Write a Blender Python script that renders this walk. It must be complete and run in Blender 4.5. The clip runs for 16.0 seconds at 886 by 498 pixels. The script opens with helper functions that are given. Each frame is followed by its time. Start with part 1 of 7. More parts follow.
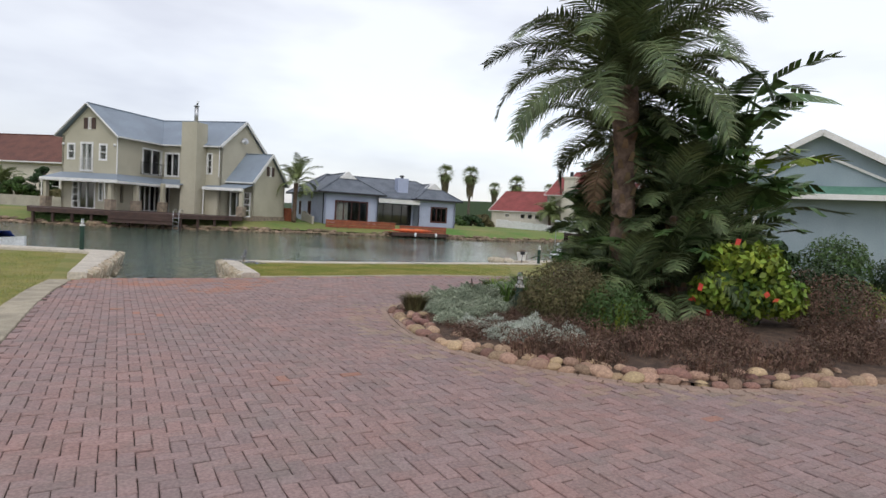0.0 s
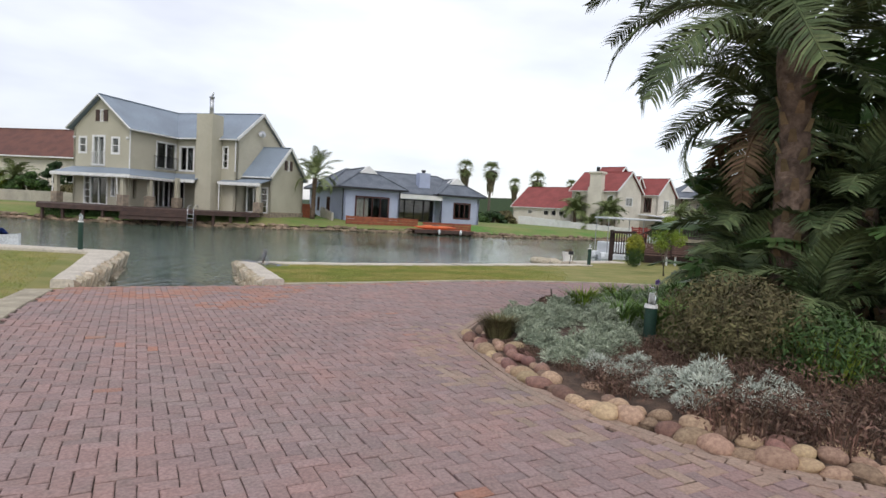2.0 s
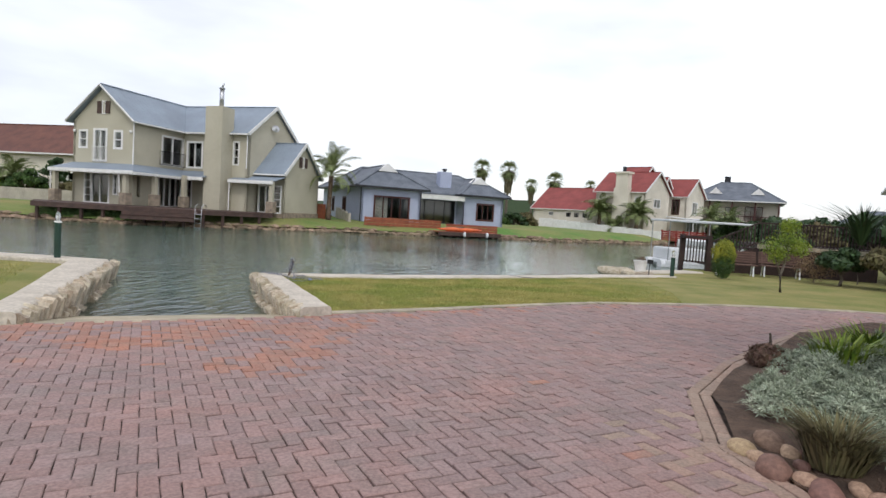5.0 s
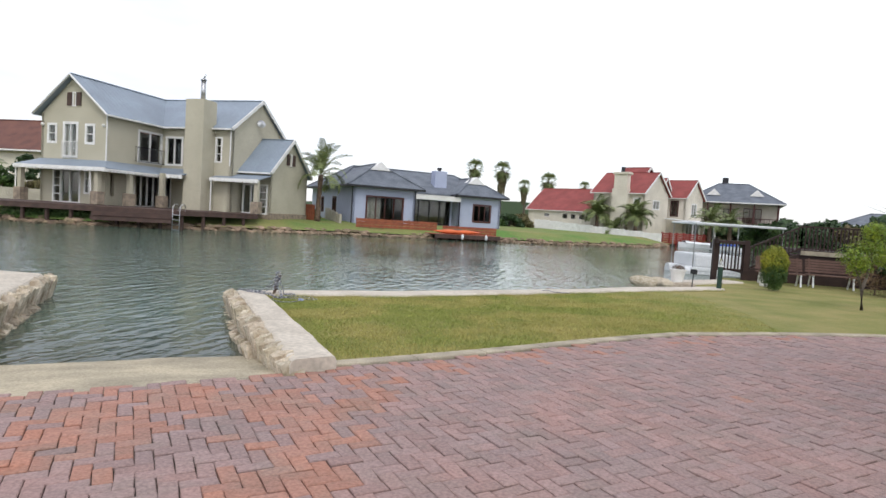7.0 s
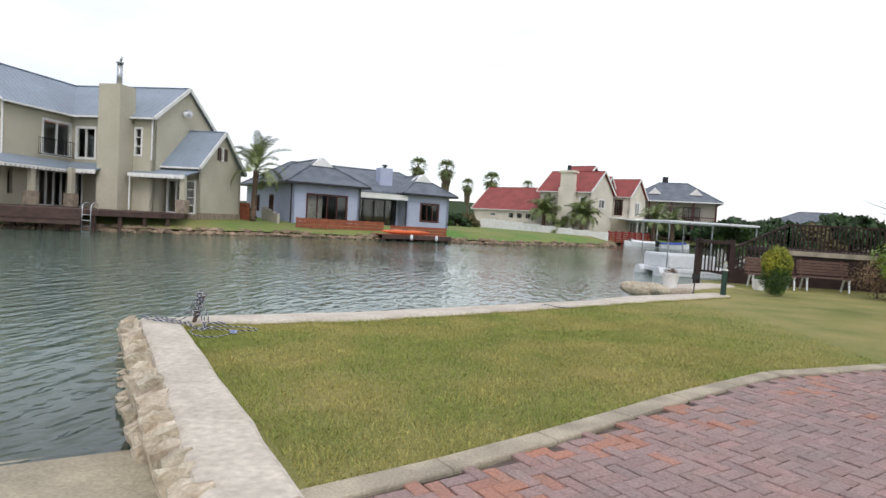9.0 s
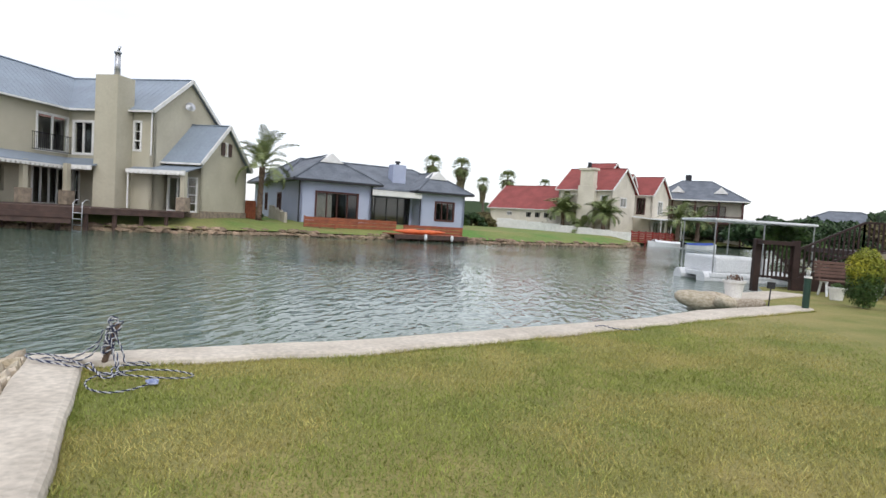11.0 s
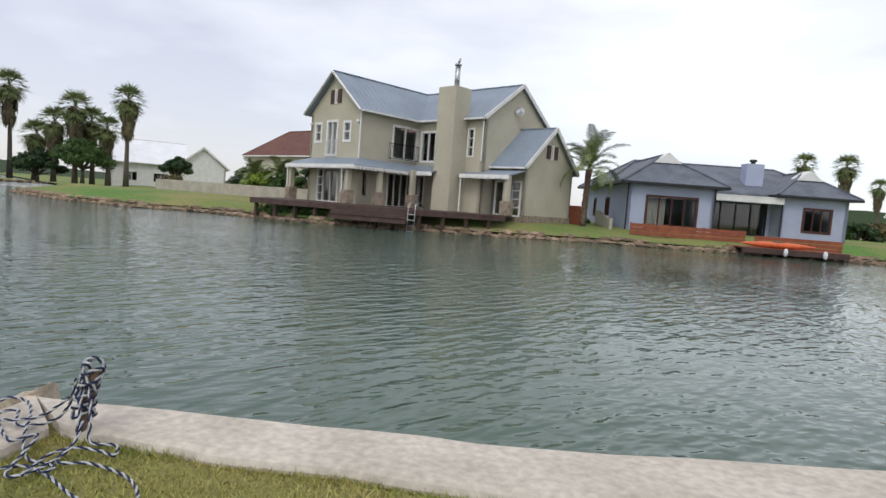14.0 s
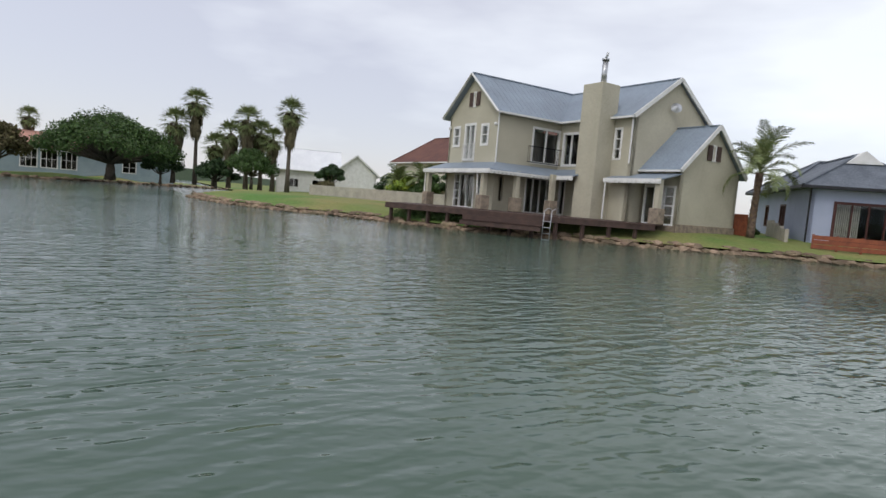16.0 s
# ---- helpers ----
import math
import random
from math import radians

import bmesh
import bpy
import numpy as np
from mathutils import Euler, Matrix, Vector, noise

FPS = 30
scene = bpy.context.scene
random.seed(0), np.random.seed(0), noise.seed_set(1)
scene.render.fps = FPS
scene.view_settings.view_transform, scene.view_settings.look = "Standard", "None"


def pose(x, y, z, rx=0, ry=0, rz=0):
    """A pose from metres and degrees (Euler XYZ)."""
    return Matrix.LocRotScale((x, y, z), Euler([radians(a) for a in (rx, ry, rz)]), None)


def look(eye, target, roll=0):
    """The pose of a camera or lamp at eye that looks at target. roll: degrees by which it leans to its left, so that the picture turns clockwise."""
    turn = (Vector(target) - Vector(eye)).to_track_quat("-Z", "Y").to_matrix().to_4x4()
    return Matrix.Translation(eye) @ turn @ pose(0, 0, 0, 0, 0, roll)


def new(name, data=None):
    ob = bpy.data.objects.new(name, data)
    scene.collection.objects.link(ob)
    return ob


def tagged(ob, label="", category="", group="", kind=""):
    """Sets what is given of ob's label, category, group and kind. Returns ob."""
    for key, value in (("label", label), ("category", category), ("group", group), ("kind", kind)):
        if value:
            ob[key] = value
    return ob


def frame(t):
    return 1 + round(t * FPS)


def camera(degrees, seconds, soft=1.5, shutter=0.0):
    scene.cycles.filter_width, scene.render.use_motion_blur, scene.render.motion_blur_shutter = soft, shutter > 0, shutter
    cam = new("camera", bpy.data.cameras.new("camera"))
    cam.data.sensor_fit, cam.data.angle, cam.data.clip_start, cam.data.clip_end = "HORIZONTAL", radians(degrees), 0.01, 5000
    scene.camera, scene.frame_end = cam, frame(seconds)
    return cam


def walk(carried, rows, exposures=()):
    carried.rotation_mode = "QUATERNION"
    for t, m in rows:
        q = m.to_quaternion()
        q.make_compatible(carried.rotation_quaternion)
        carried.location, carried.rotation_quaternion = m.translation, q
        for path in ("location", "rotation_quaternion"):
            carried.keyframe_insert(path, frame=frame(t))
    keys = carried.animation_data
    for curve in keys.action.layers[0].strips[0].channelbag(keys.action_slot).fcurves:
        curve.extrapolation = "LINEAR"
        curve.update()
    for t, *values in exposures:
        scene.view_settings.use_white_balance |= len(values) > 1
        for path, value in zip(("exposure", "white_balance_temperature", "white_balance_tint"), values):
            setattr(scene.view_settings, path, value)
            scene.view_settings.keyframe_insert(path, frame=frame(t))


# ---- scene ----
cam = camera(74.1, 16.0)
PATH = [
    (0, (0.969, -0.309, 1.736), (0.87, 1.686, 1.628), 3.3),
    (0.5, (0.722, 0.358, 1.706), (0.597, 2.351, 1.59), 3.2),
    (1, (0.45, 0.97, 1.688), (0.318, 2.962, 1.567), 3.3),
    (1.5, (0.163, 1.605, 1.67), (0.026, 3.597, 1.549), 3.3),
    (2, (-0.156, 2.236, 1.638), (-0.303, 4.227, 1.516), 3.3),
    (2.5, (-0.501, 2.881, 1.623), (-0.664, 4.871, 1.501), 3.4),
    (3, (-0.846, 3.461, 1.613), (-1.019, 5.45, 1.492), 3.5),
    (3.5, (-1.129, 4.014, 1.583), (-1.304, 6.003, 1.463), 3.5),
    (4, (-1.44, 4.6, 1.541), (-1.617, 6.588, 1.421), 3.5),
    (6.5, (-2.763, 7.885, 1.489), (-2.909, 9.876, 1.376), 3.7),
    (7, (-2.97, 8.568, 1.487), (-3.099, 10.56, 1.375), 3.7),
    (7.5, (-3.181, 9.222, 1.493), (-3.253, 11.218, 1.384), 3.6),
    (8, (-3.387, 9.883, 1.477), (-3.394, 11.88, 1.372), 3.6),
    (8.5, (-3.609, 10.572, 1.442), (-3.571, 12.569, 1.339), 3.5),
    (9, (-3.812, 11.336, 1.4), (-3.735, 13.332, 1.3), 3.5),
    (11.5, (-3.852, 14.574, 1.314), (-3.869, 16.571, 1.209), 3.5),
    (12, (-3.859, 15.325, 1.351), (-4.051, 17.312, 1.239), 3.7),
    (12.5, (-3.728, 15.889, 1.297), (-4.156, 17.839, 1.174), 3.8),
    (13, (-3.578, 16.403, 1.234), (-4.257, 18.279, 1.099), 3.9),
    (13.5, (-3.516, 16.925, 1.211), (-4.385, 18.72, 1.067), 4.1),
    (14, (-3.541, 17.427, 1.216), (-4.589, 19.123, 1.062), 4.3),
    (14.5, (-3.621, 17.928, 1.236), (-4.745, 19.575, 1.079), 4.3),
    (15, (-3.726, 18.376, 1.239), (-4.93, 19.965, 1.082), 4.4),
    (15.5, (-3.919, 18.854, 1.215), (-5.235, 20.351, 1.054), 4.6),
    (16, (-4.108, 19.361, 1.185), (-5.544, 20.743, 1.016), 4.7),
]
EXPOSURES = [(0.0, -0.04), (0.5, 0.06), (2.0, 0.1), (3.5, 0.14), (4.2, 0.14), (7.0, 0.34), (9.0, 0.28), (11.5, 0.42), (12.5, 0.66), (13.2, 0.44), (14.0, 0.06), (14.5, -0.09), (16.0, -0.07)]
walk(cam, [(t, look(eye, target, roll)) for t, eye, target, roll in PATH], EXPOSURES)

# ---- world and light ----
world = bpy.data.worlds.new("overcast_sky")
scene.world = world
world.use_nodes = True
wn, wl = world.node_tree.nodes, world.node_tree.links
wn.clear()
sky = wn.new("ShaderNodeTexSky")
sky.sky_type, sky.sun_disc = "NISHITA", False
sky.sun_elevation, sky.sun_rotation = radians(52), radians(200)
bg_sky = wn.new("ShaderNodeBackground")
bg_sky.inputs["Strength"].default_value = 0.05
wl.new(sky.outputs[0], bg_sky.inputs[0])
tc = wn.new("ShaderNodeTexCoord")
mp = wn.new("ShaderNodeMapping")
mp.inputs["Scale"].default_value = (1.0, 1.0, 3.2)
cl = wn.new("ShaderNodeTexNoise")
cl.inputs["Scale"].default_value, cl.inputs["Detail"].default_value, cl.inputs["Roughness"].default_value = 1.6, 5, 0.5
ramp = wn.new("ShaderNodeValToRGB")
ramp.color_ramp.elements[0].position, ramp.color_ramp.elements[0].color = 0.34, (0.605, 0.59, 0.65, 1)
ramp.color_ramp.elements[1].position, ramp.color_ramp.elements[1].color = 0.60, (0.99, 0.99, 1.0, 1)
wl.new(tc.outputs["Generated"], mp.inputs[0])
wl.new(mp.outputs[0], cl.inputs[0])
# the cloud sheet thickens away from the sun
sx_ = wn.new("ShaderNodeSeparateXYZ")
wl.new(tc.outputs["Generated"], sx_.inputs[0])
thick = wn.new("ShaderNodeMapRange")
thick.inputs[1].default_value, thick.inputs[2].default_value, thick.inputs[3].default_value, thick.inputs[4].default_value = -1.0, -0.42, -0.14, 0.0
wl.new(sx_.outputs[0], thick.inputs[0])
cover = wn.new("ShaderNodeMath")
wl.new(cl.outputs[0], cover.inputs[0])
wl.new(thick.outputs[0], cover.inputs[1])
low = wn.new("ShaderNodeMapRange")
low.inputs[1].default_value, low.inputs[2].default_value, low.inputs[3].default_value, low.inputs[4].default_value = 0.05, 0.36, -0.115, 0.0
wl.new(sx_.outputs[2], low.inputs[0])
cover2 = wn.new("ShaderNodeMath")
wl.new(cover.outputs[0], cover2.inputs[0])
wl.new(low.outputs[0], cover2.inputs[1])
wl.new(cover2.outputs[0], ramp.inputs[0])
bg_cloud = wn.new("ShaderNodeBackground")
bg_cloud.inputs["Strength"].default_value = 0.9
wl.new(ramp.outputs[0], bg_cloud.inputs[0])
add = wn.new("ShaderNodeAddShader")
wo = wn.new("ShaderNodeOutputWorld")
wl.new(bg_sky.outputs[0], add.inputs[0])
wl.new(bg_cloud.outputs[0], add.inputs[1])
wl.new(add.outputs[0], wo.inputs[0])

sun_data = bpy.data.lights.new("sun", "SUN")
sun_data.energy, sun_data.angle, sun_data.color = 0.8, radians(18), (1.0, 0.97, 0.92)
sun = new("sun", sun_data)
sun.matrix_world = look((10, -30, 45), (0, 10, 0))

# ---- materials ----
def material(name, base, rough=0.8, dark=None, scale=8.0, fine=60.0, bump=0.2, dist=0.01, metal=0.0, island=0.0, obj=0.0, spec=0.3, coords="Object"):
    """Two-scale mottled surface: broad stains between base and dark, fine grain, relief, and variation from piece to piece."""
    m = bpy.data.materials.new(name)
    m.use_nodes = True
    n, l = m.node_tree.nodes, m.node_tree.links
    b = n["Principled BSDF"]
    b.inputs["Roughness"].default_value, b.inputs["Metallic"].default_value = rough, metal
    b.inputs["Specular IOR Level"].default_value = spec
    t = n.new("ShaderNodeTexCoord")
    big, small = n.new("ShaderNodeTexNoise"), n.new("ShaderNodeTexNoise")
    for tex, s in ((big, scale), (small, fine)):
        tex.inputs["Scale"].default_value, tex.inputs["Detail"].default_value = s, 4
        l.new(t.outputs[coords], tex.inputs[0])
    dark = dark or tuple(0.72 * c for c in base)
    mix = n.new("ShaderNodeMix")
    mix.data_type = "RGBA"
    mix.inputs[6].default_value, mix.inputs[7].default_value = (*dark, 1), (*base, 1)
    mr = n.new("ShaderNodeMapRange")
    mr.inputs[1].default_value, mr.inputs[2].default_value = 0.35, 0.65
    l.new(big.outputs[0], mr.inputs[0])
    l.new(mr.outputs[0], mix.inputs[0])
    hsv = n.new("ShaderNodeHueSaturation")
    l.new(mix.outputs[2], hsv.inputs["Color"])
    val = n.new("ShaderNodeMapRange")
    val.inputs[1].default_value, val.inputs[2].default_value, val.inputs[3].default_value, val.inputs[4].default_value = 0.3, 0.7, 0.82, 1.18
    l.new(small.outputs[0], val.inputs[0])
    src = val.outputs[0]
    if island or obj:
        g = n.new("ShaderNodeNewGeometry") if island else n.new("ShaderNodeObjectInfo")
        r = n.new("ShaderNodeMapRange")
        k = island or obj
        r.inputs[3].default_value, r.inputs[4].default_value = 1 - k, 1 + k
        l.new(g.outputs["Random Per Island" if island else "Random"], r.inputs[0])
        mul = n.new("ShaderNodeMath")
        mul.operation = "MULTIPLY"
        l.new(r.outputs[0], mul.inputs[0])
        l.new(src, mul.inputs[1])
        src = mul.outputs[0]
        h = n.new("ShaderNodeMapRange")
        h.inputs[3].default_value, h.inputs[4].default_value = 0.5 - 0.010 * k / 0.25, 0.5 + 0.010 * k / 0.25
        frac = n.new("ShaderNodeMath")
        frac.operation = "FRACT"
        m7 = n.new("ShaderNodeMath")
        m7.operation = "MULTIPLY"
        m7.inputs[1].default_value = 7.3
        l.new(g.outputs["Random Per Island" if island else "Random"], m7.inputs[0])
        l.new(m7.outputs[0], frac.inputs[0])
        l.new(frac.outputs[0], h.inputs[0])
        l.new(h.outputs[0], hsv.inputs["Hue"])
    l.new(src, hsv.inputs["Value"])
    l.new(hsv.outputs[0], b.inputs["Base Color"])
    if bump:
        bp = n.new("ShaderNodeBump")
        bp.inputs["Strength"].default_value, bp.inputs["Distance"].default_value = bump, dist
        l.new(small.outputs[0], bp.inputs["Height"])
        l.new(bp.outputs[0], b.inputs["Normal"])
    return m


def leaf_material(name, base, dark, vary=0.35, rough=0.55):
    m = material(name, base, rough, dark, scale=2.0, fine=25.0, bump=0.0, island=vary, spec=0.25)
    b = m.node_tree.nodes["Principled BSDF"]
    b.inputs["Subsurface Weight"].default_value = 0.0
    return m


def glass_material(name, tint, rough):
    m = bpy.data.materials.new(name)
    m.use_nodes = True
    b = m.node_tree.nodes["Principled BSDF"]
    b.inputs["Base Color"].default_value = (*tint, 1)
    b.inputs["Roughness"].default_value, b.inputs["IOR"].default_value = rough, 1.5
    b.inputs["Transmission Weight"].default_value = 1.0
    return m


M = {}
M["plaster"] = material("beige_plaster", (0.51, 0.475, 0.37), 0.9, (0.45, 0.415, 0.32), 0.6, 30, 0.15)
M["white"] = material("white_paint", (0.80, 0.79, 0.77), 0.55, (0.70, 0.69, 0.66), 2, 40, 0.05)
M["metal_roof"] = material("blue_grey_roof", (0.25, 0.30, 0.36), 0.5, (0.21, 0.25, 0.30), 0.5, 12, 0.1, spec=0.4)
M["blue_wall"] = material("lilac_blue_plaster", (0.42, 0.46, 0.58), 0.9, (0.36, 0.40, 0.52), 0.7, 30, 0.1)
M["slate"] = material("slate_tile_roof", (0.16, 0.18, 0.21), 0.7, (0.11, 0.125, 0.15), 1.0, 9, 0.5, 0.03)
M["red_roof"] = material("red_tile_roof", (0.29, 0.072, 0.066), 0.7, (0.22, 0.055, 0.05), 0.8, 9, 0.5, 0.03)
M["brown_roof"] = material("brown_tile_roof", (0.17, 0.075, 0.055), 0.8, (0.12, 0.055, 0.045), 0.8, 9, 0.5, 0.03)
M["pink_roof"] = material("pink_tile_roof", (0.55, 0.30, 0.23), 0.8, (0.45, 0.25, 0.20), 0.8, 9, 0.4, 0.03)
M["white_roof"] = material("white_sheet_roof", (0.82, 0.83, 0.84), 0.6, (0.74, 0.75, 0.77), 0.6, 9, 0.1)
M["green_roof"] = material("green_sheet_roof", (0.13, 0.27, 0.20), 0.6, (0.10, 0.22, 0.16), 0.6, 9, 0.1)
M["cream_wall"] = material("cream_plaster", (0.70, 0.65, 0.55), 0.9, (0.61, 0.56, 0.47), 0.7, 30, 0.1)
M["pale_wall"] = material("pale_grey_plaster", (0.33, 0.40, 0.44), 0.9, (0.28, 0.35, 0.39), 0.7, 30, 0.1)
M["garden_wall"] = material("weathered_wall_plaster", (0.46, 0.42, 0.35), 0.95, (0.36, 0.33, 0.28), 1.2, 25, 0.3)
M["deck"] = material("dark_deck_timber", (0.10, 0.062, 0.05), 0.7, (0.065, 0.042, 0.036), 3, 40, 0.3)
M["red_deck"] = material("red_stained_timber", (0.30, 0.05, 0.035), 0.6, (0.20, 0.035, 0.03), 3, 40, 0.3)
M["orange_deck"] = material("orange_stained_timber", (0.32, 0.10, 0.05), 0.65, (0.22, 0.07, 0.04), 3, 40, 0.3)
M["brown_fence"] = material("brown_painted_timber", (0.045, 0.026, 0.022), 0.6, (0.03, 0.018, 0.016), 4, 40, 0.2)
M["dark_frame"] = material("dark_window_frame", (0.09, 0.035, 0.03), 0.5, None, 4, 40, 0.05)
M["charcoal"] = material("charcoal_trim", (0.03, 0.03, 0.035), 0.5, None, 4, 40, 0.05)
# room shade put into the base colour, so windows read dark
M["interior"] = material("unlit_room_dark", (0.085, 0.075, 0.065), 0.9, None, 2, 20, 0.05)
M["curtain"] = material("pale_curtain", (0.5, 0.47, 0.42), 0.9, None, 3, 30, 0.1)
M["glass"] = glass_material("window_glass", (0.85, 0.9, 0.9), 0.02)
M["stone_clad"] = material("stone_cladding", (0.36, 0.29, 0.22), 0.95, (0.22, 0.18, 0.14), 3.5, 20, 0.7, 0.04)
M["steel"] = material("galvanised_steel", (0.55, 0.56, 0.57), 0.35, None, 4, 40, 0.05, metal=0.9)
M["concrete"] = material("cream_concrete", (0.57, 0.515, 0.435), 0.9, (0.47, 0.42, 0.35), 2.2, 18, 0.25)
M["kerb"] = material("kerb_concrete", (0.44, 0.385, 0.29), 0.95, (0.29, 0.255, 0.195), 3.0, 60, 0.4)
M["ramp"] = material("ramp_concrete", (0.46, 0.40, 0.29), 0.8, (0.30, 0.265, 0.195), 1.6, 40, 0.4)
M["wall_stone"] = material("wall_stone", (0.60, 0.53, 0.42), 0.95, (0.38, 0.31, 0.22), 6, 35, 0.8, 0.03, obj=0.22)
M["bank_stone"] = material("bank_stone", (0.30, 0.22, 0.15), 0.95, (0.16, 0.12, 0.08), 2, 14, 0.8, 0.05, island=0.35)
M["pebble"] = material("river_boulder", (0.42, 0.29, 0.195), 0.75, (0.27, 0.175, 0.12), 4, 45, 0.35, 0.008, obj=0.38)
M["pebble_pale"] = material("pale_river_boulder", (0.50, 0.37, 0.22), 0.75, (0.36, 0.25, 0.155), 4, 45, 0.35, 0.008, obj=0.25)
M["pebble_red"] = material("red_river_boulder", (0.28, 0.155, 0.12), 0.7, (0.19, 0.105, 0.085), 4, 45, 0.35, 0.008, obj=0.3)
M["soil"] = material("dry_mulch_soil", (0.165, 0.11, 0.08), 1.0, (0.085, 0.06, 0.047), 6, 70, 1.0, 0.03)
M["joint"] = material("sandy_joint", (0.16, 0.125, 0.105), 1.0, (0.04, 0.031, 0.026), 4.5, 90, 0.5)


def paver_material(name, base, tint, grime, piece):
    """Worn clay paver: broad colour drift over the yard, grime, fine pits, and a shade of its own for each piece."""
    m = bpy.data.materials.new(name)
    m.use_nodes = True
    n, l = m.node_tree.nodes, m.node_tree.links
    b = n["Principled BSDF"]
    b.inputs["Roughness"].default_value, b.inputs["Specular IOR Level"].default_value = 0.86, 0.3
    g = n.new("ShaderNodeNewGeometry")

    def tex(scale, detail, lo, hi):
        t = n.new("ShaderNodeTexNoise")
        t.inputs["Scale"].default_value, t.inputs["Detail"].default_value = scale, detail
        l.new(g.outputs["Position"], t.inputs[0])
        r = n.new("ShaderNodeMapRange")
        r.inputs[1].default_value, r.inputs[2].default_value = lo, hi
        l.new(t.outputs[0], r.inputs[0])
        return t, r.outputs[0]

    def mix(fac, a, c):
        k = n.new("ShaderNodeMix")
        k.data_type = "RGBA"
        l.new(fac, k.inputs[0])
        for slot, v in ((6, a), (7, c)):
            if isinstance(v, tuple):
                k.inputs[slot].default_value = (*v, 1)
            else:
                l.new(v, k.inputs[slot])
        return k.outputs[2]

    drift = tex(0.75, 3, 0.42, 0.66)[1]
    dirt = tex(3.3, 5, 0.46, 0.74)[1]
    fine_tex, fine = tex(48, 4, 0.3, 0.7)
    if piece == "object":
        rnd = n.new("ShaderNodeObjectInfo").outputs["Random"]
    else:
        rnd = g.outputs["Random Per Island"]
    own = n.new("ShaderNodeMath")
    own.operation = "MULTIPLY_ADD"
    own.inputs[1].default_value, own.inputs[2].default_value = 0.55, -0.12
    l.new(rnd, own.inputs[0])
    both = n.new("ShaderNodeMath")
    both.use_clamp = True
    l.new(own.outputs[0], both.inputs[0])
    half = n.new("ShaderNodeMath")
    half.operation = "MULTIPLY"
    half.inputs[1].default_value = 0.62
    l.new(drift, half.inputs[0])
    l.new(half.outputs[0], both.inputs[1])
    col = mix(both.outputs[0], base, tint)
    dm = n.new("ShaderNodeMath")
    dm.operation = "MULTIPLY"
    dm.inputs[1].default_value = 0.6
    l.new(dirt, dm.inputs[0])
    col = mix(dm.outputs[0], col, grime)
    hsv = n.new("ShaderNodeHueSaturation")
    l.new(col, hsv.inputs["Color"])
    frac = n.new("ShaderNodeMath")
    frac.operation = "MULTIPLY"
    frac.inputs[1].default_value = 7.31
    l.new(rnd, frac.inputs[0])
    fr = n.new("ShaderNodeMath")
    fr.operation = "FRACT"
    l.new(frac.outputs[0], fr.inputs[0])
    v1 = n.new("ShaderNodeMapRange")
    v1.inputs[3].default_value, v1.inputs[4].default_value = 0.89, 1.09
    l.new(fr.outputs[0], v1.inputs[0])
    v2 = n.new("ShaderNodeMapRange")
    v2.inputs[3].default_value, v2.inputs[4].default_value = 0.78, 1.20
    l.new(fine, v2.inputs[0])
    vm = n.new("ShaderNodeMath")
    vm.operation = "MULTIPLY"
    l.new(v1.outputs[0], vm.inputs[0])
    l.new(v2.outputs[0], vm.inputs[1])
    l.new(vm.outputs[0], hsv.inputs["Value"])
    l.new(hsv.outputs[0], b.inputs["Base Color"])
    bp = n.new("ShaderNodeBump")
    bp.inputs["Strength"].default_value, bp.inputs["Distance"].default_value = 0.8, 0.006
    l.new(fine_tex.outputs[0], bp.inputs["Height"])
    l.new(bp.outputs[0], b.inputs["Normal"])
    return m


MAUVE, ROSE, GRIME = (0.285, 0.208, 0.198), (0.345, 0.215, 0.19), (0.235, 0.195, 0.175)
M["brick_o"] = paver_material("mauve_paver_piece", MAUVE, ROSE, GRIME, "object")
M["brick"] = paver_material("mauve_paver", MAUVE, ROSE, GRIME, "island")
M["brick_red"] = paver_material("orange_paver", (0.345, 0.195, 0.155), (0.40, 0.185, 0.125), (0.255, 0.20, 0.165), "island")
M["brick_tan"] = paver_material("tan_paver", (0.335, 0.25, 0.195), (0.36, 0.235, 0.185), (0.24, 0.20, 0.165), "island")
M["lawn"] = material("lawn_turf", (0.31, 0.27, 0.105), 1.0, (0.195, 0.21, 0.06), 0.8, 45, 1.0, 0.03)
M["far_lawn"] = material("far_turf", (0.25, 0.225, 0.085), 1.0, (0.10, 0.20, 0.04), 0.14, 6, 0.6, 0.05)
M["bed_canal"] = material("canal_mud", (0.05, 0.06, 0.045), 1.0, None, 1, 10, 0.3)
M["blade"] = leaf_material("grass_blade", (0.43, 0.375, 0.13), (0.32, 0.31, 0.09), 0.3, 0.7)
M["blade_green"] = leaf_material("green_grass_blade", (0.31, 0.335, 0.085), (0.225, 0.27, 0.062), 0.3, 0.7)
M["silver"] = leaf_material("silver_foliage", (0.44, 0.475, 0.355), (0.25, 0.30, 0.215), 0.35, 0.85)
M["silver_pale"] = leaf_material("pale_silver_foliage", (0.58, 0.60, 0.52), (0.38, 0.42, 0.35), 0.3, 0.8)
M["heath"] = leaf_material("brown_heath", (0.20, 0.12, 0.085), (0.105, 0.07, 0.052), 0.45, 0.9)
M["olive"] = leaf_material("olive_foliage", (0.16, 0.145, 0.065), (0.095, 0.08, 0.042), 0.45, 0.8)
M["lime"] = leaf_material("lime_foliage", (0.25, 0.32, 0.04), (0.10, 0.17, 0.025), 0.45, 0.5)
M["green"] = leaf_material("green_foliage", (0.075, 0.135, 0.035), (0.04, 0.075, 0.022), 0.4)
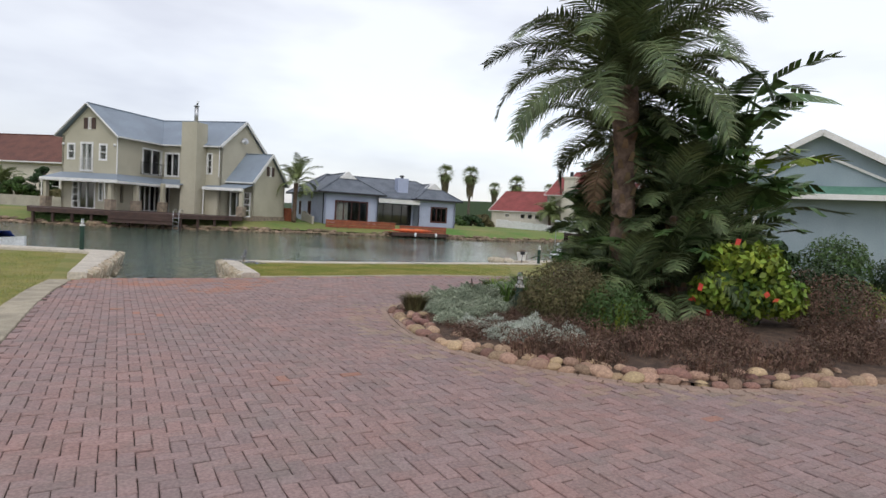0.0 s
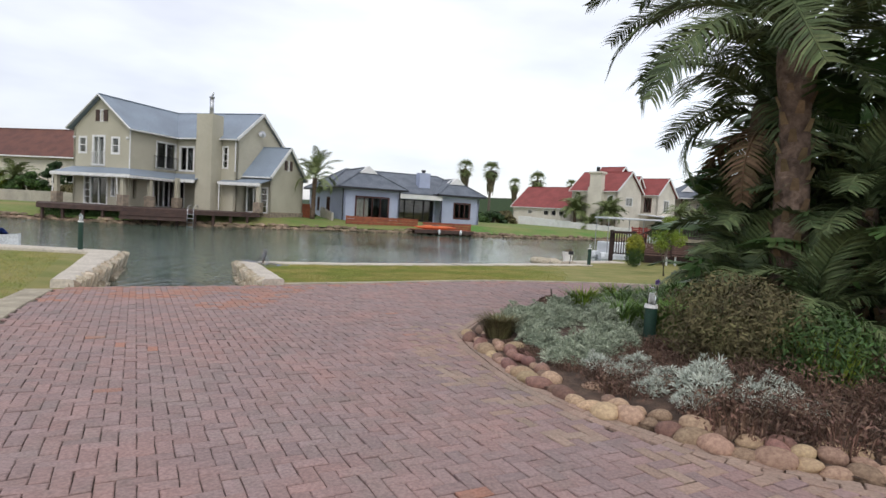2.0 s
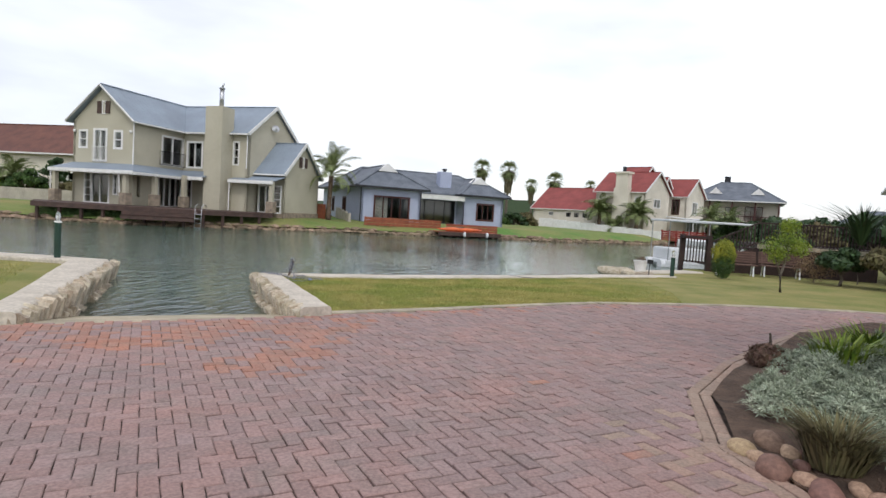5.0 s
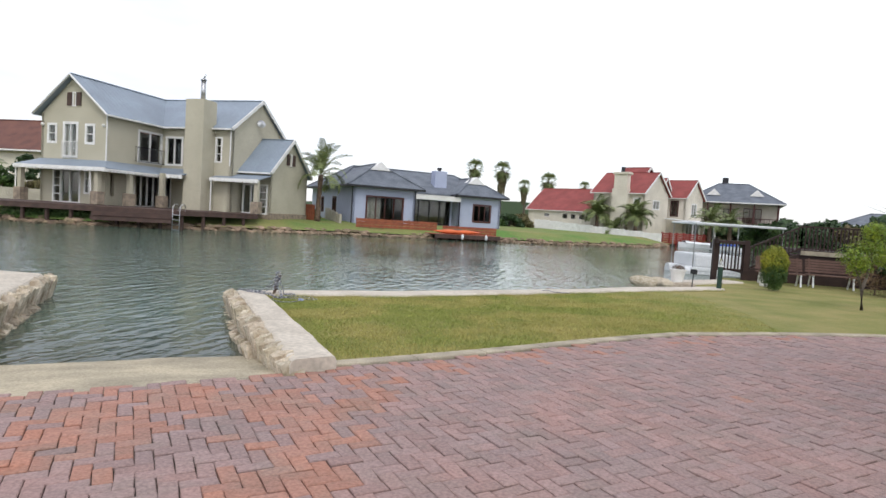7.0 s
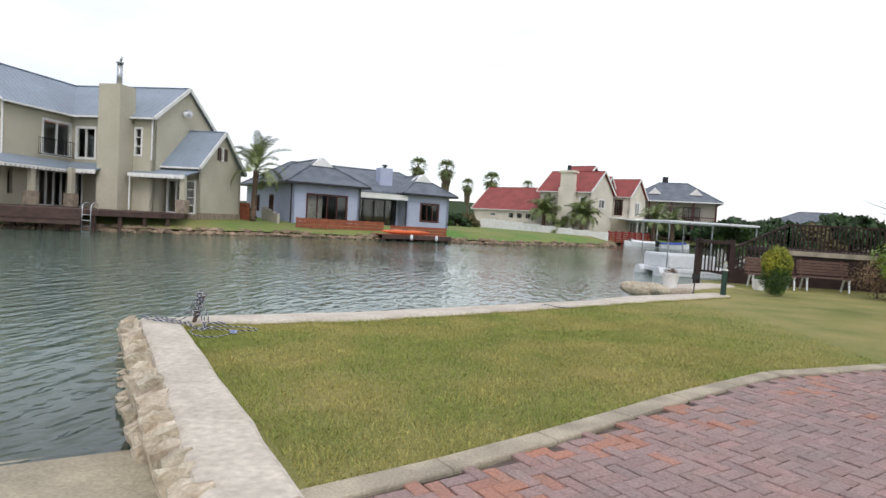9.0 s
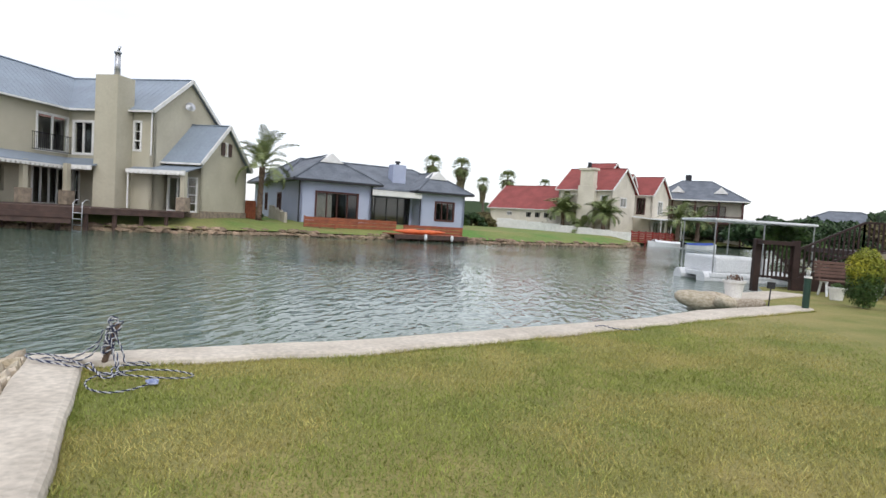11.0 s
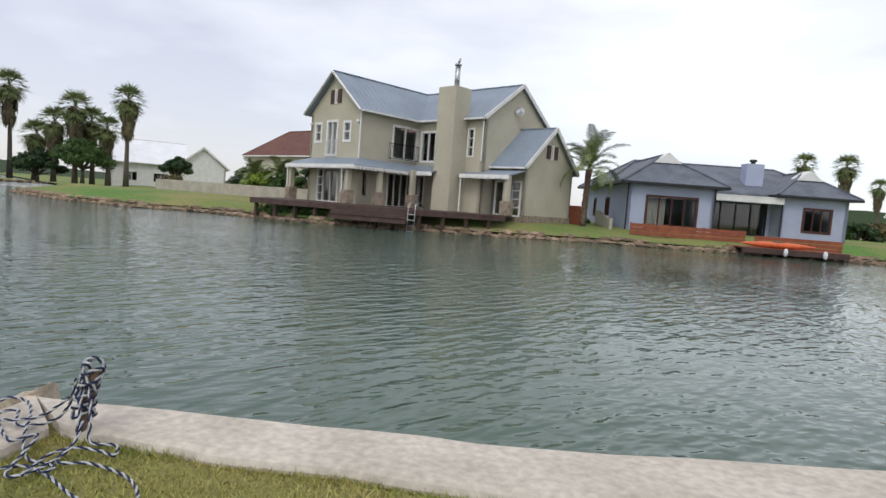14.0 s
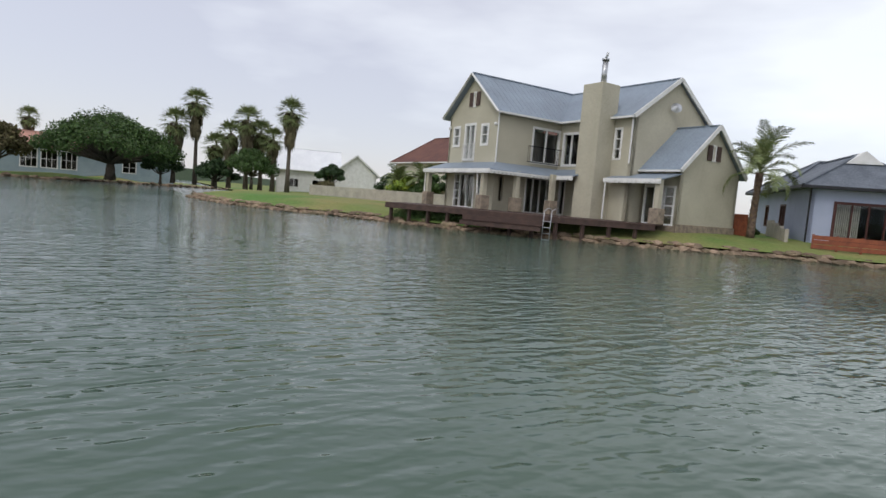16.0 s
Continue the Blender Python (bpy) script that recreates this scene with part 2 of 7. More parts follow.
M["dark_green"] = leaf_material("dark_green_foliage", (0.045, 0.082, 0.03), (0.026, 0.05, 0.02), 0.4)
M["palm_leaf"] = leaf_material("palm_leaflet", (0.132, 0.172, 0.074), (0.068, 0.098, 0.044), 0.45)
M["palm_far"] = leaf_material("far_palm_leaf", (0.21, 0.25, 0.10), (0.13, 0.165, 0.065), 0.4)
M["banana"] = leaf_material("broad_leaf", (0.10, 0.165, 0.052), (0.052, 0.10, 0.032), 0.4, 0.42)
M["iris_leaf"] = leaf_material("iris_leaf", (0.15, 0.24, 0.055), (0.08, 0.15, 0.035), 0.4, 0.5)
M["yellow_leaf"] = leaf_material("gold_conifer", (0.38, 0.36, 0.04), (0.10, 0.15, 0.025), 0.4, 0.7)
M["dry_frond"] = leaf_material("dry_frond", (0.25, 0.17, 0.10), (0.15, 0.10, 0.06), 0.35, 0.9)
M["skirt"] = leaf_material("dead_palm_skirt", (0.15, 0.125, 0.075), (0.085, 0.075, 0.045), 0.35, 0.9)
M["red_petal"] = leaf_material("red_petal", (0.62, 0.07, 0.05), (0.45, 0.05, 0.04), 0.2)
M["purple_petal"] = leaf_material("purple_petal", (0.22, 0.12, 0.45), (0.16, 0.08, 0.35), 0.2)
M["bark"] = material("palm_bark", (0.23, 0.16, 0.12), 0.95, (0.10, 0.07, 0.055), 6, 22, 1.0, 0.03)
M["bark_grey"] = material("grey_bark", (0.15, 0.125, 0.10), 0.95, (0.09, 0.075, 0.06), 6, 22, 1.0, 0.03)
M["bollard"] = material("dark_green_enamel", (0.022, 0.06, 0.042), 0.5, (0.018, 0.045, 0.033), 4, 40, 0.1, spec=0.4)
M["lamp_glass"] = glass_material("clear_lamp_dome", (0.95, 0.97, 0.97), 0.15)
M["rope_w"] = material("white_rope_strand", (0.55, 0.55, 0.56), 0.9, None, 30, 120, 0.3)
M["rope_b"] = material("navy_rope_strand", (0.03, 0.04, 0.09), 0.9, None, 30, 120, 0.3)
M["orange"] = material("orange_plastic", (0.75, 0.17, 0.06), 0.45, None, 3, 40, 0.02)
M["hull"] = material("white_gelcoat", (0.78, 0.79, 0.80), 0.3, (0.68, 0.70, 0.71), 1, 20, 0.02)
M["blue_cover"] = material("blue_canvas", (0.04, 0.08, 0.32), 0.8, None, 3, 40, 0.3)
M["bench_wood"] = material("bench_slat_timber", (0.16, 0.095, 0.075), 0.75, None, 5, 50, 0.2)
M["red_door"] = material("maroon_paint", (0.20, 0.03, 0.03), 0.6, None, 3, 40, 0.1)

# rippled green canal water
wm = bpy.data.materials.new("canal_water")
wm.use_nodes = True
n_, l_ = wm.node_tree.nodes, wm.node_tree.links
wb = n_["Principled BSDF"]
wb.inputs["Roughness"].default_value, wb.inputs["IOR"].default_value = 0.06, 1.33
wb.inputs["Base Color"].default_value = (0.072, 0.113, 0.084, 1)
wt = n_.new("ShaderNodeTexCoord")


def water_noise(turn, sx, sy, scale, detail, distortion=0.0):
    """One family of short-crested ripples; the crests run along its own x axis."""
    mp_ = n_.new("ShaderNodeMapping")
    rot_ = n_.new("ShaderNodeMapping")
    rot_.inputs["Rotation"].default_value = (0, 0, radians(turn))
    mp_.inputs["Scale"].default_value = (sx, sy, 1.0)
    tex = n_.new("ShaderNodeTexNoise")
    tex.inputs["Scale"].default_value, tex.inputs["Detail"].default_value, tex.inputs["Distortion"].default_value = scale, detail, distortion
    l_.new(wt.outputs["Object"], rot_.inputs[0])
    l_.new(rot_.outputs[0], mp_.inputs[0])
    l_.new(mp_.outputs[0], tex.inputs[0])
    return tex


w1 = water_noise(-81, 0.6, 1.7, 3.0, 1.0, 0.2)
w2 = water_noise(-60, 0.8, 1.4, 6.5, 1.0, 0.2)
w3 = water_noise(0, 1.0, 1.0, 0.09, 2.0)
wmx = n_.new("ShaderNodeMath")
wmx.operation = "MULTIPLY_ADD"
wmx.inputs[1].default_value = 0.34
l_.new(w2.outputs[0], wmx.inputs[0])
l_.new(w1.outputs[0], wmx.inputs[2])
calm = n_.new("ShaderNodeMapRange")
calm.inputs[1].default_value, calm.inputs[2].default_value, calm.inputs[3].default_value, calm.inputs[4].default_value = 0.38, 0.58, 0.4, 1.0
l_.new(w3.outputs[0], calm.inputs[0])
wbp = n_.new("ShaderNodeBump")
wbp.inputs["Distance"].default_value = 0.058
l_.new(calm.outputs[0], wbp.inputs["Strength"])
l_.new(wmx.outputs[0], wbp.inputs["Height"])
l_.new(wbp.outputs[0], wb.inputs["Normal"])
# the shallows over the boat ramp are clear enough to show the concrete
wdot = n_.new("ShaderNodeVectorMath")
wdot.operation = "DOT_PRODUCT"
wdot.inputs[1].default_value = (-0.477, 0.879, 0.0)
l_.new(wt.outputs["Object"], wdot.inputs[0])
shallow = n_.new("ShaderNodeMapRange")
shallow.inputs[1].default_value, shallow.inputs[2].default_value, shallow.inputs[3].default_value, shallow.inputs[4].default_value = 16.0, 19.6, 0.8, 0.0
l_.new(wdot.outputs["Value"], shallow.inputs[0])
l_.new(shallow.outputs[0], wb.inputs["Transmission Weight"])
M["water"] = wm


# ---- mesh helpers ----
def mesh_object(name, bm, mat, parent=None, label="", smooth=False):
    me = bpy.data.meshes.new(name)
    bm.to_mesh(me)
    bm.free()
    for m in (mat if isinstance(mat, (list, tuple)) else [mat]):
        me.materials.append(m)
    if smooth:
        me.polygons.foreach_set("use_smooth", [True] * len(me.polygons))
    ob = new(name, me)
    ob.parent = parent
    if label:
        tagged(ob, label)
    return ob


def part(name, bm, mat, parent, label="", smooth=False):
    return mesh_object(name, bm, mat, parent, label, smooth)


def raw(name, verts, faces, mat, parent=None, smooth=False, index=None):
    me = bpy.data.meshes.new(name)
    me.from_pydata(verts, [], faces)
    for m in (mat if isinstance(mat, (list, tuple)) else [mat]):
        me.materials.append(m)
    if index is not None:
        me.polygons.foreach_set("material_index", index)
    if smooth:
        me.polygons.foreach_set("use_smooth", [True] * len(me.polygons))
    ob = new(name, me)
    ob.parent = parent
    return ob


def root(name, m, label, category, group="", kind=""):
    ob = new(name)
    ob.matrix_basis = m
    ob.empty_display_size = 0.2
    return tagged(ob, label, category, group, kind)


def box(bm, x0, x1, y0, y1, z0, z1, m=None, bevel=0.0):
    made = bmesh.ops.create_cube(bm, size=1.0)["verts"]
    t = Matrix.Translation(((x0 + x1) / 2, (y0 + y1) / 2, (z0 + z1) / 2)) @ Matrix.Diagonal((x1 - x0, y1 - y0, z1 - z0, 1))
    bmesh.ops.transform(bm, matrix=(m @ t) if m else t, verts=made)
    if bevel:
        edges = list({e for v in made for e in v.link_edges})
        bmesh.ops.bevel(bm, geom=edges, offset=bevel, segments=2, affect="EDGES", profile=0.6)
    return made


def bar(bm, a, b, w, d=None):
    """A square bar from a to b."""
    a, b = Vector(a), Vector(b)
    q = (b - a).to_track_quat("Z", "Y").to_matrix().to_4x4()
    box(bm, -w / 2, w / 2, -(d or w) / 2, (d or w) / 2, 0, (b - a).length, Matrix.Translation(a) @ q)


def rod(bm, a, b, r, r2=None, seg=10):
    a, b = Vector(a), Vector(b)
    q = (b - a).to_track_quat("Z", "Y").to_matrix().to_4x4()
    made = bmesh.ops.create_cone(bm, cap_ends=True, segments=seg, radius1=r, radius2=r if r2 is None else r2, depth=(b - a).length)["verts"]
    bmesh.ops.transform(bm, matrix=Matrix.Translation((a + b) / 2) @ q, verts=made)


def tube(points, r, seg=8):
    """Vertices and faces of a tube along points; r is a number or a list."""
    vs, fs = [], []
    for i, p in enumerate(points):
        p = Vector(p)
        d = Vector(points[min(i + 1, len(points) - 1)]) - Vector(points[max(i - 1, 0)])
        q = d.to_track_quat("Z", "Y")
        ri = r[i] if isinstance(r, (list, tuple)) else r
        vs += [tuple(p + q @ Vector((ri * math.cos(k * math.tau / seg), ri * math.sin(k * math.tau / seg), 0))) for k in range(seg)]
    for i in range(len(points) - 1):
        for k in range(seg):
            fs.append((i * seg + k, i * seg + (k + 1) % seg, (i + 1) * seg + (k + 1) % seg, (i + 1) * seg + k))
    fs.append(tuple(range(seg))[::-1])
    fs.append(tuple((len(points) - 1) * seg + k for k in range(seg)))
    return vs, fs


def prism(bm, poly, z0, z1):
    """A flat slab over a plan polygon; z0 and z1 are numbers or functions of (x, y)."""
    lo = [bm.verts.new((x, y, z0(x, y) if callable(z0) else z0)) for x, y in poly]
    hi = [bm.verts.new((x, y, z1(x, y) if callable(z1) else z1)) for x, y in poly]
    bm.faces.new(lo[::-1])
    bm.faces.new(hi)
    k = len(poly)
    for i in range(k):
        bm.faces.new((lo[i], lo[(i + 1) % k], hi[(i + 1) % k], hi[i]))


def inside(poly, x, y):
    hit = False
    for (x0, y0), (x1, y1) in zip(poly, poly[1:] + poly[:1]):
        if (y0 > y) != (y1 > y) and x < (x1 - x0) * (y - y0) / (y1 - y0) + x0:
            hit = not hit
    return hit


def slope(x, y):
    """Height of the near ground: it falls gently to the canal."""
    p = 0.217 + 0.0125 * max(min(x, 30), -30) - 0.0155 * max(min(y, 40), -20)
    flat = p if p > -0.05 else -0.05 + 0.25 * (p + 0.05)
    k = max(0.0, min(1.0, (x + 10.5) / 3.0))
    return flat + (p - flat) * k if y < 30 else max(flat + (p - flat) * k, -0.18)

# ---- ground, canal and paving ----
WATER = -0.42
NEAR_SHORE = [(-400, 60), (-90, 2), (-40, 13), (-24, 17.2), (-11.7, 18.55), (-10.8, 18.45), (-7.42, 12.02), (-4.5, 13.82), (-7.2, 19.0),
              (-6.05, 19.55), (-4.62, 20.22), (-2.85, 21.4), (-0.3, 23.1), (1.05, 24.4), (3.95, 26.3), (2.5, 27.8), (5.4, 30.0), (6.2, 31.8),
              (9.5, 33.6), (16, 40), (30, 56), (60, 75), (400, 260)]
FAR_SHORE = [(-400, 95), (-112, 66), (-104, 45), (-96, 37), (-95, 26), (-400, 75)]
HOUSE_SHORE = [(-300, 130), (-100, 62), (-75, 50), (-57.2, 39.0), (-50, 37.6), (-44.7, 37.2), (-38.6, 38.3), (-35.5, 40.4), (-31, 41), (-26, 42), (-22.6, 44.4), (-19.5, 46.2),
               (-17.2, 48.4), (-14.4, 51.7), (-9.6, 54.2), (-7, 55.4), (-1.9, 58.4), (3.8, 61.8), (8.8, 66.5), (15.2, 72), (18.9, 80), (24, 90), (34, 97), (60, 104), (400, 260)]
KERB_R = [(-4.3, 14.12), (-3.38, 14.71), (-2.4, 15.47), (-1.7, 16.06), (0.0, 17.28), (1.9, 17.95), (3.6, 18.4), (5.6, 18.55), (8.2, 18.1), (11, 16.8)]
KERB_L = [(-2.4, -6), (-2.6, 2), (-3.2, 4.2), (-4.04, 5.69), (-5.58, 8.16), (-6.6, 9.95), (-7.42, 11.6)]
PAVING = KERB_L + [(-7.42, 12.02), (-4.6, 13.75)] + KERB_R + [(15, 13), (16, -6)]
BED = [(-0.36, 9.75), (-0.18, 9.0), (0.06, 8.25), (0.3, 7.6), (0.8, 6.8), (1.3, 6.3), (1.75, 6.0), (2.55, 5.66), (3.64, 5.58), (4.82, 5.92), (5.6, 6.25),
       (7.4, 7.2), (8.6, 9), (8.8, 11.5), (8.2, 14), (6.9, 15.9), (5.3, 16.6), (3.0, 15.3), (1.7, 13.7), (0.76, 12.45), (-0.05, 11.1)]


def sheet(name, poly, height, mat, step=0.0, area=None):
    """A filled polygon, cut on a grid where the height bends, lifted by height(x, y)."""
    bm = bmesh.new()
    vs = [bm.verts.new((x, y, 0)) for x, y in poly]
    es = [bm.edges.new((vs[i], vs[(i + 1) % len(vs)])) for i in range(len(vs))]
    bmesh.ops.triangle_fill(bm, edges=es, use_beauty=True)
    if step:
        x0, x1, y0, y1 = area
        for k in range(int((x1 - x0) / step) + 1):
            bmesh.ops.bisect_plane(bm, geom=bm.verts[:] + bm.edges[:] + bm.faces[:], plane_co=(x0 + k * step, 0, 0), plane_no=(1, 0, 0))
        for k in range(int((y1 - y0) / step) + 1):
            bmesh.ops.bisect_plane(bm, geom=bm.verts[:] + bm.edges[:] + bm.faces[:], plane_co=(0, y0 + k * step, 0), plane_no=(0, 1, 0))
    for v in bm.verts:
        v.co.z = height(v.co.x, v.co.y)
    for f in bm.faces:
        f.normal_update()
        if f.normal.z < 0:
            f.normal_flip()
    return mesh_object(name, bm, mat)


bed_sheet = sheet("ground", [(-2000, -2000), (2000, -2000), (2000, 2000), (-2000, 2000)], lambda x, y: -1.5, M["bed_canal"])
tagged(bed_sheet, "dark muddy canal bed reaching to the horizon", "ground", kind="structure")
lawn = sheet("lawn", NEAR_SHORE + [(400, -400), (-400, -400)], lambda x, y: slope(x, y) - 0.012, M["lawn"], 1.5, (-24, 24, -6, 36))
tagged(lawn, "patchy mown green and yellow lawn beside the canal", "lawn", kind="structure")
water = sheet("water", [(-600, -100), (600, -100), (600, 500), (-600, 500)], lambda x, y: WATER, M["water"])
tagged(water, "rippled dark green canal water reflecting an overcast sky", "water", kind="structure")


def bank(name, poly, height, label):
    bm = bmesh.new()
    vs = [bm.verts.new((x, y, 0)) for x, y in poly]
    es = [bm.edges.new((vs[i], vs[(i + 1) % len(vs)])) for i in range(len(vs))]
    bmesh.ops.triangle_fill(bm, edges=es, use_beauty=True)
    for k in range(26):
        bmesh.ops.bisect_plane(bm, geom=bm.verts[:] + bm.edges[:] + bm.faces[:], plane_co=(-62 + 4 * k, 0, 0), plane_no=(1, 0, 0))
        bmesh.ops.bisect_plane(bm, geom=bm.verts[:] + bm.edges[:] + bm.faces[:], plane_co=(0, 38 + 4 * k, 0), plane_no=(0, 1, 0))
    line = [Vector((x, y)) for x, y in poly]
    for v in bm.verts:
        p = Vector((v.co.x, v.co.y))
        d = 1e9
        for a, b in zip(line, line[1:]):
            ab = b - a
            t = max(0, min(1, (p - a).dot(ab) / ab.length_squared))
            d = min(d, (p - a - t * ab).length)
        v.co.z = height(d)
    for f in bm.faces:
        f.normal_update()
        if f.normal.z < 0:
            f.normal_flip()
    return tagged(mesh_object(name, bm, M["far_lawn"]), label, "lawn", kind="structure")


bank("far_bank", HOUSE_SHORE + [(400, 900), (-400, 900)], lambda d: -0.15 + min(d, 3.0) * 0.2 + min(max(d - 3, 0), 80) * 0.012, "sloping green and straw coloured lawn on the far bank")
bank("left_bank", FAR_SHORE, lambda d: -0.15 + min(d, 3.0) * 0.22 + min(max(d - 3, 0), 40) * 0.01, "dull green grass bank across the water")


def rock_edge(name, line, label, count, seed, size=0.32):
    """Rough stones packed along a shore line, one joined mesh."""
    rng = random.Random(seed)
    verts, faces = [], []
    seg = [(Vector(a), Vector(b)) for a, b in zip(line, line[1:])]
    total = sum((b - a).length for a, b in seg)
    base = bmesh.new()
    bmesh.ops.create_icosphere(base, subdivisions=1, radius=1.0)
    ball = [v.co.copy() for v in base.verts]
    tri = [[v.index for v in f.verts] for f in base.faces]
    base.free()
    for k in range(count):
        s = (k + rng.random()) / count * total
        for a, b in seg:
            if s <= (b - a).length:
                break
            s -= (b - a).length
        p = a + (b - a).normalized() * s
        nrm = Vector((-(b - a).y, (b - a).x)).normalized()
        row = rng.choice((0, 0, 1))
        c = Vector((p.x, p.y, WATER + 0.04 + row * 0.2 + rng.uniform(-0.05, 0.05))) + Vector((nrm.x, nrm.y, 0)) * (rng.uniform(-0.15, 0.2) + row * 0.3)
        r = size * rng.uniform(0.5, 1.1)
        q = Euler((rng.uniform(0, 6), rng.uniform(0, 6), rng.uniform(0, 6))).to_matrix()
        o = len(verts)
        for v in ball:
            w = q @ (v * (1 + 0.25 * noise.noise(v * 1.7 + Vector((k * 3.1, 0, 0)))))
            verts.append((c.x + w.x * r * 1.3, c.y + w.y * r * 1.3, c.z + w.z * r * 0.62))
        faces += [[i + o for i in t] for t in tri]
    ob = raw(name, verts, faces, M["bank_stone"])
    return tagged(ob, label, "stone edge", kind="stuff")


rock_edge("stone_revetment", HOUSE_SHORE[3:21], "rough brown stone edging along the far waterline", 900, 3)
rock_edge("stone_revetment", FAR_SHORE[1:5], "rough stone edging along the distant bank", 120, 5, 0.5)

# paving: a sandy joint sheet under herringbone pavers
joint = sheet("pavement", PAVING, lambda x, y: slope(x, y) + 0.004, M["joint"], 1.5, (-9, 16, -6, 19.5))
tagged(joint, "mauve-brown clay paver driveway laid in herringbone", "paving", kind="structure")

def along(line, step):
    """Points and directions at even steps along a polyline."""
    out, rest = [], 0.0
    for (x0, y0), (x1, y1) in zip(line, line[1:]):
        n = math.hypot(x1 - x0, y1 - y0)
        d = ((x1 - x0) / n, (y1 - y0) / n)
        s = rest
        while s < n:
            out.append((x0 + d[0] * s, y0 + d[1] * s, d[0], d[1]))
            s += step
        rest = s - n
    return out


def outward(poly):
    """Unit vectors pointing out of a counter-clockwise plan polygon at its corners."""
    out = []
    for k in range(len(poly)):
        (x0, y0), (x1, y1) = poly[k - 1], poly[(k + 1) % len(poly)]
        n = math.hypot(x1 - x0, y1 - y0)
        out.append(((y1 - y0) / n, -(x1 - x0) / n))
    return out


BRICK_TURN = radians(32)
rng = random.Random(11)


def brick_shape(lx, ly, h=0.02):
    """Top-bevelled paver: vertices about its centre and faces."""
    x, y, c = lx / 2 - 0.0045, ly / 2 - 0.0045, 0.007
    vs = [(-x, -y, 0), (x, -y, 0), (x, y, 0), (-x, y, 0), (-x, -y, h - c * 0.7), (x, -y, h - c * 0.7), (x, y, h - c * 0.7), (-x, y, h - c * 0.7),
          (-x + c, -y + c, h), (x - c, -y + c, h), (x - c, y - c, h), (-x + c, y - c, h)]
    fs = [(8, 9, 10, 11)]
    for i in range(4):
        j = (i + 1) % 4
        fs += [(i, j, 4 + j, 4 + i), (4 + i, 4 + j, 8 + j, 8 + i)]
    return vs, fs


UNIT = 0.1
BV, BF = brick_shape(2 * UNIT, UNIT, 0.024)
brick_mesh = bpy.data.meshes.new("brick")
brick_mesh.from_pydata(BV, [], BF)
brick_mesh.materials.append(M["brick_o"])
joined = {"brick": ([], []), "brick_red": ([], []), "brick_tan": ([], [])}
pieces = 0
ct, st = math.cos(BRICK_TURN), math.sin(BRICK_TURN)
# a border of two courses runs round the bed
RING = [(x + 0.16 * nx_, y + 0.16 * ny_) for (x, y), (nx_, ny_) in zip(BED, outward(BED))]
for course in (0.05, 0.155):
    line = [(x + course * nx_, y + course * ny_) for (x, y), (nx_, ny_) in zip(BED, outward(BED))]
    for x, y, dx, dy in along(line + line[:1], 0.202):
        V, F = joined["brick_tan"]
        o = len(V)
        z = slope(x, y) + 0.007 + rng.uniform(-0.002, 0.003)
        for vx, vy, vz in BV:
            vx, vy = vx + rng.uniform(-0.002, 0.002), vy + rng.uniform(-0.002, 0.002)
            V.append((x + vx * dx - vy * dy, y + vx * dy + vy * dx, z + vz))
        F += [tuple(q + o for q in f) for f in BF]
for i in range(-210, 210):
    for j in range(-210, 210):
        k = (i + j) % 4
        if k == 0:
            a, b, turn = (i + 1) * UNIT, (j + 0.5) * UNIT, 0.0
        elif k == 2:
            a, b, turn = (i + 0.5) * UNIT, (j + 1) * UNIT, math.pi / 2
        else:
            continue
        x, y = a * ct - b * st - 1.0, a * st + b * ct + 8.0
        if not (-8 < x < 16 and -6 < y < 19) or not inside(PAVING, x, y) or inside(RING, x, y):
            continue
        # edge pavers that would poke through the kerb stay out
        if any(not inside(PAVING, x + dx, y + dy) for dx, dy in ((0.03, 0), (-0.03, 0), (0, 0.03), (0, -0.03))):
            continue
        z = slope(x, y) + rng.uniform(-0.005, 0.005)
        tx, ty = rng.gauss(0, 0.02), rng.gauss(0, 0.02)
        rz = BRICK_TURN + turn + rng.gauss(0, 0.02)
        if -3.3 < x < -1.4 and 8.2 < y < 11.6 and pieces < 300:
            ob = bpy.data.objects.new("brick", brick_mesh)
            scene.collection.objects.link(ob)
            ob.parent = joint
            ob.matrix_basis = Matrix.LocRotScale((x, y, z), Euler((tx, ty, rz)), None)
            pieces += 1
            continue
        to_ramp = abs((x + 4.6) * 0.52 - (y - 13.75) * 0.855) if x < -3.6 else 9
        n1 = noise.noise(Vector((x * 0.7, y * 0.7, 2)))
        n2 = noise.noise(Vector((x * 1.6, y * 1.6, 7)))
        red = to_ramp + n1 * 2.0 < 2.3 and rng.random() < 0.55 + 1.1 * n2
        edge = min(math.hypot(x - kx, y - ky) for kx, ky in KERB_R[:6]) < 0.6 and rng.random() < 0.2
        ring = min(math.hypot(x - kx, y - ky) for kx, ky in BED[:10]) < 0.8 and rng.random() < 0.4
        key = "brick_red" if red or edge or rng.random() < 0.001 + 0.1 * max(0, n1 - 0.15) else ("brick_tan" if ring else "brick")
        V, F = joined[key]
        o = len(V)
        c, s = math.cos(rz), math.sin(rz)
        # chipped, uneven corners
        nib = [(rng.uniform(-0.004, 0.0025), rng.uniform(-0.004, 0.0025)) for _ in range(4)]
        for q, (vx, vy, vz) in enumerate(BV):
            ex, ey = nib[q % 4]
            vx, vy = vx + math.copysign(ex, vx), vy + math.copysign(ey, vy)
            V.append((x + vx * c - vy * s, y + vx * s + vy * c, z + vz + vx * ty - vy * tx))
        F += [tuple(q + o for q in f) for f in BF]
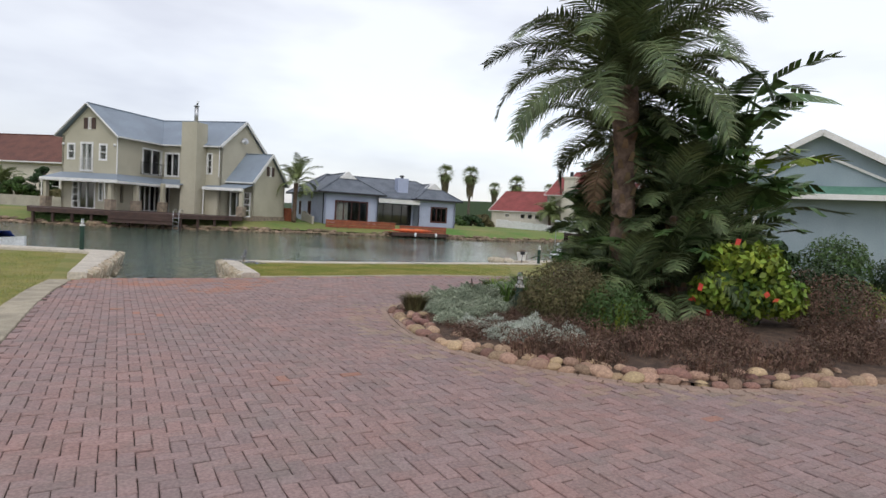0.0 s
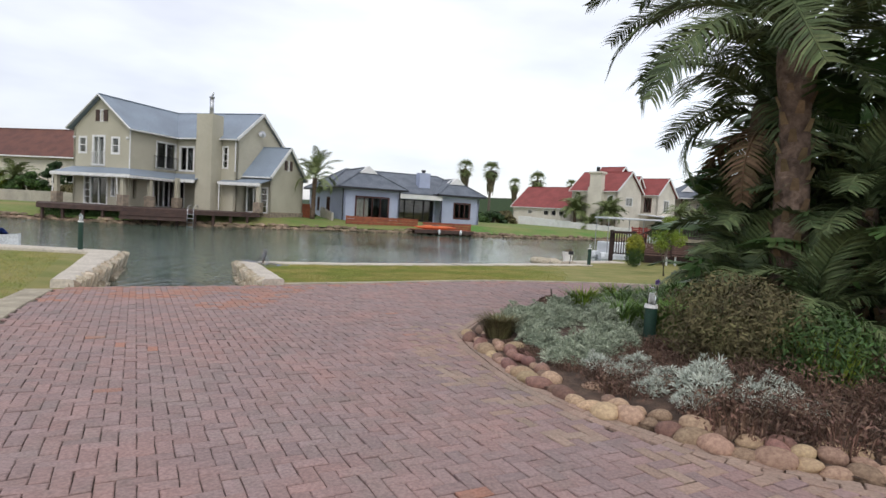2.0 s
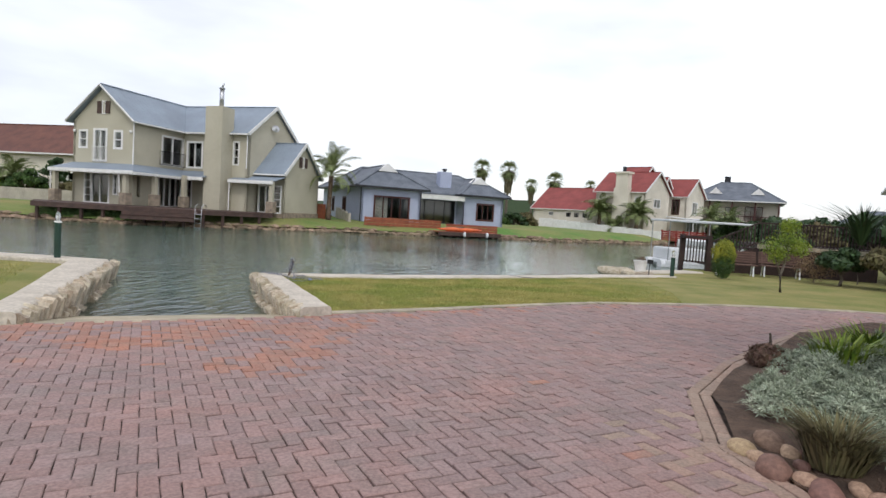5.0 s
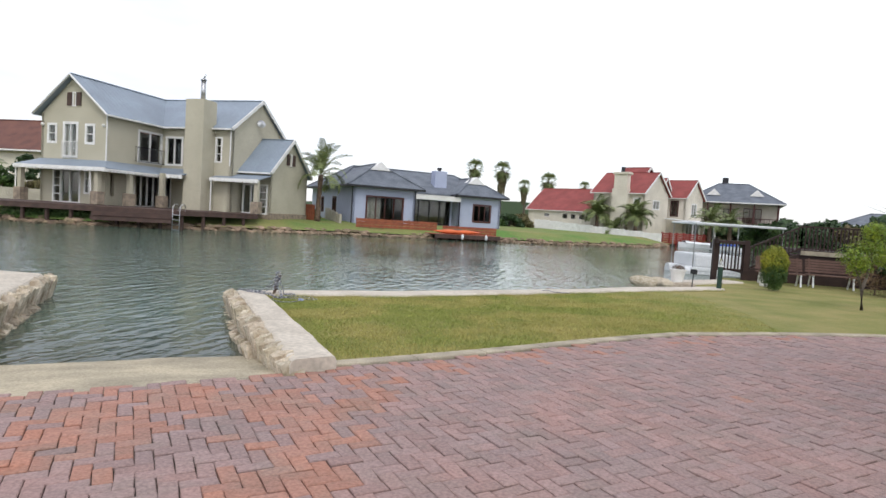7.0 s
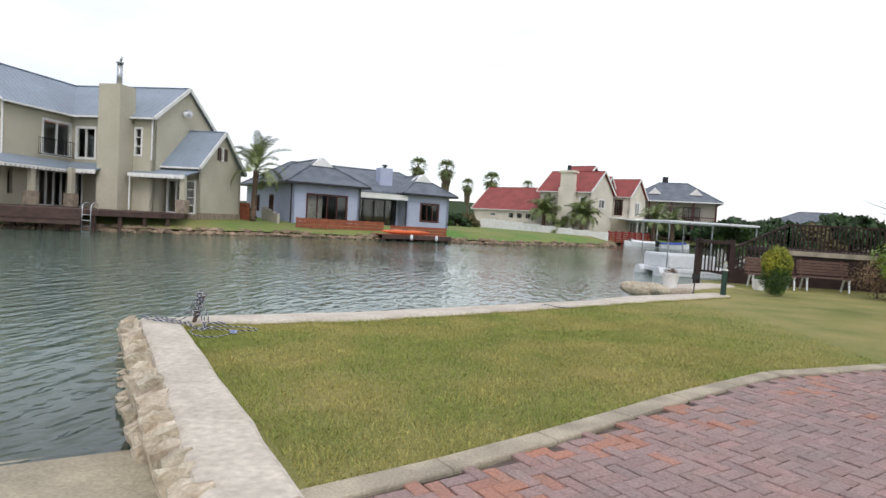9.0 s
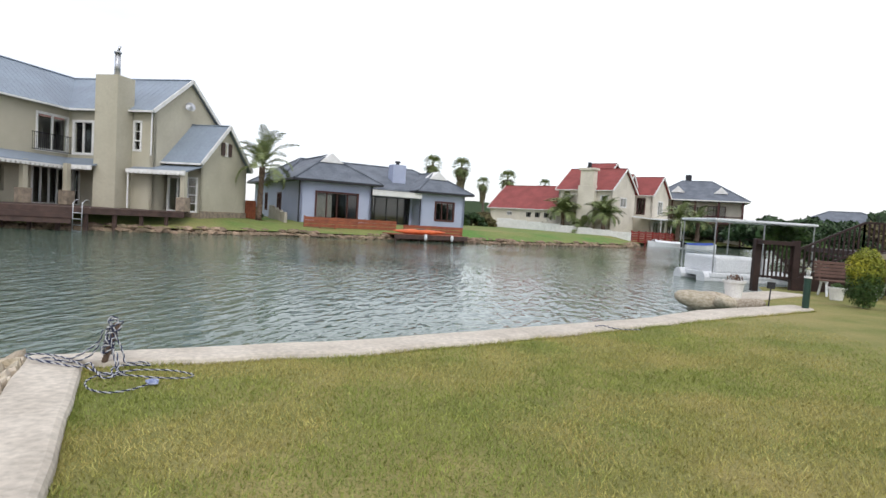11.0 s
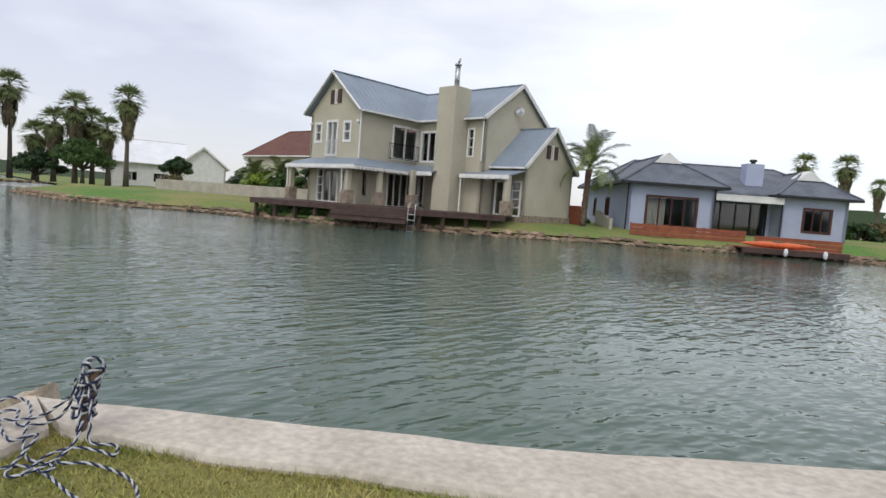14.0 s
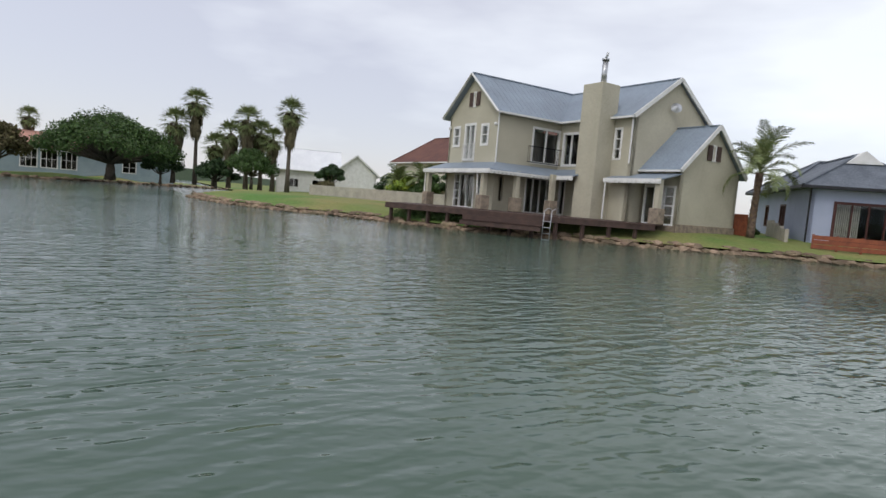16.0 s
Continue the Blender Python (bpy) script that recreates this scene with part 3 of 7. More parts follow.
for key, (V, F) in joined.items():
    ob = raw("brick_field", V, F, M[key], joint)
    tagged(ob, {"brick": "worn mauve clay pavers", "brick_red": "orange-red clay pavers", "brick_tan": "tan clay pavers"}[key], kind="stuff")


def kerb(line, side, label, top=0.04, wide=0.19):
    thing = root("kerb", Matrix.Identity(4), label, "kerb", kind="structure")
    pts = along(line, 0.9)
    for (x0, y0, *_), (x1, y1, *_) in zip(pts, pts[1:]):
        bm = bmesh.new()
        d = Vector((x1 - x0, y1 - y0)).normalized()
        nx, ny = -d.y * side, d.x * side
        z0, z1 = slope(x0, y0), slope(x1, y1)
        g = 0.006
        a, b = Vector((x0 + d.x * g, y0 + d.y * g)), Vector((x1 - d.x * g, y1 - d.y * g))
        base = [(a.x, a.y), (b.x, b.y), (b.x + nx * wide, b.y + ny * wide), (a.x + nx * wide, a.y + ny * wide)]
        if side < 0:
            base = base[::-1]
        prism(bm, base, lambda x, y: slope(x, y) - 0.1, lambda x, y: slope(x, y) + top + 0.006 * noise.noise(Vector((x, y, 0)) * 2))
        up = [e for e in bm.edges if all(v.co.z > slope(v.co.x, v.co.y) for v in e.verts)]
        bmesh.ops.bevel(bm, geom=up, offset=0.018, segments=2, affect="EDGES", profile=0.5)
        part("kerb_block", bm, M["kerb"], thing)


kerb(KERB_R, 1, "cream concrete kerb curving along the lawn")
kerb(KERB_L[1:], 1, "weathered concrete kerb beside the lawn", 0.04, 0.42)

# slipway
rx, ry = -0.477, 0.879
slip = bmesh.new()
TOP_L, TOP_R = Vector((-7.5, 11.95)), Vector((-4.5, 13.78))
nseg = 110
rowv = []
for i in range(nseg + 1):
    s = -0.12 + i * 0.06
    z = slope(-6, 12.8) + 0.008 - max(s, 0) * 0.165 + (0.014 * (i % 2) if 3 < i < 60 else 0)
    rowv.append([slip.verts.new((TOP_L.x + (TOP_R.x - TOP_L.x) * u - 0.0 + rx * s * 1.0 - 0.55 * (1 - u) * s * 0.3, TOP_L.y + (TOP_R.y - TOP_L.y) * u + ry * s, z + 0.006 * noise.noise(Vector((u * 5, s * 3, 1))))) for u in [q / 16 for q in range(17)]])
for a, b in zip(rowv, rowv[1:]):
    for k in range(16):
        slip.faces.new((a[k], a[k + 1], b[k + 1], b[k]))
slip_ob = mesh_object("slipway", slip, M["ramp"])
tagged(slip_ob, "ribbed sandy concrete boat ramp running into the water", "slipway", kind="structure")


def canal_wall(name, outer, inner, label, top=0.05):
    """A concrete capped retaining wall between an outer and an inner line."""
    bm = bmesh.new()
    n = len(outer)
    rows = []
    t0, t1 = top if isinstance(top, tuple) else (top, top)
    for k in range(n):
        (ox, oy), (ix, iy) = outer[k], inner[k]
        lift = t0 + (t1 - t0) * k / (n - 1) + 0.01 * noise.noise(Vector((ox * 1.3, oy * 1.3, 5)))
        zo, zi = slope(ox, oy) + lift, slope(ix, iy) + lift
        rows.append([bm.verts.new((ox + (ix - ox) * u, oy + (iy - oy) * u, z)) for u, z in ((0, -1.2), (0, zo - 0.055), (0.04, zo - 0.018), (0.12, zo), (0.9, zi), (0.97, zi - 0.016), (1, zi - 0.045), (1, -0.4))])
    for a, b in zip(rows, rows[1:]):
        for k in range(7):
            bm.faces.new((a[k], b[k], b[k + 1], a[k + 1]))
    bm.faces.new(rows[0])
    bm.faces.new(rows[-1][::-1])
    bmesh.ops.recalc_face_normals(bm, faces=bm.faces[:])
    ob = mesh_object(name, bm, M["concrete"])
    return tagged(ob, label, "canal wall", kind="structure")


def wavy(line, n, amount, seed):
    r2 = random.Random(seed)
    out = []
    for k in range(n + 1):
        t = k / n * (len(line) - 1)
        i = min(int(t), len(line) - 2)
        u = t - i
        out.append((line[i][0] + (line[i + 1][0] - line[i][0]) * u + r2.uniform(-amount, amount), line[i][1] + (line[i + 1][1] - line[i][1]) * u + r2.uniform(-amount, amount)))
    return out


CW_OUT = [(-7.44, 19.12), (-6.15, 19.8), (-4.75, 20.52), (-2.8, 21.78), (-0.07, 23.65), (1.18, 24.9), (4.0, 26.6)]
CW_IN = [(-6.83, 18.95), (-5.95, 19.27), (-4.5, 19.92), (-2.9, 21.0), (-0.7, 22.55), (0.9, 23.75), (4.1, 25.9)]
canal_wall("canal_wall", wavy(CW_OUT, 30, 0.012, 1), wavy(CW_IN, 30, 0.03, 2), "cream concrete capped canal wall beside the lawn")
canal_wall("canal_wall", [(-24, 17.2), (-18, 17.9), (-12.2, 18.6), (-10.75, 18.5)], [(-24, 16.6), (-18, 17.3), (-12.2, 17.95), (-11.2, 17.95)], "cream concrete canal wall on the other side of the ramp", 0.1)
canal_wall("slip_wall", wavy([(-4.62, 13.72), (-7.45, 19.12)], 14, 0.012, 3), wavy([(-4.26, 14.02), (-6.83, 18.94)], 14, 0.012, 4), "low concrete topped wall beside the boat ramp", (0.15, 0.05))
canal_wall("slip_wall", wavy([(-7.4, 12.05), (-10.72, 18.52)], 14, 0.012, 5), wavy([(-7.78, 11.95), (-11.45, 18.2)], 14, 0.012, 6), "low concrete topped wall beside the boat ramp", (0.15, 0.1))


def stone_face(parent_name, a, b, side, seed, label):
    """Split stones leaning against the side of a ramp wall."""
    thing = root(parent_name, Matrix.Identity(4), label, "stone facing", kind="structure")
    r2 = random.Random(seed)
    a, b = Vector(a), Vector(b)
    d = (b - a).normalized()
    nrm = Vector((-d.y, d.x)) * side
    s = 0.0
    while s < (b - a).length:
        w = r2.uniform(0.09, 0.2)
        p = a + d * (s + w / 2)
        drop = min(0.62, 0.14 + 0.165 * s)
        top = slope(p.x, p.y) + 0.09 - 0.12 * s / (b - a).length + r2.uniform(-0.02, 0.03)
        rows_ = 1 if drop < 0.42 or r2.random() < 0.5 else 2
        for k in range(rows_):
            bm = bmesh.new()
            h = drop / rows_ + 0.1
            bmesh.ops.create_cube(bm, size=1.0)
            bmesh.ops.subdivide_edges(bm, edges=bm.edges[:], cuts=1, use_grid_fill=True)
            for v in bm.verts:
                v.co = v.co * (1 - 0.2 * (v.co.length - 0.5)) + Vector([r2.uniform(-0.08, 0.08) for _ in range(3)])
            zc = top - h * 0.42 - k * drop / rows_
            off = -0.03 + 0.12 * (k + 0.6) * drop + r2.uniform(-0.015, 0.02)
            ang = math.atan2(d.y, d.x)
            m = Matrix.Translation((p.x + nrm.x * off, p.y + nrm.y * off, zc)) @ Matrix.Rotation(ang, 4, "Z") @ pose(0, 0, 0, -14 * side, r2.uniform(8, 26), 0)
            bmesh.ops.transform(bm, matrix=m @ Matrix.Diagonal((w * 0.98, 0.2, h * 1.08, 1)), verts=bm.verts[:])
            part("stone", bm, M["wall_stone"], thing)
        s += w


stone_face("stone_facing", (-4.62, 13.72), (-7.58, 19.25), 1, 21, "cream split stone facing stepping down beside the ramp")
stone_face("stone_facing", (-7.4, 12.05), (-10.75, 18.55), -1, 22, "cream split stone facing stepping down beside the ramp")

# planting bed
def bed_height(x, y):
    d = min(math.hypot(x - px, y - py) for px, py in BED)
    return slope(x, y) + 0.03 + 0.22 * min(1, d / 2.2)


bed = sheet("planting_bed", BED, bed_height, M["soil"], 0.5, (-0.5, 9, 5.5, 17))
tagged(bed, "dry brown mulch and soil in a raised planting bed", "soil", kind="structure")

# ---- houses ----
def wall(parent, a, b, z0, z1, mat, openings=(), thick=0.25, name="wall", gable=None):
    """A wall from a to b in plan (its outside on the right hand), with openings (s0, s1, z0, z1); gable adds a pointed top."""
    a, b = Vector(a), Vector(b)
    d = (b - a).normalized()
    length = (b - a).length
    m = Matrix.Translation((a.x, a.y, 0)) @ Matrix.Rotation(math.atan2(d.y, d.x), 4, "Z")
    bm = bmesh.new()
    xs = sorted({0.0, length, *(v for o in openings for v in o[:2])})
    zs = sorted({z0, z1, *(min(v, z1) for o in openings for v in o[2:4])})
    for x0, x1 in zip(xs, xs[1:]):
        for za, zb in zip(zs, zs[1:]):
            cx, cz = (x0 + x1) / 2, (za + zb) / 2
            if any(o[0] < cx < o[1] and o[2] < cz < o[3] for o in openings):
                continue
            box(bm, x0, x1, 0, thick, za, zb, m)
    if gable:
        apex, top = gable
        vs = [bm.verts.new(m @ Vector(p)) for p in ((0, 0, z1), (length, 0, z1), (apex, 0, top), (0, thick, z1), (length, thick, z1), (apex, thick, top))]
        for f in ((0, 1, 2), (5, 4, 3), (0, 3, 4, 1), (1, 4, 5, 2), (2, 5, 3, 0)):
            bm.faces.new([vs[i] for i in f])
    bmesh.ops.remove_doubles(bm, verts=bm.verts[:], dist=0.0005)
    return part(name, bm, mat, parent), m


def window(parent, m, s0, s1, z0, z1, cols=2, rows=1, frame_mat=None, trim=0.09, name="window", curtain=False, shutters=False):
    """A framed window in a wall's own coordinates: trim, mullions and one glass pane to each light."""
    frame_mat = frame_mat or M["white"]
    bm = bmesh.new()
    f = 0.06
    ws, hs = (s1 - s0) / cols, (z1 - z0) / rows
    xs = [s0 - trim, s0 + 0.05] + [q for k in range(1, cols) for q in (s0 + k * ws - f / 2, s0 + k * ws + f / 2)] + [s1 - 0.05, s1 + trim]
    zs = [z0 - trim, z0 + 0.05] + [q for k in range(1, rows) for q in (z0 + k * hs - f / 2, z0 + k * hs + f / 2)] + [z1 - 0.05, z1 + trim]
    for i in range(len(xs) - 1):
        for j in range(len(zs) - 1):
            if i % 2 == 0 or j % 2 == 0:
                box(bm, xs[i], xs[i + 1], -0.035, 0.11, zs[j], zs[j + 1], m)
    bmesh.ops.remove_doubles(bm, verts=bm.verts[:], dist=0.0005)
    w = part(name, bm, frame_mat, parent)
    for i in range(cols):
        for j in range(rows):
            bm = bmesh.new()
            box(bm, s0 + i * ws + 0.03, s0 + (i + 1) * ws - 0.03, 0.07, 0.078, z0 + j * hs + 0.03, z0 + (j + 1) * hs - 0.03, m)
            part("pane", bm, M["glass"], w).visible_shadow = False
    if curtain:
        bm = bmesh.new()
        for q in range(12):
            x = s0 + (s1 - s0) * (0.06 + 0.03 * q)
            rod(bm, m @ Vector((x, 0.3, z0 + 0.05)), m @ Vector((x, 0.3, z1)), 0.035, None, 6)
        part("curtain", bm, M["curtain"], w)
    if shutters:
        for sx in (s0 - 0.05 - 0.42, s1 + 0.05):
            bm = bmesh.new()
            box(bm, sx, sx + 0.42, -0.07, -0.02, z0, z1, m)
            bmesh.ops.inset_individual(bm, faces=[f for f in bm.faces if f.calc_area() > 0.2], thickness=0.05, depth=-0.012)
            part("shutter", bm, M["deck"], w)
    return w


def slab(bm, a, b, c, d, thick):
    """A roof plane through four corners, thickened downwards."""
    vs = [bm.verts.new(p) for p in (a, b, c, d)]
    lo = [bm.verts.new(Vector(p) - Vector((0, 0, thick))) for p in (a, b, c, d)]
    bm.faces.new(vs)
    bm.faces.new(lo[::-1])
    for i in range(4):
        j = (i + 1) % 4
        bm.faces.new((vs[i], lo[i], lo[j], vs[j]))


def gable_roof(parent, axis, a0, a1, c, half, ze, zr, mat, trim_mat=None, ends=(True, True), ribs=0.0, name="roof"):
    """Two pitches along axis 'u' or 'v' from a0 to a1, ridge on c; white bargeboards and gutters as parts."""
    def p(a, s, z):
        return (a, c + s, z) if axis == "u" else (c + s, a, z)
    bm = bmesh.new()
    for s in (-half, half):
        slab(bm, p(a0, s, ze), p(a1, s, ze), p(a1, 0, zr), p(a0, 0, zr), 0.12)
    bmesh.ops.remove_doubles(bm, verts=bm.verts[:], dist=0.0005)
    bmesh.ops.recalc_face_normals(bm, faces=bm.faces[:])
    r = part(name, bm, mat, parent)
    if ribs:
        for s in (-half, half):
            k = a0 + ribs / 2
            while k < a1:
                bm = bmesh.new()
                bar(bm, p(k, s, ze + 0.002), p(k, 0, zr + 0.002), 0.014)
                part("seam", bm, mat, r)
                k += ribs
    bm = bmesh.new()
    bar(bm, p(a0, 0, zr + 0.02), p(a1, 0, zr + 0.02), 0.16, 0.06)
    part("ridge_cap", bm, mat, r)
    if trim_mat:
        for on, a, o in ((ends[0], a0, -0.03), (ends[1], a1, 0.03)):
            if on:
                for s in (-half, half):
                    bm = bmesh.new()
                    bar(bm, p(a + o, s, ze - 0.06), p(a + o, 0, zr - 0.06), 0.07 if axis == "u" else 0.24, 0.24 if axis == "u" else 0.07)
                    part("bargeboard", bm, trim_mat, r)
        for s in (-half, half):
            bm = bmesh.new()
            q = 0.05 if s > 0 else -0.05
            bar(bm, p(a0, s + q, ze - 0.08), p(a1, s + q, ze - 0.08), 0.11)
            part("gutter", bm, trim_mat, r)
    return r


def hip_roof(parent, x0, x1, y0, y1, ze, zr, mat, inset, axis="x", name="roof", trim_mat=None):
    bm = bmesh.new()
    if axis == "x":
        r0, r1 = (x0 + inset, (y0 + y1) / 2, zr), (x1 - inset, (y0 + y1) / 2, zr)
    else:
        r0, r1 = ((x0 + x1) / 2, y0 + inset, zr), ((x0 + x1) / 2, y1 - inset, zr)
    c = [bm.verts.new(p) for p in ((x0, y0, ze), (x1, y0, ze), (x1, y1, ze), (x0, y1, ze))]
    lo = [bm.verts.new((v.co.x, v.co.y, ze - 0.16)) for v in c]
    a, b = bm.verts.new(r0), bm.verts.new(r1)
    fs = [(c[0], c[1], b, a), (c[1], c[2], b), (c[2], c[3], a, b), (c[3], c[0], a)] if axis == "x" else [(c[0], c[1], a), (c[1], c[2], b, a), (c[2], c[3], b), (c[3], c[0], a, b)]
    for f in fs:
        bm.faces.new(f)
    for i in range(4):
        bm.faces.new((c[i], lo[i], lo[(i + 1) % 4], c[(i + 1) % 4]))
    bm.faces.new(lo[::-1])
    bmesh.ops.recalc_face_normals(bm, faces=bm.faces[:])
    r = part(name, bm, mat, parent)
    for p, q in ((r0, r1), ((x0, y0, ze), r0), ((x1, y1, ze), r1), ((x1, y0, ze), r1 if axis == "x" else r0), ((x0, y1, ze), r0 if axis == "x" else r1)):
        bm = bmesh.new()
        bar(bm, Vector(p) + Vector((0, 0, 0.03)), Vector(q) + Vector((0, 0, 0.03)), 0.2, 0.1)
        part("ridge_tile", bm, mat, r)
    if trim_mat:
        for p, q in (((x0, y0), (x1, y0)), ((x1, y0), (x1, y1)), ((x1, y1), (x0, y1)), ((x0, y1), (x0, y0))):
            bm = bmesh.new()
            bar(bm, (*p, ze - 0.08), (*q, ze - 0.08), 0.16)
            part("gutter", bm, trim_mat, r)
    return r


# -- the beige double-storey house across the water --
H1 = root("house", pose(-28.63, 46.88, 0, 0, 0, -12), "beige plastered double-storey house with blue-grey gabled roofs", "house")
FL, EV, RD = 0.78, 6.85, 9.5
PL = M["plaster"]
# front wing: gable wall, then its long side
ops_front = [(0.65, 1.3, 4.9, 6.1), (2.05, 3.15, 3.95, 6.2), (3.95, 4.6, 4.9, 6.1), (2.74, 3.0, 7.4, 8.3), (1.2, 3.5, FL, 3.0), (3.95, 4.3, FL + 0.7, 2.95)]
w, m = wall(H1, (-5.7, 0), (0, 0), 0.0, EV, PL, ops_front, gable=(2.85, RD - 0.1))
window(H1, m, 0.65, 1.3, 4.9, 6.1, 1, 2, trim=0.11)
window(H1, m, 3.95, 4.6, 4.9, 6.1, 1, 2, trim=0.11)
d1 = window(H1, m, 2.05, 3.15, 3.95, 6.2, 2, 1, trim=0.12, name="balcony_door", curtain=True)
window(H1, m, 2.74, 3.0, 7.4, 8.3, 1, 1, trim=0.05, shutters=True)
window(H1, m, 1.2, 1.85, FL, 3.0, 1, 4, trim=0.08)
window(H1, m, 1.85, 3.5, FL, 3.0, 2, 1, trim=0.08, name="sliding_door")
window(H1, m, 3.95, 4.3, FL + 0.7, 2.95, 1, 3, trim=0.06)


def balcony_rail(m, s0, s1, off, z0, z1, n, mat):
    """A top rail that carries its bottom rail and each baluster."""
    bm = bmesh.new()
    bar(bm, m @ Vector((s0, off, z1)), m @ Vector((s1, off, z1)), 0.04)
    rail = part("balcony_rail", bm, mat, H1)
    bm = bmesh.new()
    bar(bm, m @ Vector((s0, off, z0)), m @ Vector((s1, off, z0)), 0.045)
    part("bottom_rail", bm, mat, rail)
    for q in range(n):
        x = s0 + 0.03 + (s1 - s0 - 0.06) * q / (n - 1)
        bm = bmesh.new()
        rod(bm, m @ Vector((x, off, z0)), m @ Vector((x, off, z1)), 0.012, None, 5)
        part("baluster", bm, mat, rail)


balcony_rail(m, 1.9, 3.3, -0.1, 3.93, 4.95, 14, M["white"])
ops_side = [(2.55, 4.75, 4.05, 6.2), (2.3, 4.7, FL, 3.0), (0.15, 0.5, FL + 0.6, 2.9)]
w, m = wall(H1, (0, 0.25), (0, 5.1), 0.0, EV, PL, ops_side)
window(H1, m, 2.55, 4.75, 4.05, 6.2, 2, 1, trim=0.1, name="sliding_window")
window(H1, m, 2.3, 4.7, FL, 3.0, 4, 1, trim=0.07, name="sliding_door")
balcony_rail(m, 2.0, 4.95, -0.25, 4.0, 5.0, 22, M["charcoal"])
# rear range
ops_b = [(0.4, 1.8, 4.05, 6.05), (2.3, 3.0, 4.05, 6.05), (4.78, 5.25, 4.4, 6.15), (0.4, 0.9, FL, 3.0)]
w, m = wall(H1, (0, 5.1), (6.15, 5.1), 0.0, EV, PL, ops_b)
window(H1, m, 0.4, 1.8, 4.05, 6.05, 2, 1, trim=0.1, name="french_window")
window(H1, m, 2.3, 3.0, 4.05, 6.05, 1, 1, trim=0.1)
window(H1, m, 4.78, 5.25, 4.4, 6.15, 1, 3, trim=0.08)
window(H1, m, 0.4, 0.9, FL, 3.0, 1, 1, trim=0.06)
wall(H1, (6.15, 5.1), (6.15, 11.9), 0.0, EV, PL, gable=(3.4, RD - 0.1))
wall(H1, (6.15, 11.9), (-5.7, 11.9), 0.0, EV, PL)
wall(H1, (-5.7, 11.9), (-5.7, 0.0), 0.0, EV, PL)
# low side wing
w, m = wall(H1, (6.4, 6.2), (8.75, 6.2), 0.0, 3.95, PL, [(0.08, 2.1, FL, 2.9)])
window(H1, m, 0.08, 1.4, FL, 2.9, 2, 1, trim=0.07, name="sliding_door")
window(H1, m, 1.4, 2.1, FL, 2.9, 1, 4, trim=0.07)
w, m = wall(H1, (8.75, 6.2), (8.75, 11.6), 0.0, 3.95, PL, [(2.57, 2.85, 4.6, 5.45)], gable=(2.7, 6.5))
window(H1, m, 2.57, 2.85, 4.6, 5.45, 1, 1, trim=0.05, shutters=True)
wall(H1, (8.75, 11.6), (6.4, 11.6), 0.0, 3.95, PL)
bm = bmesh.new()
box(bm, 6.5, 8.83, 6.14, 6.2, 0.0, FL - 0.05)
box(bm, 8.75, 8.81, 6.14, 11.65, 0.0, 0.85)
part("stone_plinth", bm, M["stone_clad"], H1)
# unseen floors and a back wall in the shade-dark colour, behind the glass
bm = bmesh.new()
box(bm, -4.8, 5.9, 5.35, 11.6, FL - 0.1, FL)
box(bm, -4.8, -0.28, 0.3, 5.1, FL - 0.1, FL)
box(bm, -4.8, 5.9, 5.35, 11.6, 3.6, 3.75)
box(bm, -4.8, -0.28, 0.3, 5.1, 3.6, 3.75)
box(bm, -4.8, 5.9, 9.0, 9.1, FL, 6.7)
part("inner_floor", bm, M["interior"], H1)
gable_roof(H1, "v", -0.35, 8.5, -2.85, 3.22, EV - 0.02, RD, M["metal_roof"], M["white"], (True, False), 0.42)
gable_roof(H1, "u", -5.9, 6.35, 8.5, 3.75, EV - 0.02, RD, M["metal_roof"], M["white"], (True, True), 0.42)
gable_roof(H1, "u", 6.15, 9.0, 8.9, 3.05, 3.85, 6.6, M["metal_roof"], M["white"], (False, True), 0.42)
# chimney with its flue
bm = bmesh.new()
box(bm, 3.1, 4.65, 3.75, 5.2, 0.3, 8.72, None, 0.03)
box(bm, 2.85, 3.2, 4.3, 5.1, 0.3, 4.2, None, 0.03)
part("chimney", bm, PL, H1)
bm = bmesh.new()
rod(bm, (3.95, 4.5, 8.65), (3.95, 4.5, 10.15), 0.17, None, 14)
rod(bm, (3.95, 4.5, 10.15), (3.95, 4.5, 10.25), 0.22, None, 14)
rod(bm, (3.95, 4.5, 10.25), (4.1, 4.5, 10.6), 0.07, None, 8)
part("flue", bm, M["steel"], H1, "steel flue pipe with a cowl", True)


def canopy(line, back, zf, zb):
    """A lean-to verandah roof from a front line back to the wall, with a scalloped white valance."""
    bm = bmesh.new()
    for (a, b), (c, d) in zip(zip(line, line[1:]), zip(back, back[1:])):
        slab(bm, (*a, zf), (*b, zf), (*d, zb), (*c, zb), 0.07)
    bmesh.ops.recalc_face_normals(bm, faces=bm.faces[:])
    r = part("verandah_roof", bm, M["metal_roof"], H1)
    bm = bmesh.new()
    for a, b in zip(line, line[1:]):
        a, b = Vector((*a, zf - 0.1)), Vector((*b, zf - 0.1))
        bar(bm, a, b, 0.09, 0.22) if abs(a.y - b.y) < 0.01 else bar(bm, a, b, 0.22, 0.09)
        n = int((b - a).length / 0.3)
        for k in range(n):
            p = a + (b - a) * ((k + 0.5) / n)
            rod(bm, p + Vector((0, 0, -0.16)), p + Vector((0, 0, -0.04)), 0.13, 0.14, 8)
    part("valance", bm, M["white"], r)


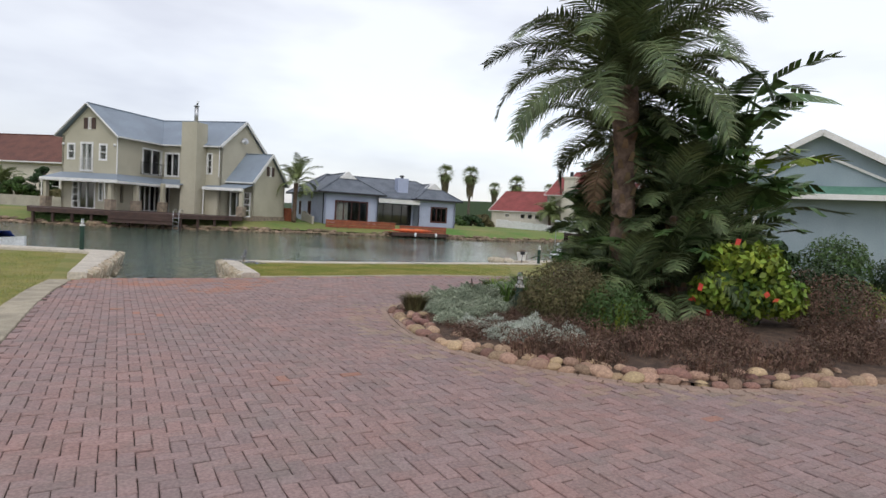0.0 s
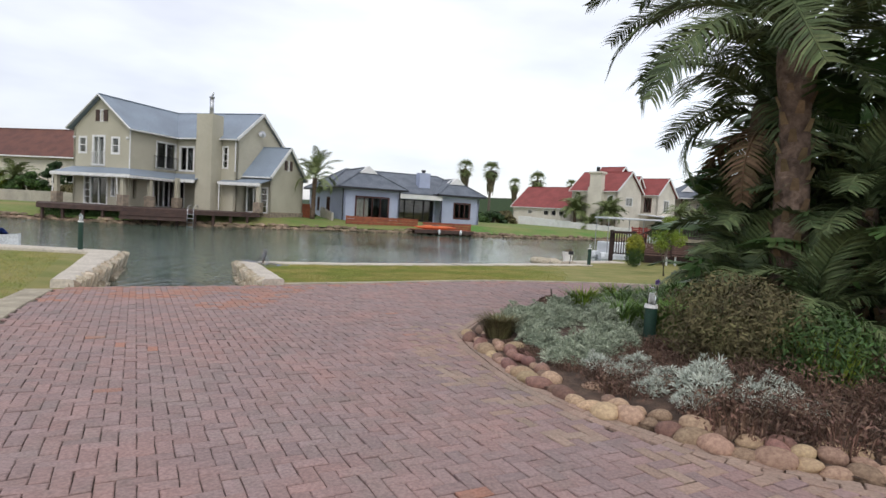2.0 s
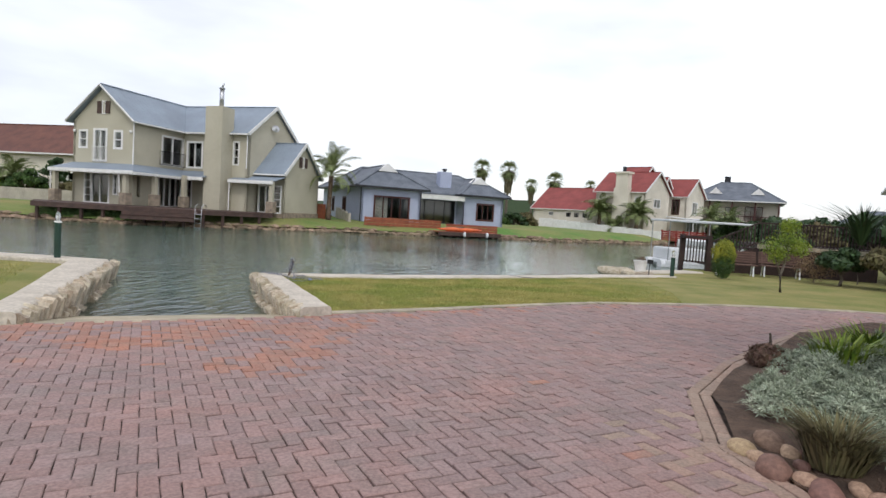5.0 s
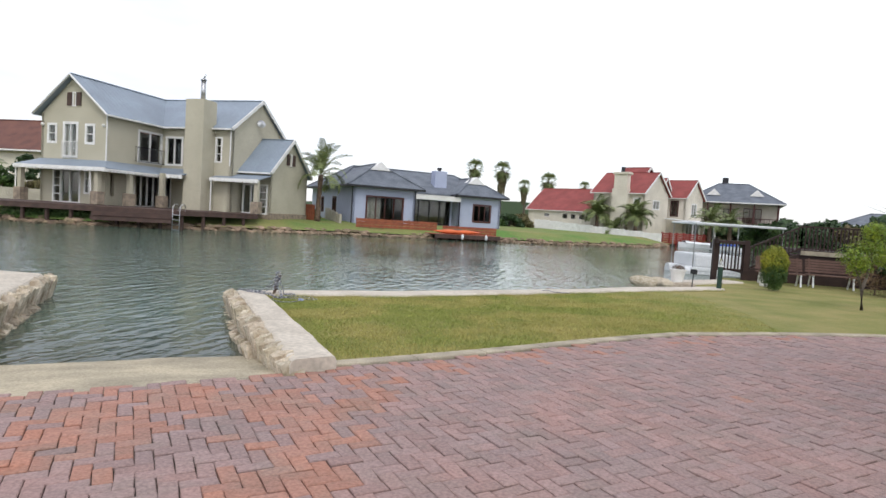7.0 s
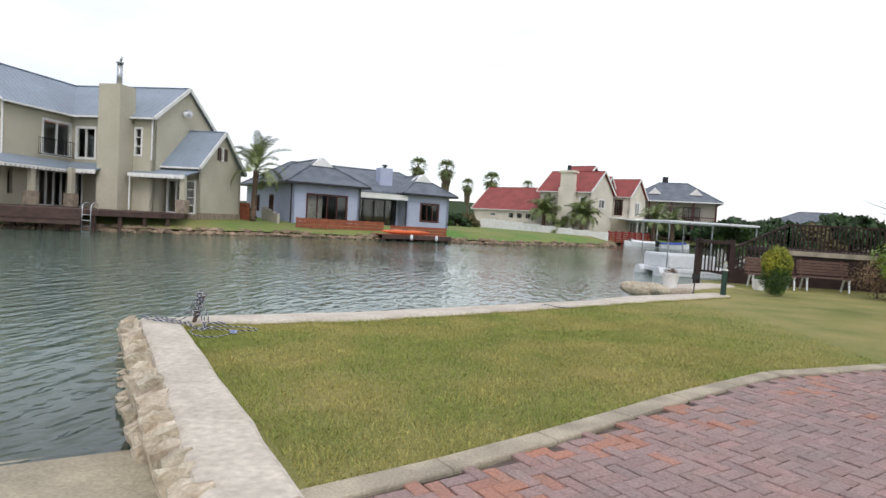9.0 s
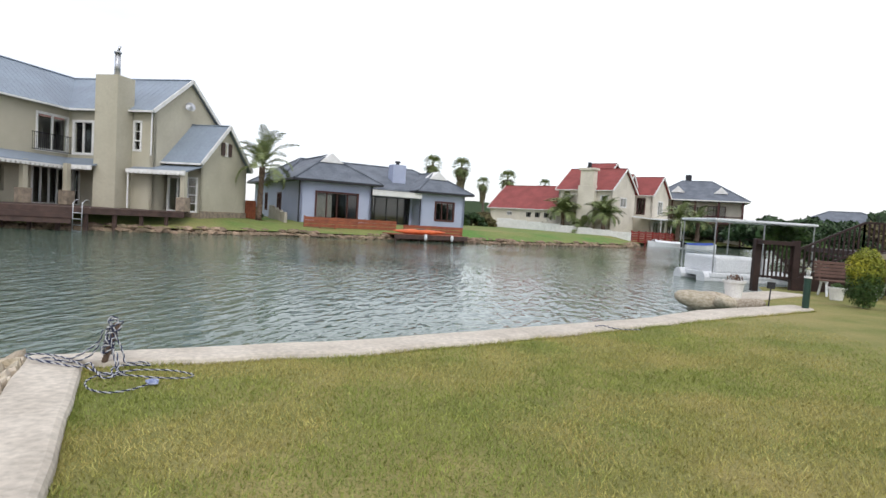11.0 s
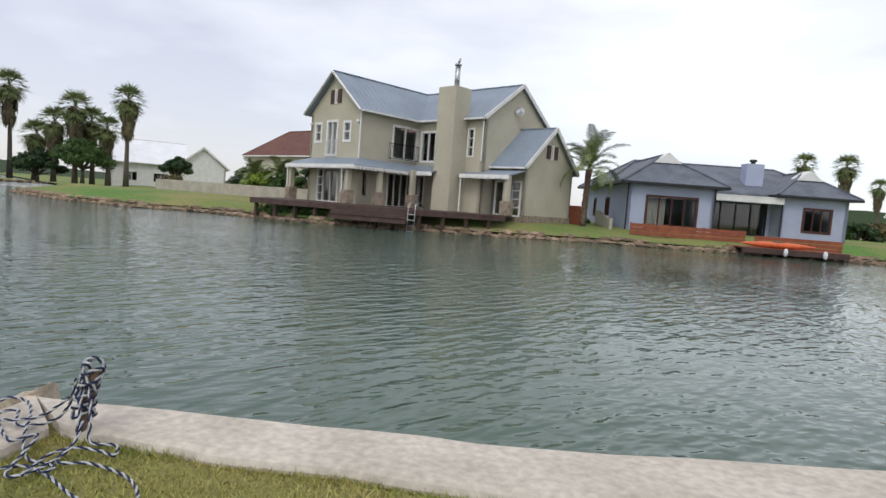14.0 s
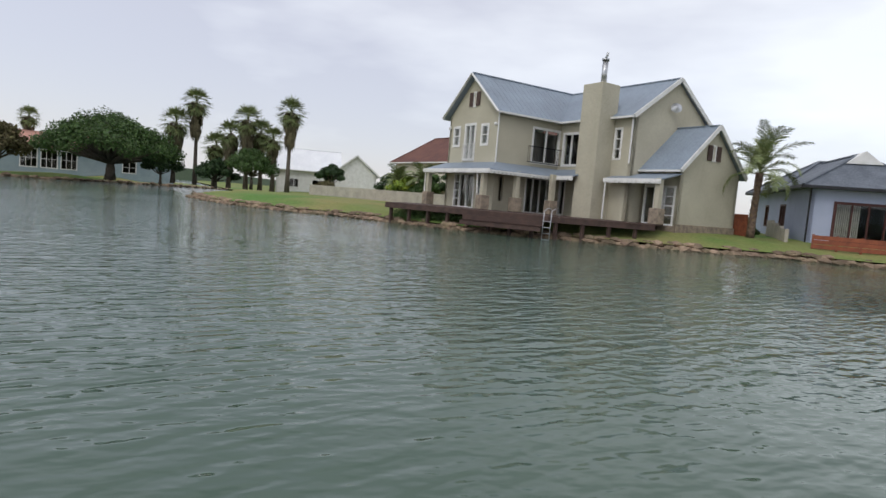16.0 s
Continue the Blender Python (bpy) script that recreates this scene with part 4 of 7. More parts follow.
canopy([(-6.3, 0.3), (-6.3, -1.5), (1.5, -1.5), (1.5, 3.3), (3.4, 3.3)], [(-5.7, 0.3), (-5.7, 0), (0.02, 0), (0.02, 5.0), (3.4, 5.0)], 3.2, 3.75)
canopy([(4.85, 4.4), (8.9, 4.4)], [(4.85, 6.1), (8.9, 6.1)], 3.2, 3.65)
for px, py in ((-5.9, -1.25), (0.6, -1.2), (1.3, 0.75), (1.9, 3.1), (8.68, 4.62)):
    bm = bmesh.new()
    box(bm, px - 0.15, px + 0.15, py - 0.15, py + 0.15, FL, 3.25, None, 0.01)
    p = part("verandah_post", bm, PL, H1)
    bm = bmesh.new()
    box(bm, px - 0.3, px + 0.3, py - 0.3, py + 0.3, FL, FL + 0.85, None, 0.03)
    part("stone_base", bm, M["stone_clad"], p)
for pts in (((0.06, -0.08, 6.8), (0.06, -0.08, 3.6)), ((6.05, 5.02, 6.8), (6.05, 5.02, 4.1)), ((5.0, 4.4, 3.1), (5.0, 4.4, 0.8)), ((-6.2, -1.4, 3.1), (-6.2, -1.4, 0.8)), ((0.2, -1.45, 3.1), (0.2, -1.3, 0.8))):
    bm = bmesh.new()
    rod(bm, *pts, 0.05, None, 8)
    part("downpipe", bm, M["white"], H1)
for px, pz in ((-5.5, 6.1), (-0.2, 6.1)):
    bm = bmesh.new()
    bmesh.ops.create_uvsphere(bm, u_segments=10, v_segments=6, radius=0.12, matrix=Matrix.Translation((px, -0.1, pz)))
    part("wall_lamp", bm, M["white"], H1)
bm = bmesh.new()
bmesh.ops.create_cone(bm, cap_ends=True, segments=16, radius1=0.32, radius2=0.05, depth=0.14, matrix=pose(6.6, 8.0, 7.7, 0, 70, -40))
bar(bm, (6.2, 8.0, 7.55), (6.55, 8.0, 7.7), 0.05)
part("satellite_dish", bm, M["steel"], H1, "grey satellite dish on the gable")

# -- its timber deck over the water --
DK = root("deck", Matrix.Identity(4), "dark weathered timber deck on posts over the water", "deck")
deck_line = [(-31.3, 40.6), (-26.3, 41.9), (-21.9, 43.7), (-18.5, 48.2)]
deck_poly = [(-31.3, 40.6), (-26.3, 41.9), (-21.9, 43.7), (-18.3, 48.2), (-19.4, 51.3), (-22.6, 52.6), (-33.5, 48.5), (-36.0, 46.5)]
dd = Vector((0.95, 0.31)).normalized()
for k in range(56):
    # boards run beside the front edge, clipped to the plan
    s = k * 0.2
    base = Vector((-31.3, 40.6)) + Vector((-dd.y, dd.x)) * s
    run = [t * 0.25 for t in range(-40, 90) if inside(deck_poly, base.x + dd.x * t * 0.25, base.y + dd.y * t * 0.25)]
    if len(run) < 3:
        continue
    bm = bmesh.new()
    a, b = base + dd * run[0], base + dd * run[-1]
    box(bm, run[0], run[-1], -0.09, 0.09, 0.71, 0.76, Matrix.Translation((base.x, base.y, 0)) @ Matrix.Rotation(math.atan2(dd.y, dd.x), 4, "Z"))
    part("deck_board", bm, M["deck"], DK)
for a, b in zip(deck_line, deck_line[1:]):
    bm = bmesh.new()
    ab = Vector(b) - Vector(a)
    box(bm, 0, ab.length, -0.05, 0.05, 0.45, 0.75, Matrix.Translation((*a, 0)) @ Matrix.Rotation(math.atan2(ab.y, ab.x), 4, "Z"))
    part("fascia", bm, M["deck"], DK)
    for k in range(4):
        p = Vector(a) + ab * (k / 4 + 0.05)
        bm = bmesh.new()
        box(bm, p.x - 0.08, p.x + 0.08, p.y + 0.1, p.y + 0.26, -1.5, 0.5)
        part("deck_post", bm, M["deck"], DK)
for z, off in ((0.48, 0.15), (0.22, 0.5)):
    bm = bmesh.new()
    a, b = Vector((-26.0, 41.9)), Vector((-22.0, 43.55))
    ab = b - a
    box(bm, 0, ab.length, -off - 0.3, 0.0, z - 0.06, z, Matrix.Translation((*a, 0)) @ Matrix.Rotation(math.atan2(ab.y, ab.x), 4, "Z"))
    box(bm, 0, ab.length, -off - 0.3, -off - 0.24, z - 0.25, z, Matrix.Translation((*a, 0)) @ Matrix.Rotation(math.atan2(ab.y, ab.x), 4, "Z"))
    part("deck_step", bm, M["deck"], DK)
LD = root("swim_ladder", Matrix.Translation((-21.8, 43.4, 0)), "bent steel swimming ladder at the deck edge", "ladder")
for dx in (0.0, 0.45):
    v, f = tube([(dx, 0.4, 0.75), (dx, 0.4, 1.0), (dx, 0.25, 1.15), (dx, 0.0, 1.15), (dx, -0.25, 1.0), (dx, -0.3, -0.9)], 0.022, 8)
    raw("side_rail", v, f, M["steel"], LD, True)
for q in range(5):
    bm = bmesh.new()
    rod(bm, (0, -0.3, -0.7 + q * 0.3), (0.45, -0.3, -0.7 + q * 0.3), 0.02, None, 8)
    part("rung", bm, M["steel"], LD)

# -- the lilac-blue single-storey house --
H2 = root("house", pose(-14.03, 57.37, 0, 0, 0, 30), "lilac-blue single-storey house with a slate tiled hip roof", "house")
BW = M["blue_wall"]
w, m = wall(H2, (0, 0), (5.8, 0), 0.1, 3.5, BW, [(1.3, 4.6, 0.65, 2.75)])
window(H2, m, 1.3, 4.6, 0.65, 2.75, 4, 1, M["dark_frame"], 0.1, "sliding_window", True)
wall(H2, (5.8, 0), (5.8, 5.0), 0.1, 3.5, BW)
w, m = wall(H2, (5.8, 5.0), (12.0, 5.0), 0.1, 3.5, BW, [(0.3, 5.9, 0.6, 2.9)])
window(H2, m, 0.3, 5.9, 0.6, 2.9, 5, 1, M["charcoal"], 0.05, "sliding_door")
w, m = wall(H2, (12.0, 5.0), (12.0, 3.6), 0.1, 3.5, BW)
w, m = wall(H2, (12.0, 3.6), (16.8, 3.6), 0.1, 3.5, BW, [(1.7, 3.6, 1.15, 2.75)])
window(H2, m, 1.7, 3.6, 1.15, 2.75, 3, 1, M["dark_frame"], 0.12)
wall(H2, (16.8, 3.6), (16.8, 14), 0.1, 3.5, BW)
wall(H2, (16.8, 14), (0, 14), 0.1, 3.5, BW)
w, m = wall(H2, (0, 14), (0, 0), 0.1, 3.5, BW, [(4.0, 4.8, 1.2, 2.6), (8.0, 9.2, 1.2, 2.6)])
window(H2, m, 4.0, 4.8, 1.2, 2.6, 1, 1, M["dark_frame"], 0.06)
window(H2, m, 8.0, 9.2, 1.2, 2.6, 2, 1, M["dark_frame"], 0.06)
# back wall and floor, coloured dark as an unlit room
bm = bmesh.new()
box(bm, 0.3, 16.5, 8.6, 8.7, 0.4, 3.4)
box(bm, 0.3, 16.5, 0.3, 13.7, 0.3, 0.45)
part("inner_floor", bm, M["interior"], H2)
hip_roof(H2, -0.6, 6.4, -0.6, 14.4, 3.65, 5.75, M["slate"], 3.0, "y", trim_mat=M["charcoal"])
hip_roof(H2, 11.4, 17.4, 3.0, 14.6, 3.65, 5.5, M["slate"], 2.6, "y", trim_mat=M["charcoal"])
hip_roof(H2, -0.6, 17.4, 4.2, 14.2, 3.66, 5.9, M["slate"], 3.4, "x")
for gx, gy, gz in ((2.9, 1.5, 5.75), (14.4, 4.7, 5.5)):
    bm = bmesh.new()
    vs = [bm.verts.new(p) for p in ((gx - 0.95, gy - 0.15, gz - 0.62), (gx + 0.95, gy - 0.15, gz - 0.62), (gx, gy - 0.15, gz + 0.12), (gx - 0.95, gy + 1.2, gz - 0.62), (gx + 0.95, gy + 1.2, gz - 0.62), (gx, gy + 1.2, gz + 0.12))]
    for f in ((0, 1, 2), (5, 4, 3), (0, 3, 4, 1), (1, 4, 5, 2), (2, 5, 3, 0)):
        bm.faces.new([vs[i] for i in f])
    part("gablet", bm, M["white"], H2, "white painted roof gablet")
bm = bmesh.new()
box(bm, 10.2, 11.5, 5.6, 6.6, 4.2, 5.95, None, 0.02)
c2 = part("chimney", bm, BW, H2)
bm = bmesh.new()
rod(bm, (10.85, 6.1, 5.95), (10.85, 6.1, 6.15), 0.16, None, 10)
rod(bm, (10.85, 6.1, 6.15), (10.85, 6.1, 6.3), 0.3, 0.22, 10)
part("cowl", bm, M["charcoal"], c2)
bm = bmesh.new()
box(bm, 5.8, 12.0, 3.2, 3.4, 2.95, 3.35)
box(bm, 5.8, 12.0, 3.2, 5.0, 3.3, 3.42)
part("patio_beam", bm, M["white"], H2)
for px, py in ((-0.02, -0.06), (5.75, -0.08), (12.05, 3.5)):
    bm = bmesh.new()
    rod(bm, (px, py, 0.2), (px, py, 3.5), 0.05, None, 8)
    part("downpipe", bm, M["charcoal"], H2)

# its low board fence, jetty and kayak
FN = root("board_fence", Matrix.Translation((-13.0, 54.7, 0)), "low reddish-brown timber board fence on the lawn", "fence")
for q in range(3):
    bm = bmesh.new()
    ab = Vector((6.2, 3.0))
    box(bm, 0, ab.length, -0.02, 0.02, 0.2 + q * 0.24, 0.42 + q * 0.24, Matrix.Rotation(math.atan2(ab.y, ab.x), 4, "Z"))
    part("board", bm, M["orange_deck"], FN)
    bm = bmesh.new()
    ab = Vector((8.6, 4.4))
    box(bm, 7.0, 12.0, -1.2, -1.16, 0.0 + q * 0.24, 0.22 + q * 0.24, Matrix.Rotation(math.atan2(ab.y, ab.x), 4, "Z"))
    part("board", bm, M["orange_deck"], FN)
for q in range(6):
    bm = bmesh.new()
    box(bm, 1.1 * q, 1.1 * q + 0.09, 0.02, 0.1, -0.3, 0.95, Matrix.Rotation(math.atan2(3.0, 6.2), 4, "Z"))
    part("fence_post", bm, M["orange_deck"], FN)
JT = root("jetty", pose(-7.1, 55.3, 0, 0, 0, 30), "low reddish-brown timber jetty on the water", "jetty")
for q in range(12):
    bm = bmesh.new()
    box(bm, 0.5 * q + 0.01, 0.5 * q + 0.49, -0.9, 2.2, 0.02, 0.07)
    part("plank", bm, M["orange_deck"], JT)
bm = bmesh.new()
box(bm, 0, 6, -0.92, -0.86, -0.25, 0.06)
part("fascia", bm, M["deck"], JT)
for q in (0.2, 2.0, 4.0, 5.8):
    bm = bmesh.new()
    rod(bm, (q, -0.7, -1.5), (q, -0.7, 0.02), 0.08)
    part("pile", bm, M["deck"], JT)
for q in (2.4, 4.6):
    fd = root("boat_fender", pose(-7.1, 55.3, 0, 0, 0, 30) @ Matrix.Translation((q, -1.0, -0.1)), "small white boat fender hanging on the jetty", "fender", "jetty fenders")
    bm = bmesh.new()
    bmesh.ops.create_uvsphere(bm, u_segments=10, v_segments=8, radius=0.12, matrix=Matrix.Diagonal((1, 1, 2, 1)))
    part("body", bm, M["hull"], fd, smooth=True)
KY = root("kayak", pose(-5.0, 56.4, 0.07, 0, 0, 27), "orange plastic kayak lying on the jetty", "kayak")
v, f = tube([(-2.1, 0, 0.22), (-1.7, 0, 0.2), (-1, 0, 0.19), (0, 0, 0.19), (1, 0, 0.19), (1.7, 0, 0.2), (2.1, 0, 0.22)], [0.03, 0.16, 0.28, 0.33, 0.28, 0.16, 0.03], 14)
raw("hull", [(x, y, 0.19 + (z - 0.19) * 0.6) for x, y, z in v], f, M["orange"], KY, True)
bm = bmesh.new()
bmesh.ops.create_uvsphere(bm, u_segments=14, v_segments=6, radius=0.25, matrix=Matrix.Translation((0, 0, 0.35)) @ Matrix.Diagonal((1.8, 0.8, 0.25, 1)))
part("cockpit", bm, M["charcoal"], KY)
GW = root("garden_wall", pose(-14.6, 56.0, 0, 0, 0, 118), "low pale plaster garden wall stepping down to the lawn", "wall")
for q, h in ((0, 0.95), (1, 1.1), (2, 1.25), (3, 1.4)):
    bm = bmesh.new()
    box(bm, q * 1.3, q * 1.3 + 1.3, -0.1, 0.1, 0.0, h + 0.15, None, 0.02)
    part("panel", bm, M["garden_wall"], GW)
GT = root("garden_gate", pose(-18.6, 57.2, 0, 0, 0, -12), "brown slatted timber garden gate between the houses", "gate")
for q in range(9):
    bm = bmesh.new()
    box(bm, q * 0.18, q * 0.18 + 0.16, -0.03, 0.03, 0.35, 1.75)
    part("slat", bm, M["orange_deck"], GT)

# -- the red-roofed house --
H3 = root("house", pose(3.8, 98.5, 0, 0, 0, -41.3), "cream double-storey house with red tiled gables", "house")
CR = M["cream_wall"]
w, m = wall(H3, (0, 0), (11, 0), -0.2, 3.4, CR, [(6.2, 6.9, 2.3, 2.9), (7.6, 8.3, 2.3, 2.9), (9.0, 9.7, 2.3, 2.9), (3.0, 3.8, 2.4, 2.9)])
for s in (6.2, 7.6, 9.0):
    window(H3, m, s, s + 0.7, 2.3, 2.9, 2, 1, M["charcoal"], 0.0)
window(H3, m, 3.0, 3.8, 2.4, 2.9, 2, 1, M["white"], 0.0)
wall(H3, (0, 8), (0, 0), -0.2, 3.4, CR, gable=(4, 6.6))
wall(H3, (11, 8), (0, 8), -0.2, 3.4, CR)
w, m = wall(H3, (11, 0), (18.4, 0), -0.2, 6.2, CR, [(1.0, 1.7, 4.3, 5.2), (6.0, 6.8, 3.8, 5.4)])
window(H3, m, 1.0, 1.7, 4.3, 5.2, 1, 2)
window(H3, m, 6.0, 6.8, 3.8, 5.4, 1, 1)
w, m = wall(H3, (18.4, 0), (18.4, 7), -0.2, 6.2, CR, [(2.6, 4.4, 4.2, 5.3)], gable=(3.5, 9.0))
window(H3, m, 2.6, 4.4, 4.2, 5.3, 2, 1)
w, m = wall(H3, (17.4, 7), (17.4, 9), -0.2, 7.3, CR, [(0.2, 1.8, 3.6, 5.6)], gable=(1.0, 8.6))
window(H3, m, 0.2, 1.8, 3.6, 5.6, 2, 1, M["charcoal"], 0.0)
w, m = wall(H3, (20, 9), (20, 15), -0.2, 6.2, CR, [(2.2, 3.8, 3.7, 5.4), (0.8, 5.2, 0.3, 2.6)], gable=(3.0, 8.6))
window(H3, m, 2.2, 3.8, 3.7, 5.4, 2, 1)
window(H3, m, 0.8, 5.2, 0.3, 2.6, 4, 1)
w, m = wall(H3, (17.4, 9), (20, 9), -0.2, 6.2, CR, [(0.6, 1.6, 3.6, 5.6)])
window(H3, m, 0.6, 1.6, 3.6, 5.6, 2, 1, M["dark_frame"])
wall(H3, (20, 15), (11, 15), -0.2, 6.2, CR)
wall(H3, (11, 15), (11, 0), -0.2, 6.2, CR)
gable_roof(H3, "u", -0.3, 11, 4, 4.3, 3.4, 6.8, M["red_roof"], M["white"], (True, False))
gable_roof(H3, "u", 10.7, 18.7, 3.5, 3.9, 6.1, 9.1, M["red_roof"], M["white"])
gable_roof(H3, "u", 12, 17.7, 8.0, 1.4, 7.2, 8.8, M["red_roof"], M["white"], (False, True))
gable_roof(H3, "u", 11, 20.3, 12, 3.3, 6.1, 8.8, M["red_roof"], M["white"])
gable_roof(H3, "u", 12.0, 16.0, 6.2, 3.2, 7.6, 10.1, M["red_roof"], M["white"])
bm = bmesh.new()
box(bm, 14.2, 16.4, -0.9, 0.0, -0.2, 6.6, None, 0.04)
box(bm, 14.4, 16.2, -0.85, 0.2, 6.6, 8.6, None, 0.04)
box(bm, 14.2, 16.4, -1.0, 0.4, 8.5, 8.8, None, 0.04)
c3 = part("chimney", bm, CR, H3)
bm = bmesh.new()
rod(bm, (15.3, -0.3, 8.8), (15.3, -0.3, 9.5), 0.25)
part("chimney_pot", bm, M["charcoal"], c3)
bm = bmesh.new()
slab(bm, (18.4, 6.5, 3.2), (22.4, 6.5, 2.9), (22.4, 15, 2.9), (20, 15, 3.2), 0.15)
part("patio_awning", bm, M["white_roof"], H3, "white corrugated patio awning")
for q in (6.8, 10.6, 14.6):
    bm = bmesh.new()
    rod(bm, (22.2, q, 0.0), (22.2, q, 2.9), 0.08)
    part("awning_post", bm, M["white"], H3)
RW = root("garden_wall", pose(4.6, 95.2, 0, 0, 0, -43.2), "long pale boundary wall stepping down to the canal", "wall")
for q in range(8):
    bm = bmesh.new()
    h = 1.9 - 0.12 * q
    box(bm, q * 2.44, q * 2.44 + 2.44, -0.12, 0.12, -0.4, h, None, 0.02)
    part("panel", bm, M["white"], RW)
RF = root("deck_rail", pose(19.0, 82.2, 0, 0, 0, 40), "red-stained timber balustrade on a canalside terrace", "balustrade")
for q in range(5):
    bm = bmesh.new()
    box(bm, 0, 11, -0.03, 0.03, -0.1 + q * 0.27, 0.1 + q * 0.27)
    part("rail", bm, M["red_deck"], RF)
for q in range(8):
    bm = bmesh.new()
    box(bm, q * 1.55, q * 1.55 + 0.14, -0.09, 0.09, -0.5, 1.3)
    part("baluster_post", bm, M["red_deck"], RF)

# -- the grey-roofed house beyond it --
H4 = root("house", pose(31.0, 104.5, 0, 0, 0, -22), "cream double-storey house with a grey hip roof and balcony", "house")
w, m = wall(H4, (0, 0), (11, 0), -0.2, 6.3, CR, [(1.0, 2.4, 3.6, 5.4), (3.6, 5.0, 3.6, 5.4), (6.4, 8.8, 3.4, 5.6), (1, 3, 0.4, 2.5), (5, 9, 0.4, 2.5)])
window(H4, m, 1.0, 2.4, 3.6, 5.4, 2, 1, M["charcoal"], 0.05)
window(H4, m, 3.6, 5.0, 3.6, 5.4, 2, 1, M["charcoal"], 0.05)
window(H4, m, 6.4, 8.8, 3.4, 5.6, 3, 1, M["dark_frame"], 0.05)
window(H4, m, 1, 3, 0.4, 2.5, 2, 1, M["charcoal"], 0.05)
window(H4, m, 5, 9, 0.4, 2.5, 4, 1, M["charcoal"], 0.05)
wall(H4, (11, 0), (11, 9), -0.2, 6.3, CR)
wall(H4, (11, 9), (0, 9), -0.2, 6.3, CR)
wall(H4, (0, 9), (0, 0), -0.2, 6.3, CR)
hip_roof(H4, -2.4, 11.8, -2.4, 9.6, 6.4, 9.6, M["slate"], 5.0, "x", trim_mat=M["white"])
for gx in (2.0, 8.0):
    bm = bmesh.new()
    vs = [bm.verts.new(p) for p in ((gx - 1, -0.6, 7.5), (gx + 1, -0.6, 7.5), (gx, -0.6, 8.5), (gx - 1, 2, 7.5), (gx + 1, 2, 7.5), (gx, 2, 8.5))]
    for f in ((0, 1, 2), (5, 4, 3), (0, 3, 4, 1), (1, 4, 5, 2), (2, 5, 3, 0)):
        bm.faces.new([vs[i] for i in f])
    part("dormer", bm, M["white"], H4)
bm = bmesh.new()
box(bm, 3.0, 3.9, 3.8, 4.6, 8.5, 10.6)
part("chimney", bm, M["charcoal"], H4)
for q in range(5):
    bm = bmesh.new()
    box(bm, -2.0 + q * 3.2, -1.75 + q * 3.2, -2.1, -1.85, -0.2, 6.3)
    part("balcony_post", bm, M["dark_frame"], H4)
bm = bmesh.new()
box(bm, -2, 11, -2.1, 0, 3.0, 3.2)
box(bm, -2, 11, -2.1, -2.0, 4.0, 4.12)
for q in range(40):
    rod(bm, (-2 + q * 0.33, -2.05, 3.2), (-2 + q * 0.33, -2.05, 4.0), 0.03, None, 5)
part("balcony", bm, M["dark_frame"], H4)


def simple_house(m0, label, lx, ly, ev, rd, wall_mat, roof_mat, wins=(), hip=False, trim_mat=None):
    h = root("house", m0, label, "house")
    w, m = wall(h, (0, 0), (lx, 0), -0.3, ev, wall_mat, [(s, s + a, z, z + b) for s, a, z, b in wins])
    for s, a, z, b in wins:
        window(h, m, s, s + a, z, z + b, max(1, round(a / 0.8)), 1 if b < 1.5 else 2, M["white"], 0.08)
    wall(h, (lx, 0), (lx, ly), -0.3, ev, wall_mat, gable=None if hip else (ly / 2, rd - 0.1))
    wall(h, (lx, ly), (0, ly), -0.3, ev, wall_mat)
    wall(h, (0, ly), (0, 0), -0.3, ev, wall_mat, gable=None if hip else (ly / 2, rd - 0.1))
    # added cross wall; its dark colour stands for the room's shade
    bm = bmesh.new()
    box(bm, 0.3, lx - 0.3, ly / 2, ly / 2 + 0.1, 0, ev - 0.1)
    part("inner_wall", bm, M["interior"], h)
    if hip:
        hip_roof(h, -0.6, lx + 0.6, -0.6, ly + 0.6, ev, rd, roof_mat, ly / 2 if lx < 28 else 2.0, "x", trim_mat=trim_mat or M["white"])
    else:
        gable_roof(h, "u", -0.4, lx + 0.4, ly / 2, ly / 2 + 0.5, ev - 0.05, rd, roof_mat, trim_mat or M["white"])
    return h


simple_house(pose(-66, 69, 0, 0, 0, -9), "cream house with a brown tiled roof behind a wall", 30, 10, 5.5, 9.2, CR, M["brown_roof"], [(17.5, 1.2, 1.9, 1.6), (20.5, 1.8, 2.2, 1.1), (23.5, 1.2, 2.2, 1.2), (12, 1.6, 2, 1.4)], True)
simple_house(pose(-88.5, 63.5, 0, 0, 0, 58), "white house with a white sheet-metal roof", 9.5, 10, 3.9, 7.4, M["white"], M["white_roof"], [(2, 1.4, 1.2, 1.3), (5.5, 2, 1.2, 1.3)])
H7 = simple_house(pose(-79.8, 76.2, 0, 0, 0, 147), "white gabled house with a white sheet-metal roof", 9, 6.4, 3.9, 6.9, M["white"], M["white_roof"], [(1, 2.4, 1.4, 1.6), (4.5, 1.2, 1.4, 1.6)])
simple_house(pose(-79, 84, 0, 0, 0, 50), "pale house with a green sheet-metal roof", 9, 9, 4.8, 7.6, CR, M["green_roof"])
simple_house(pose(-112, 26, 0, 0, 0, 88), "white house with a pink tiled roof and tall windows", 30, 12, 4.2, 6.6, M["pale_wall"], M["pink_roof"], [(8.2, 2.1, 1.0, 2.7), (10.8, 2.1, 1.0, 2.7), (13.4, 2.1, 1.0, 2.7), (22, 2, 1.2, 1.8)], True)
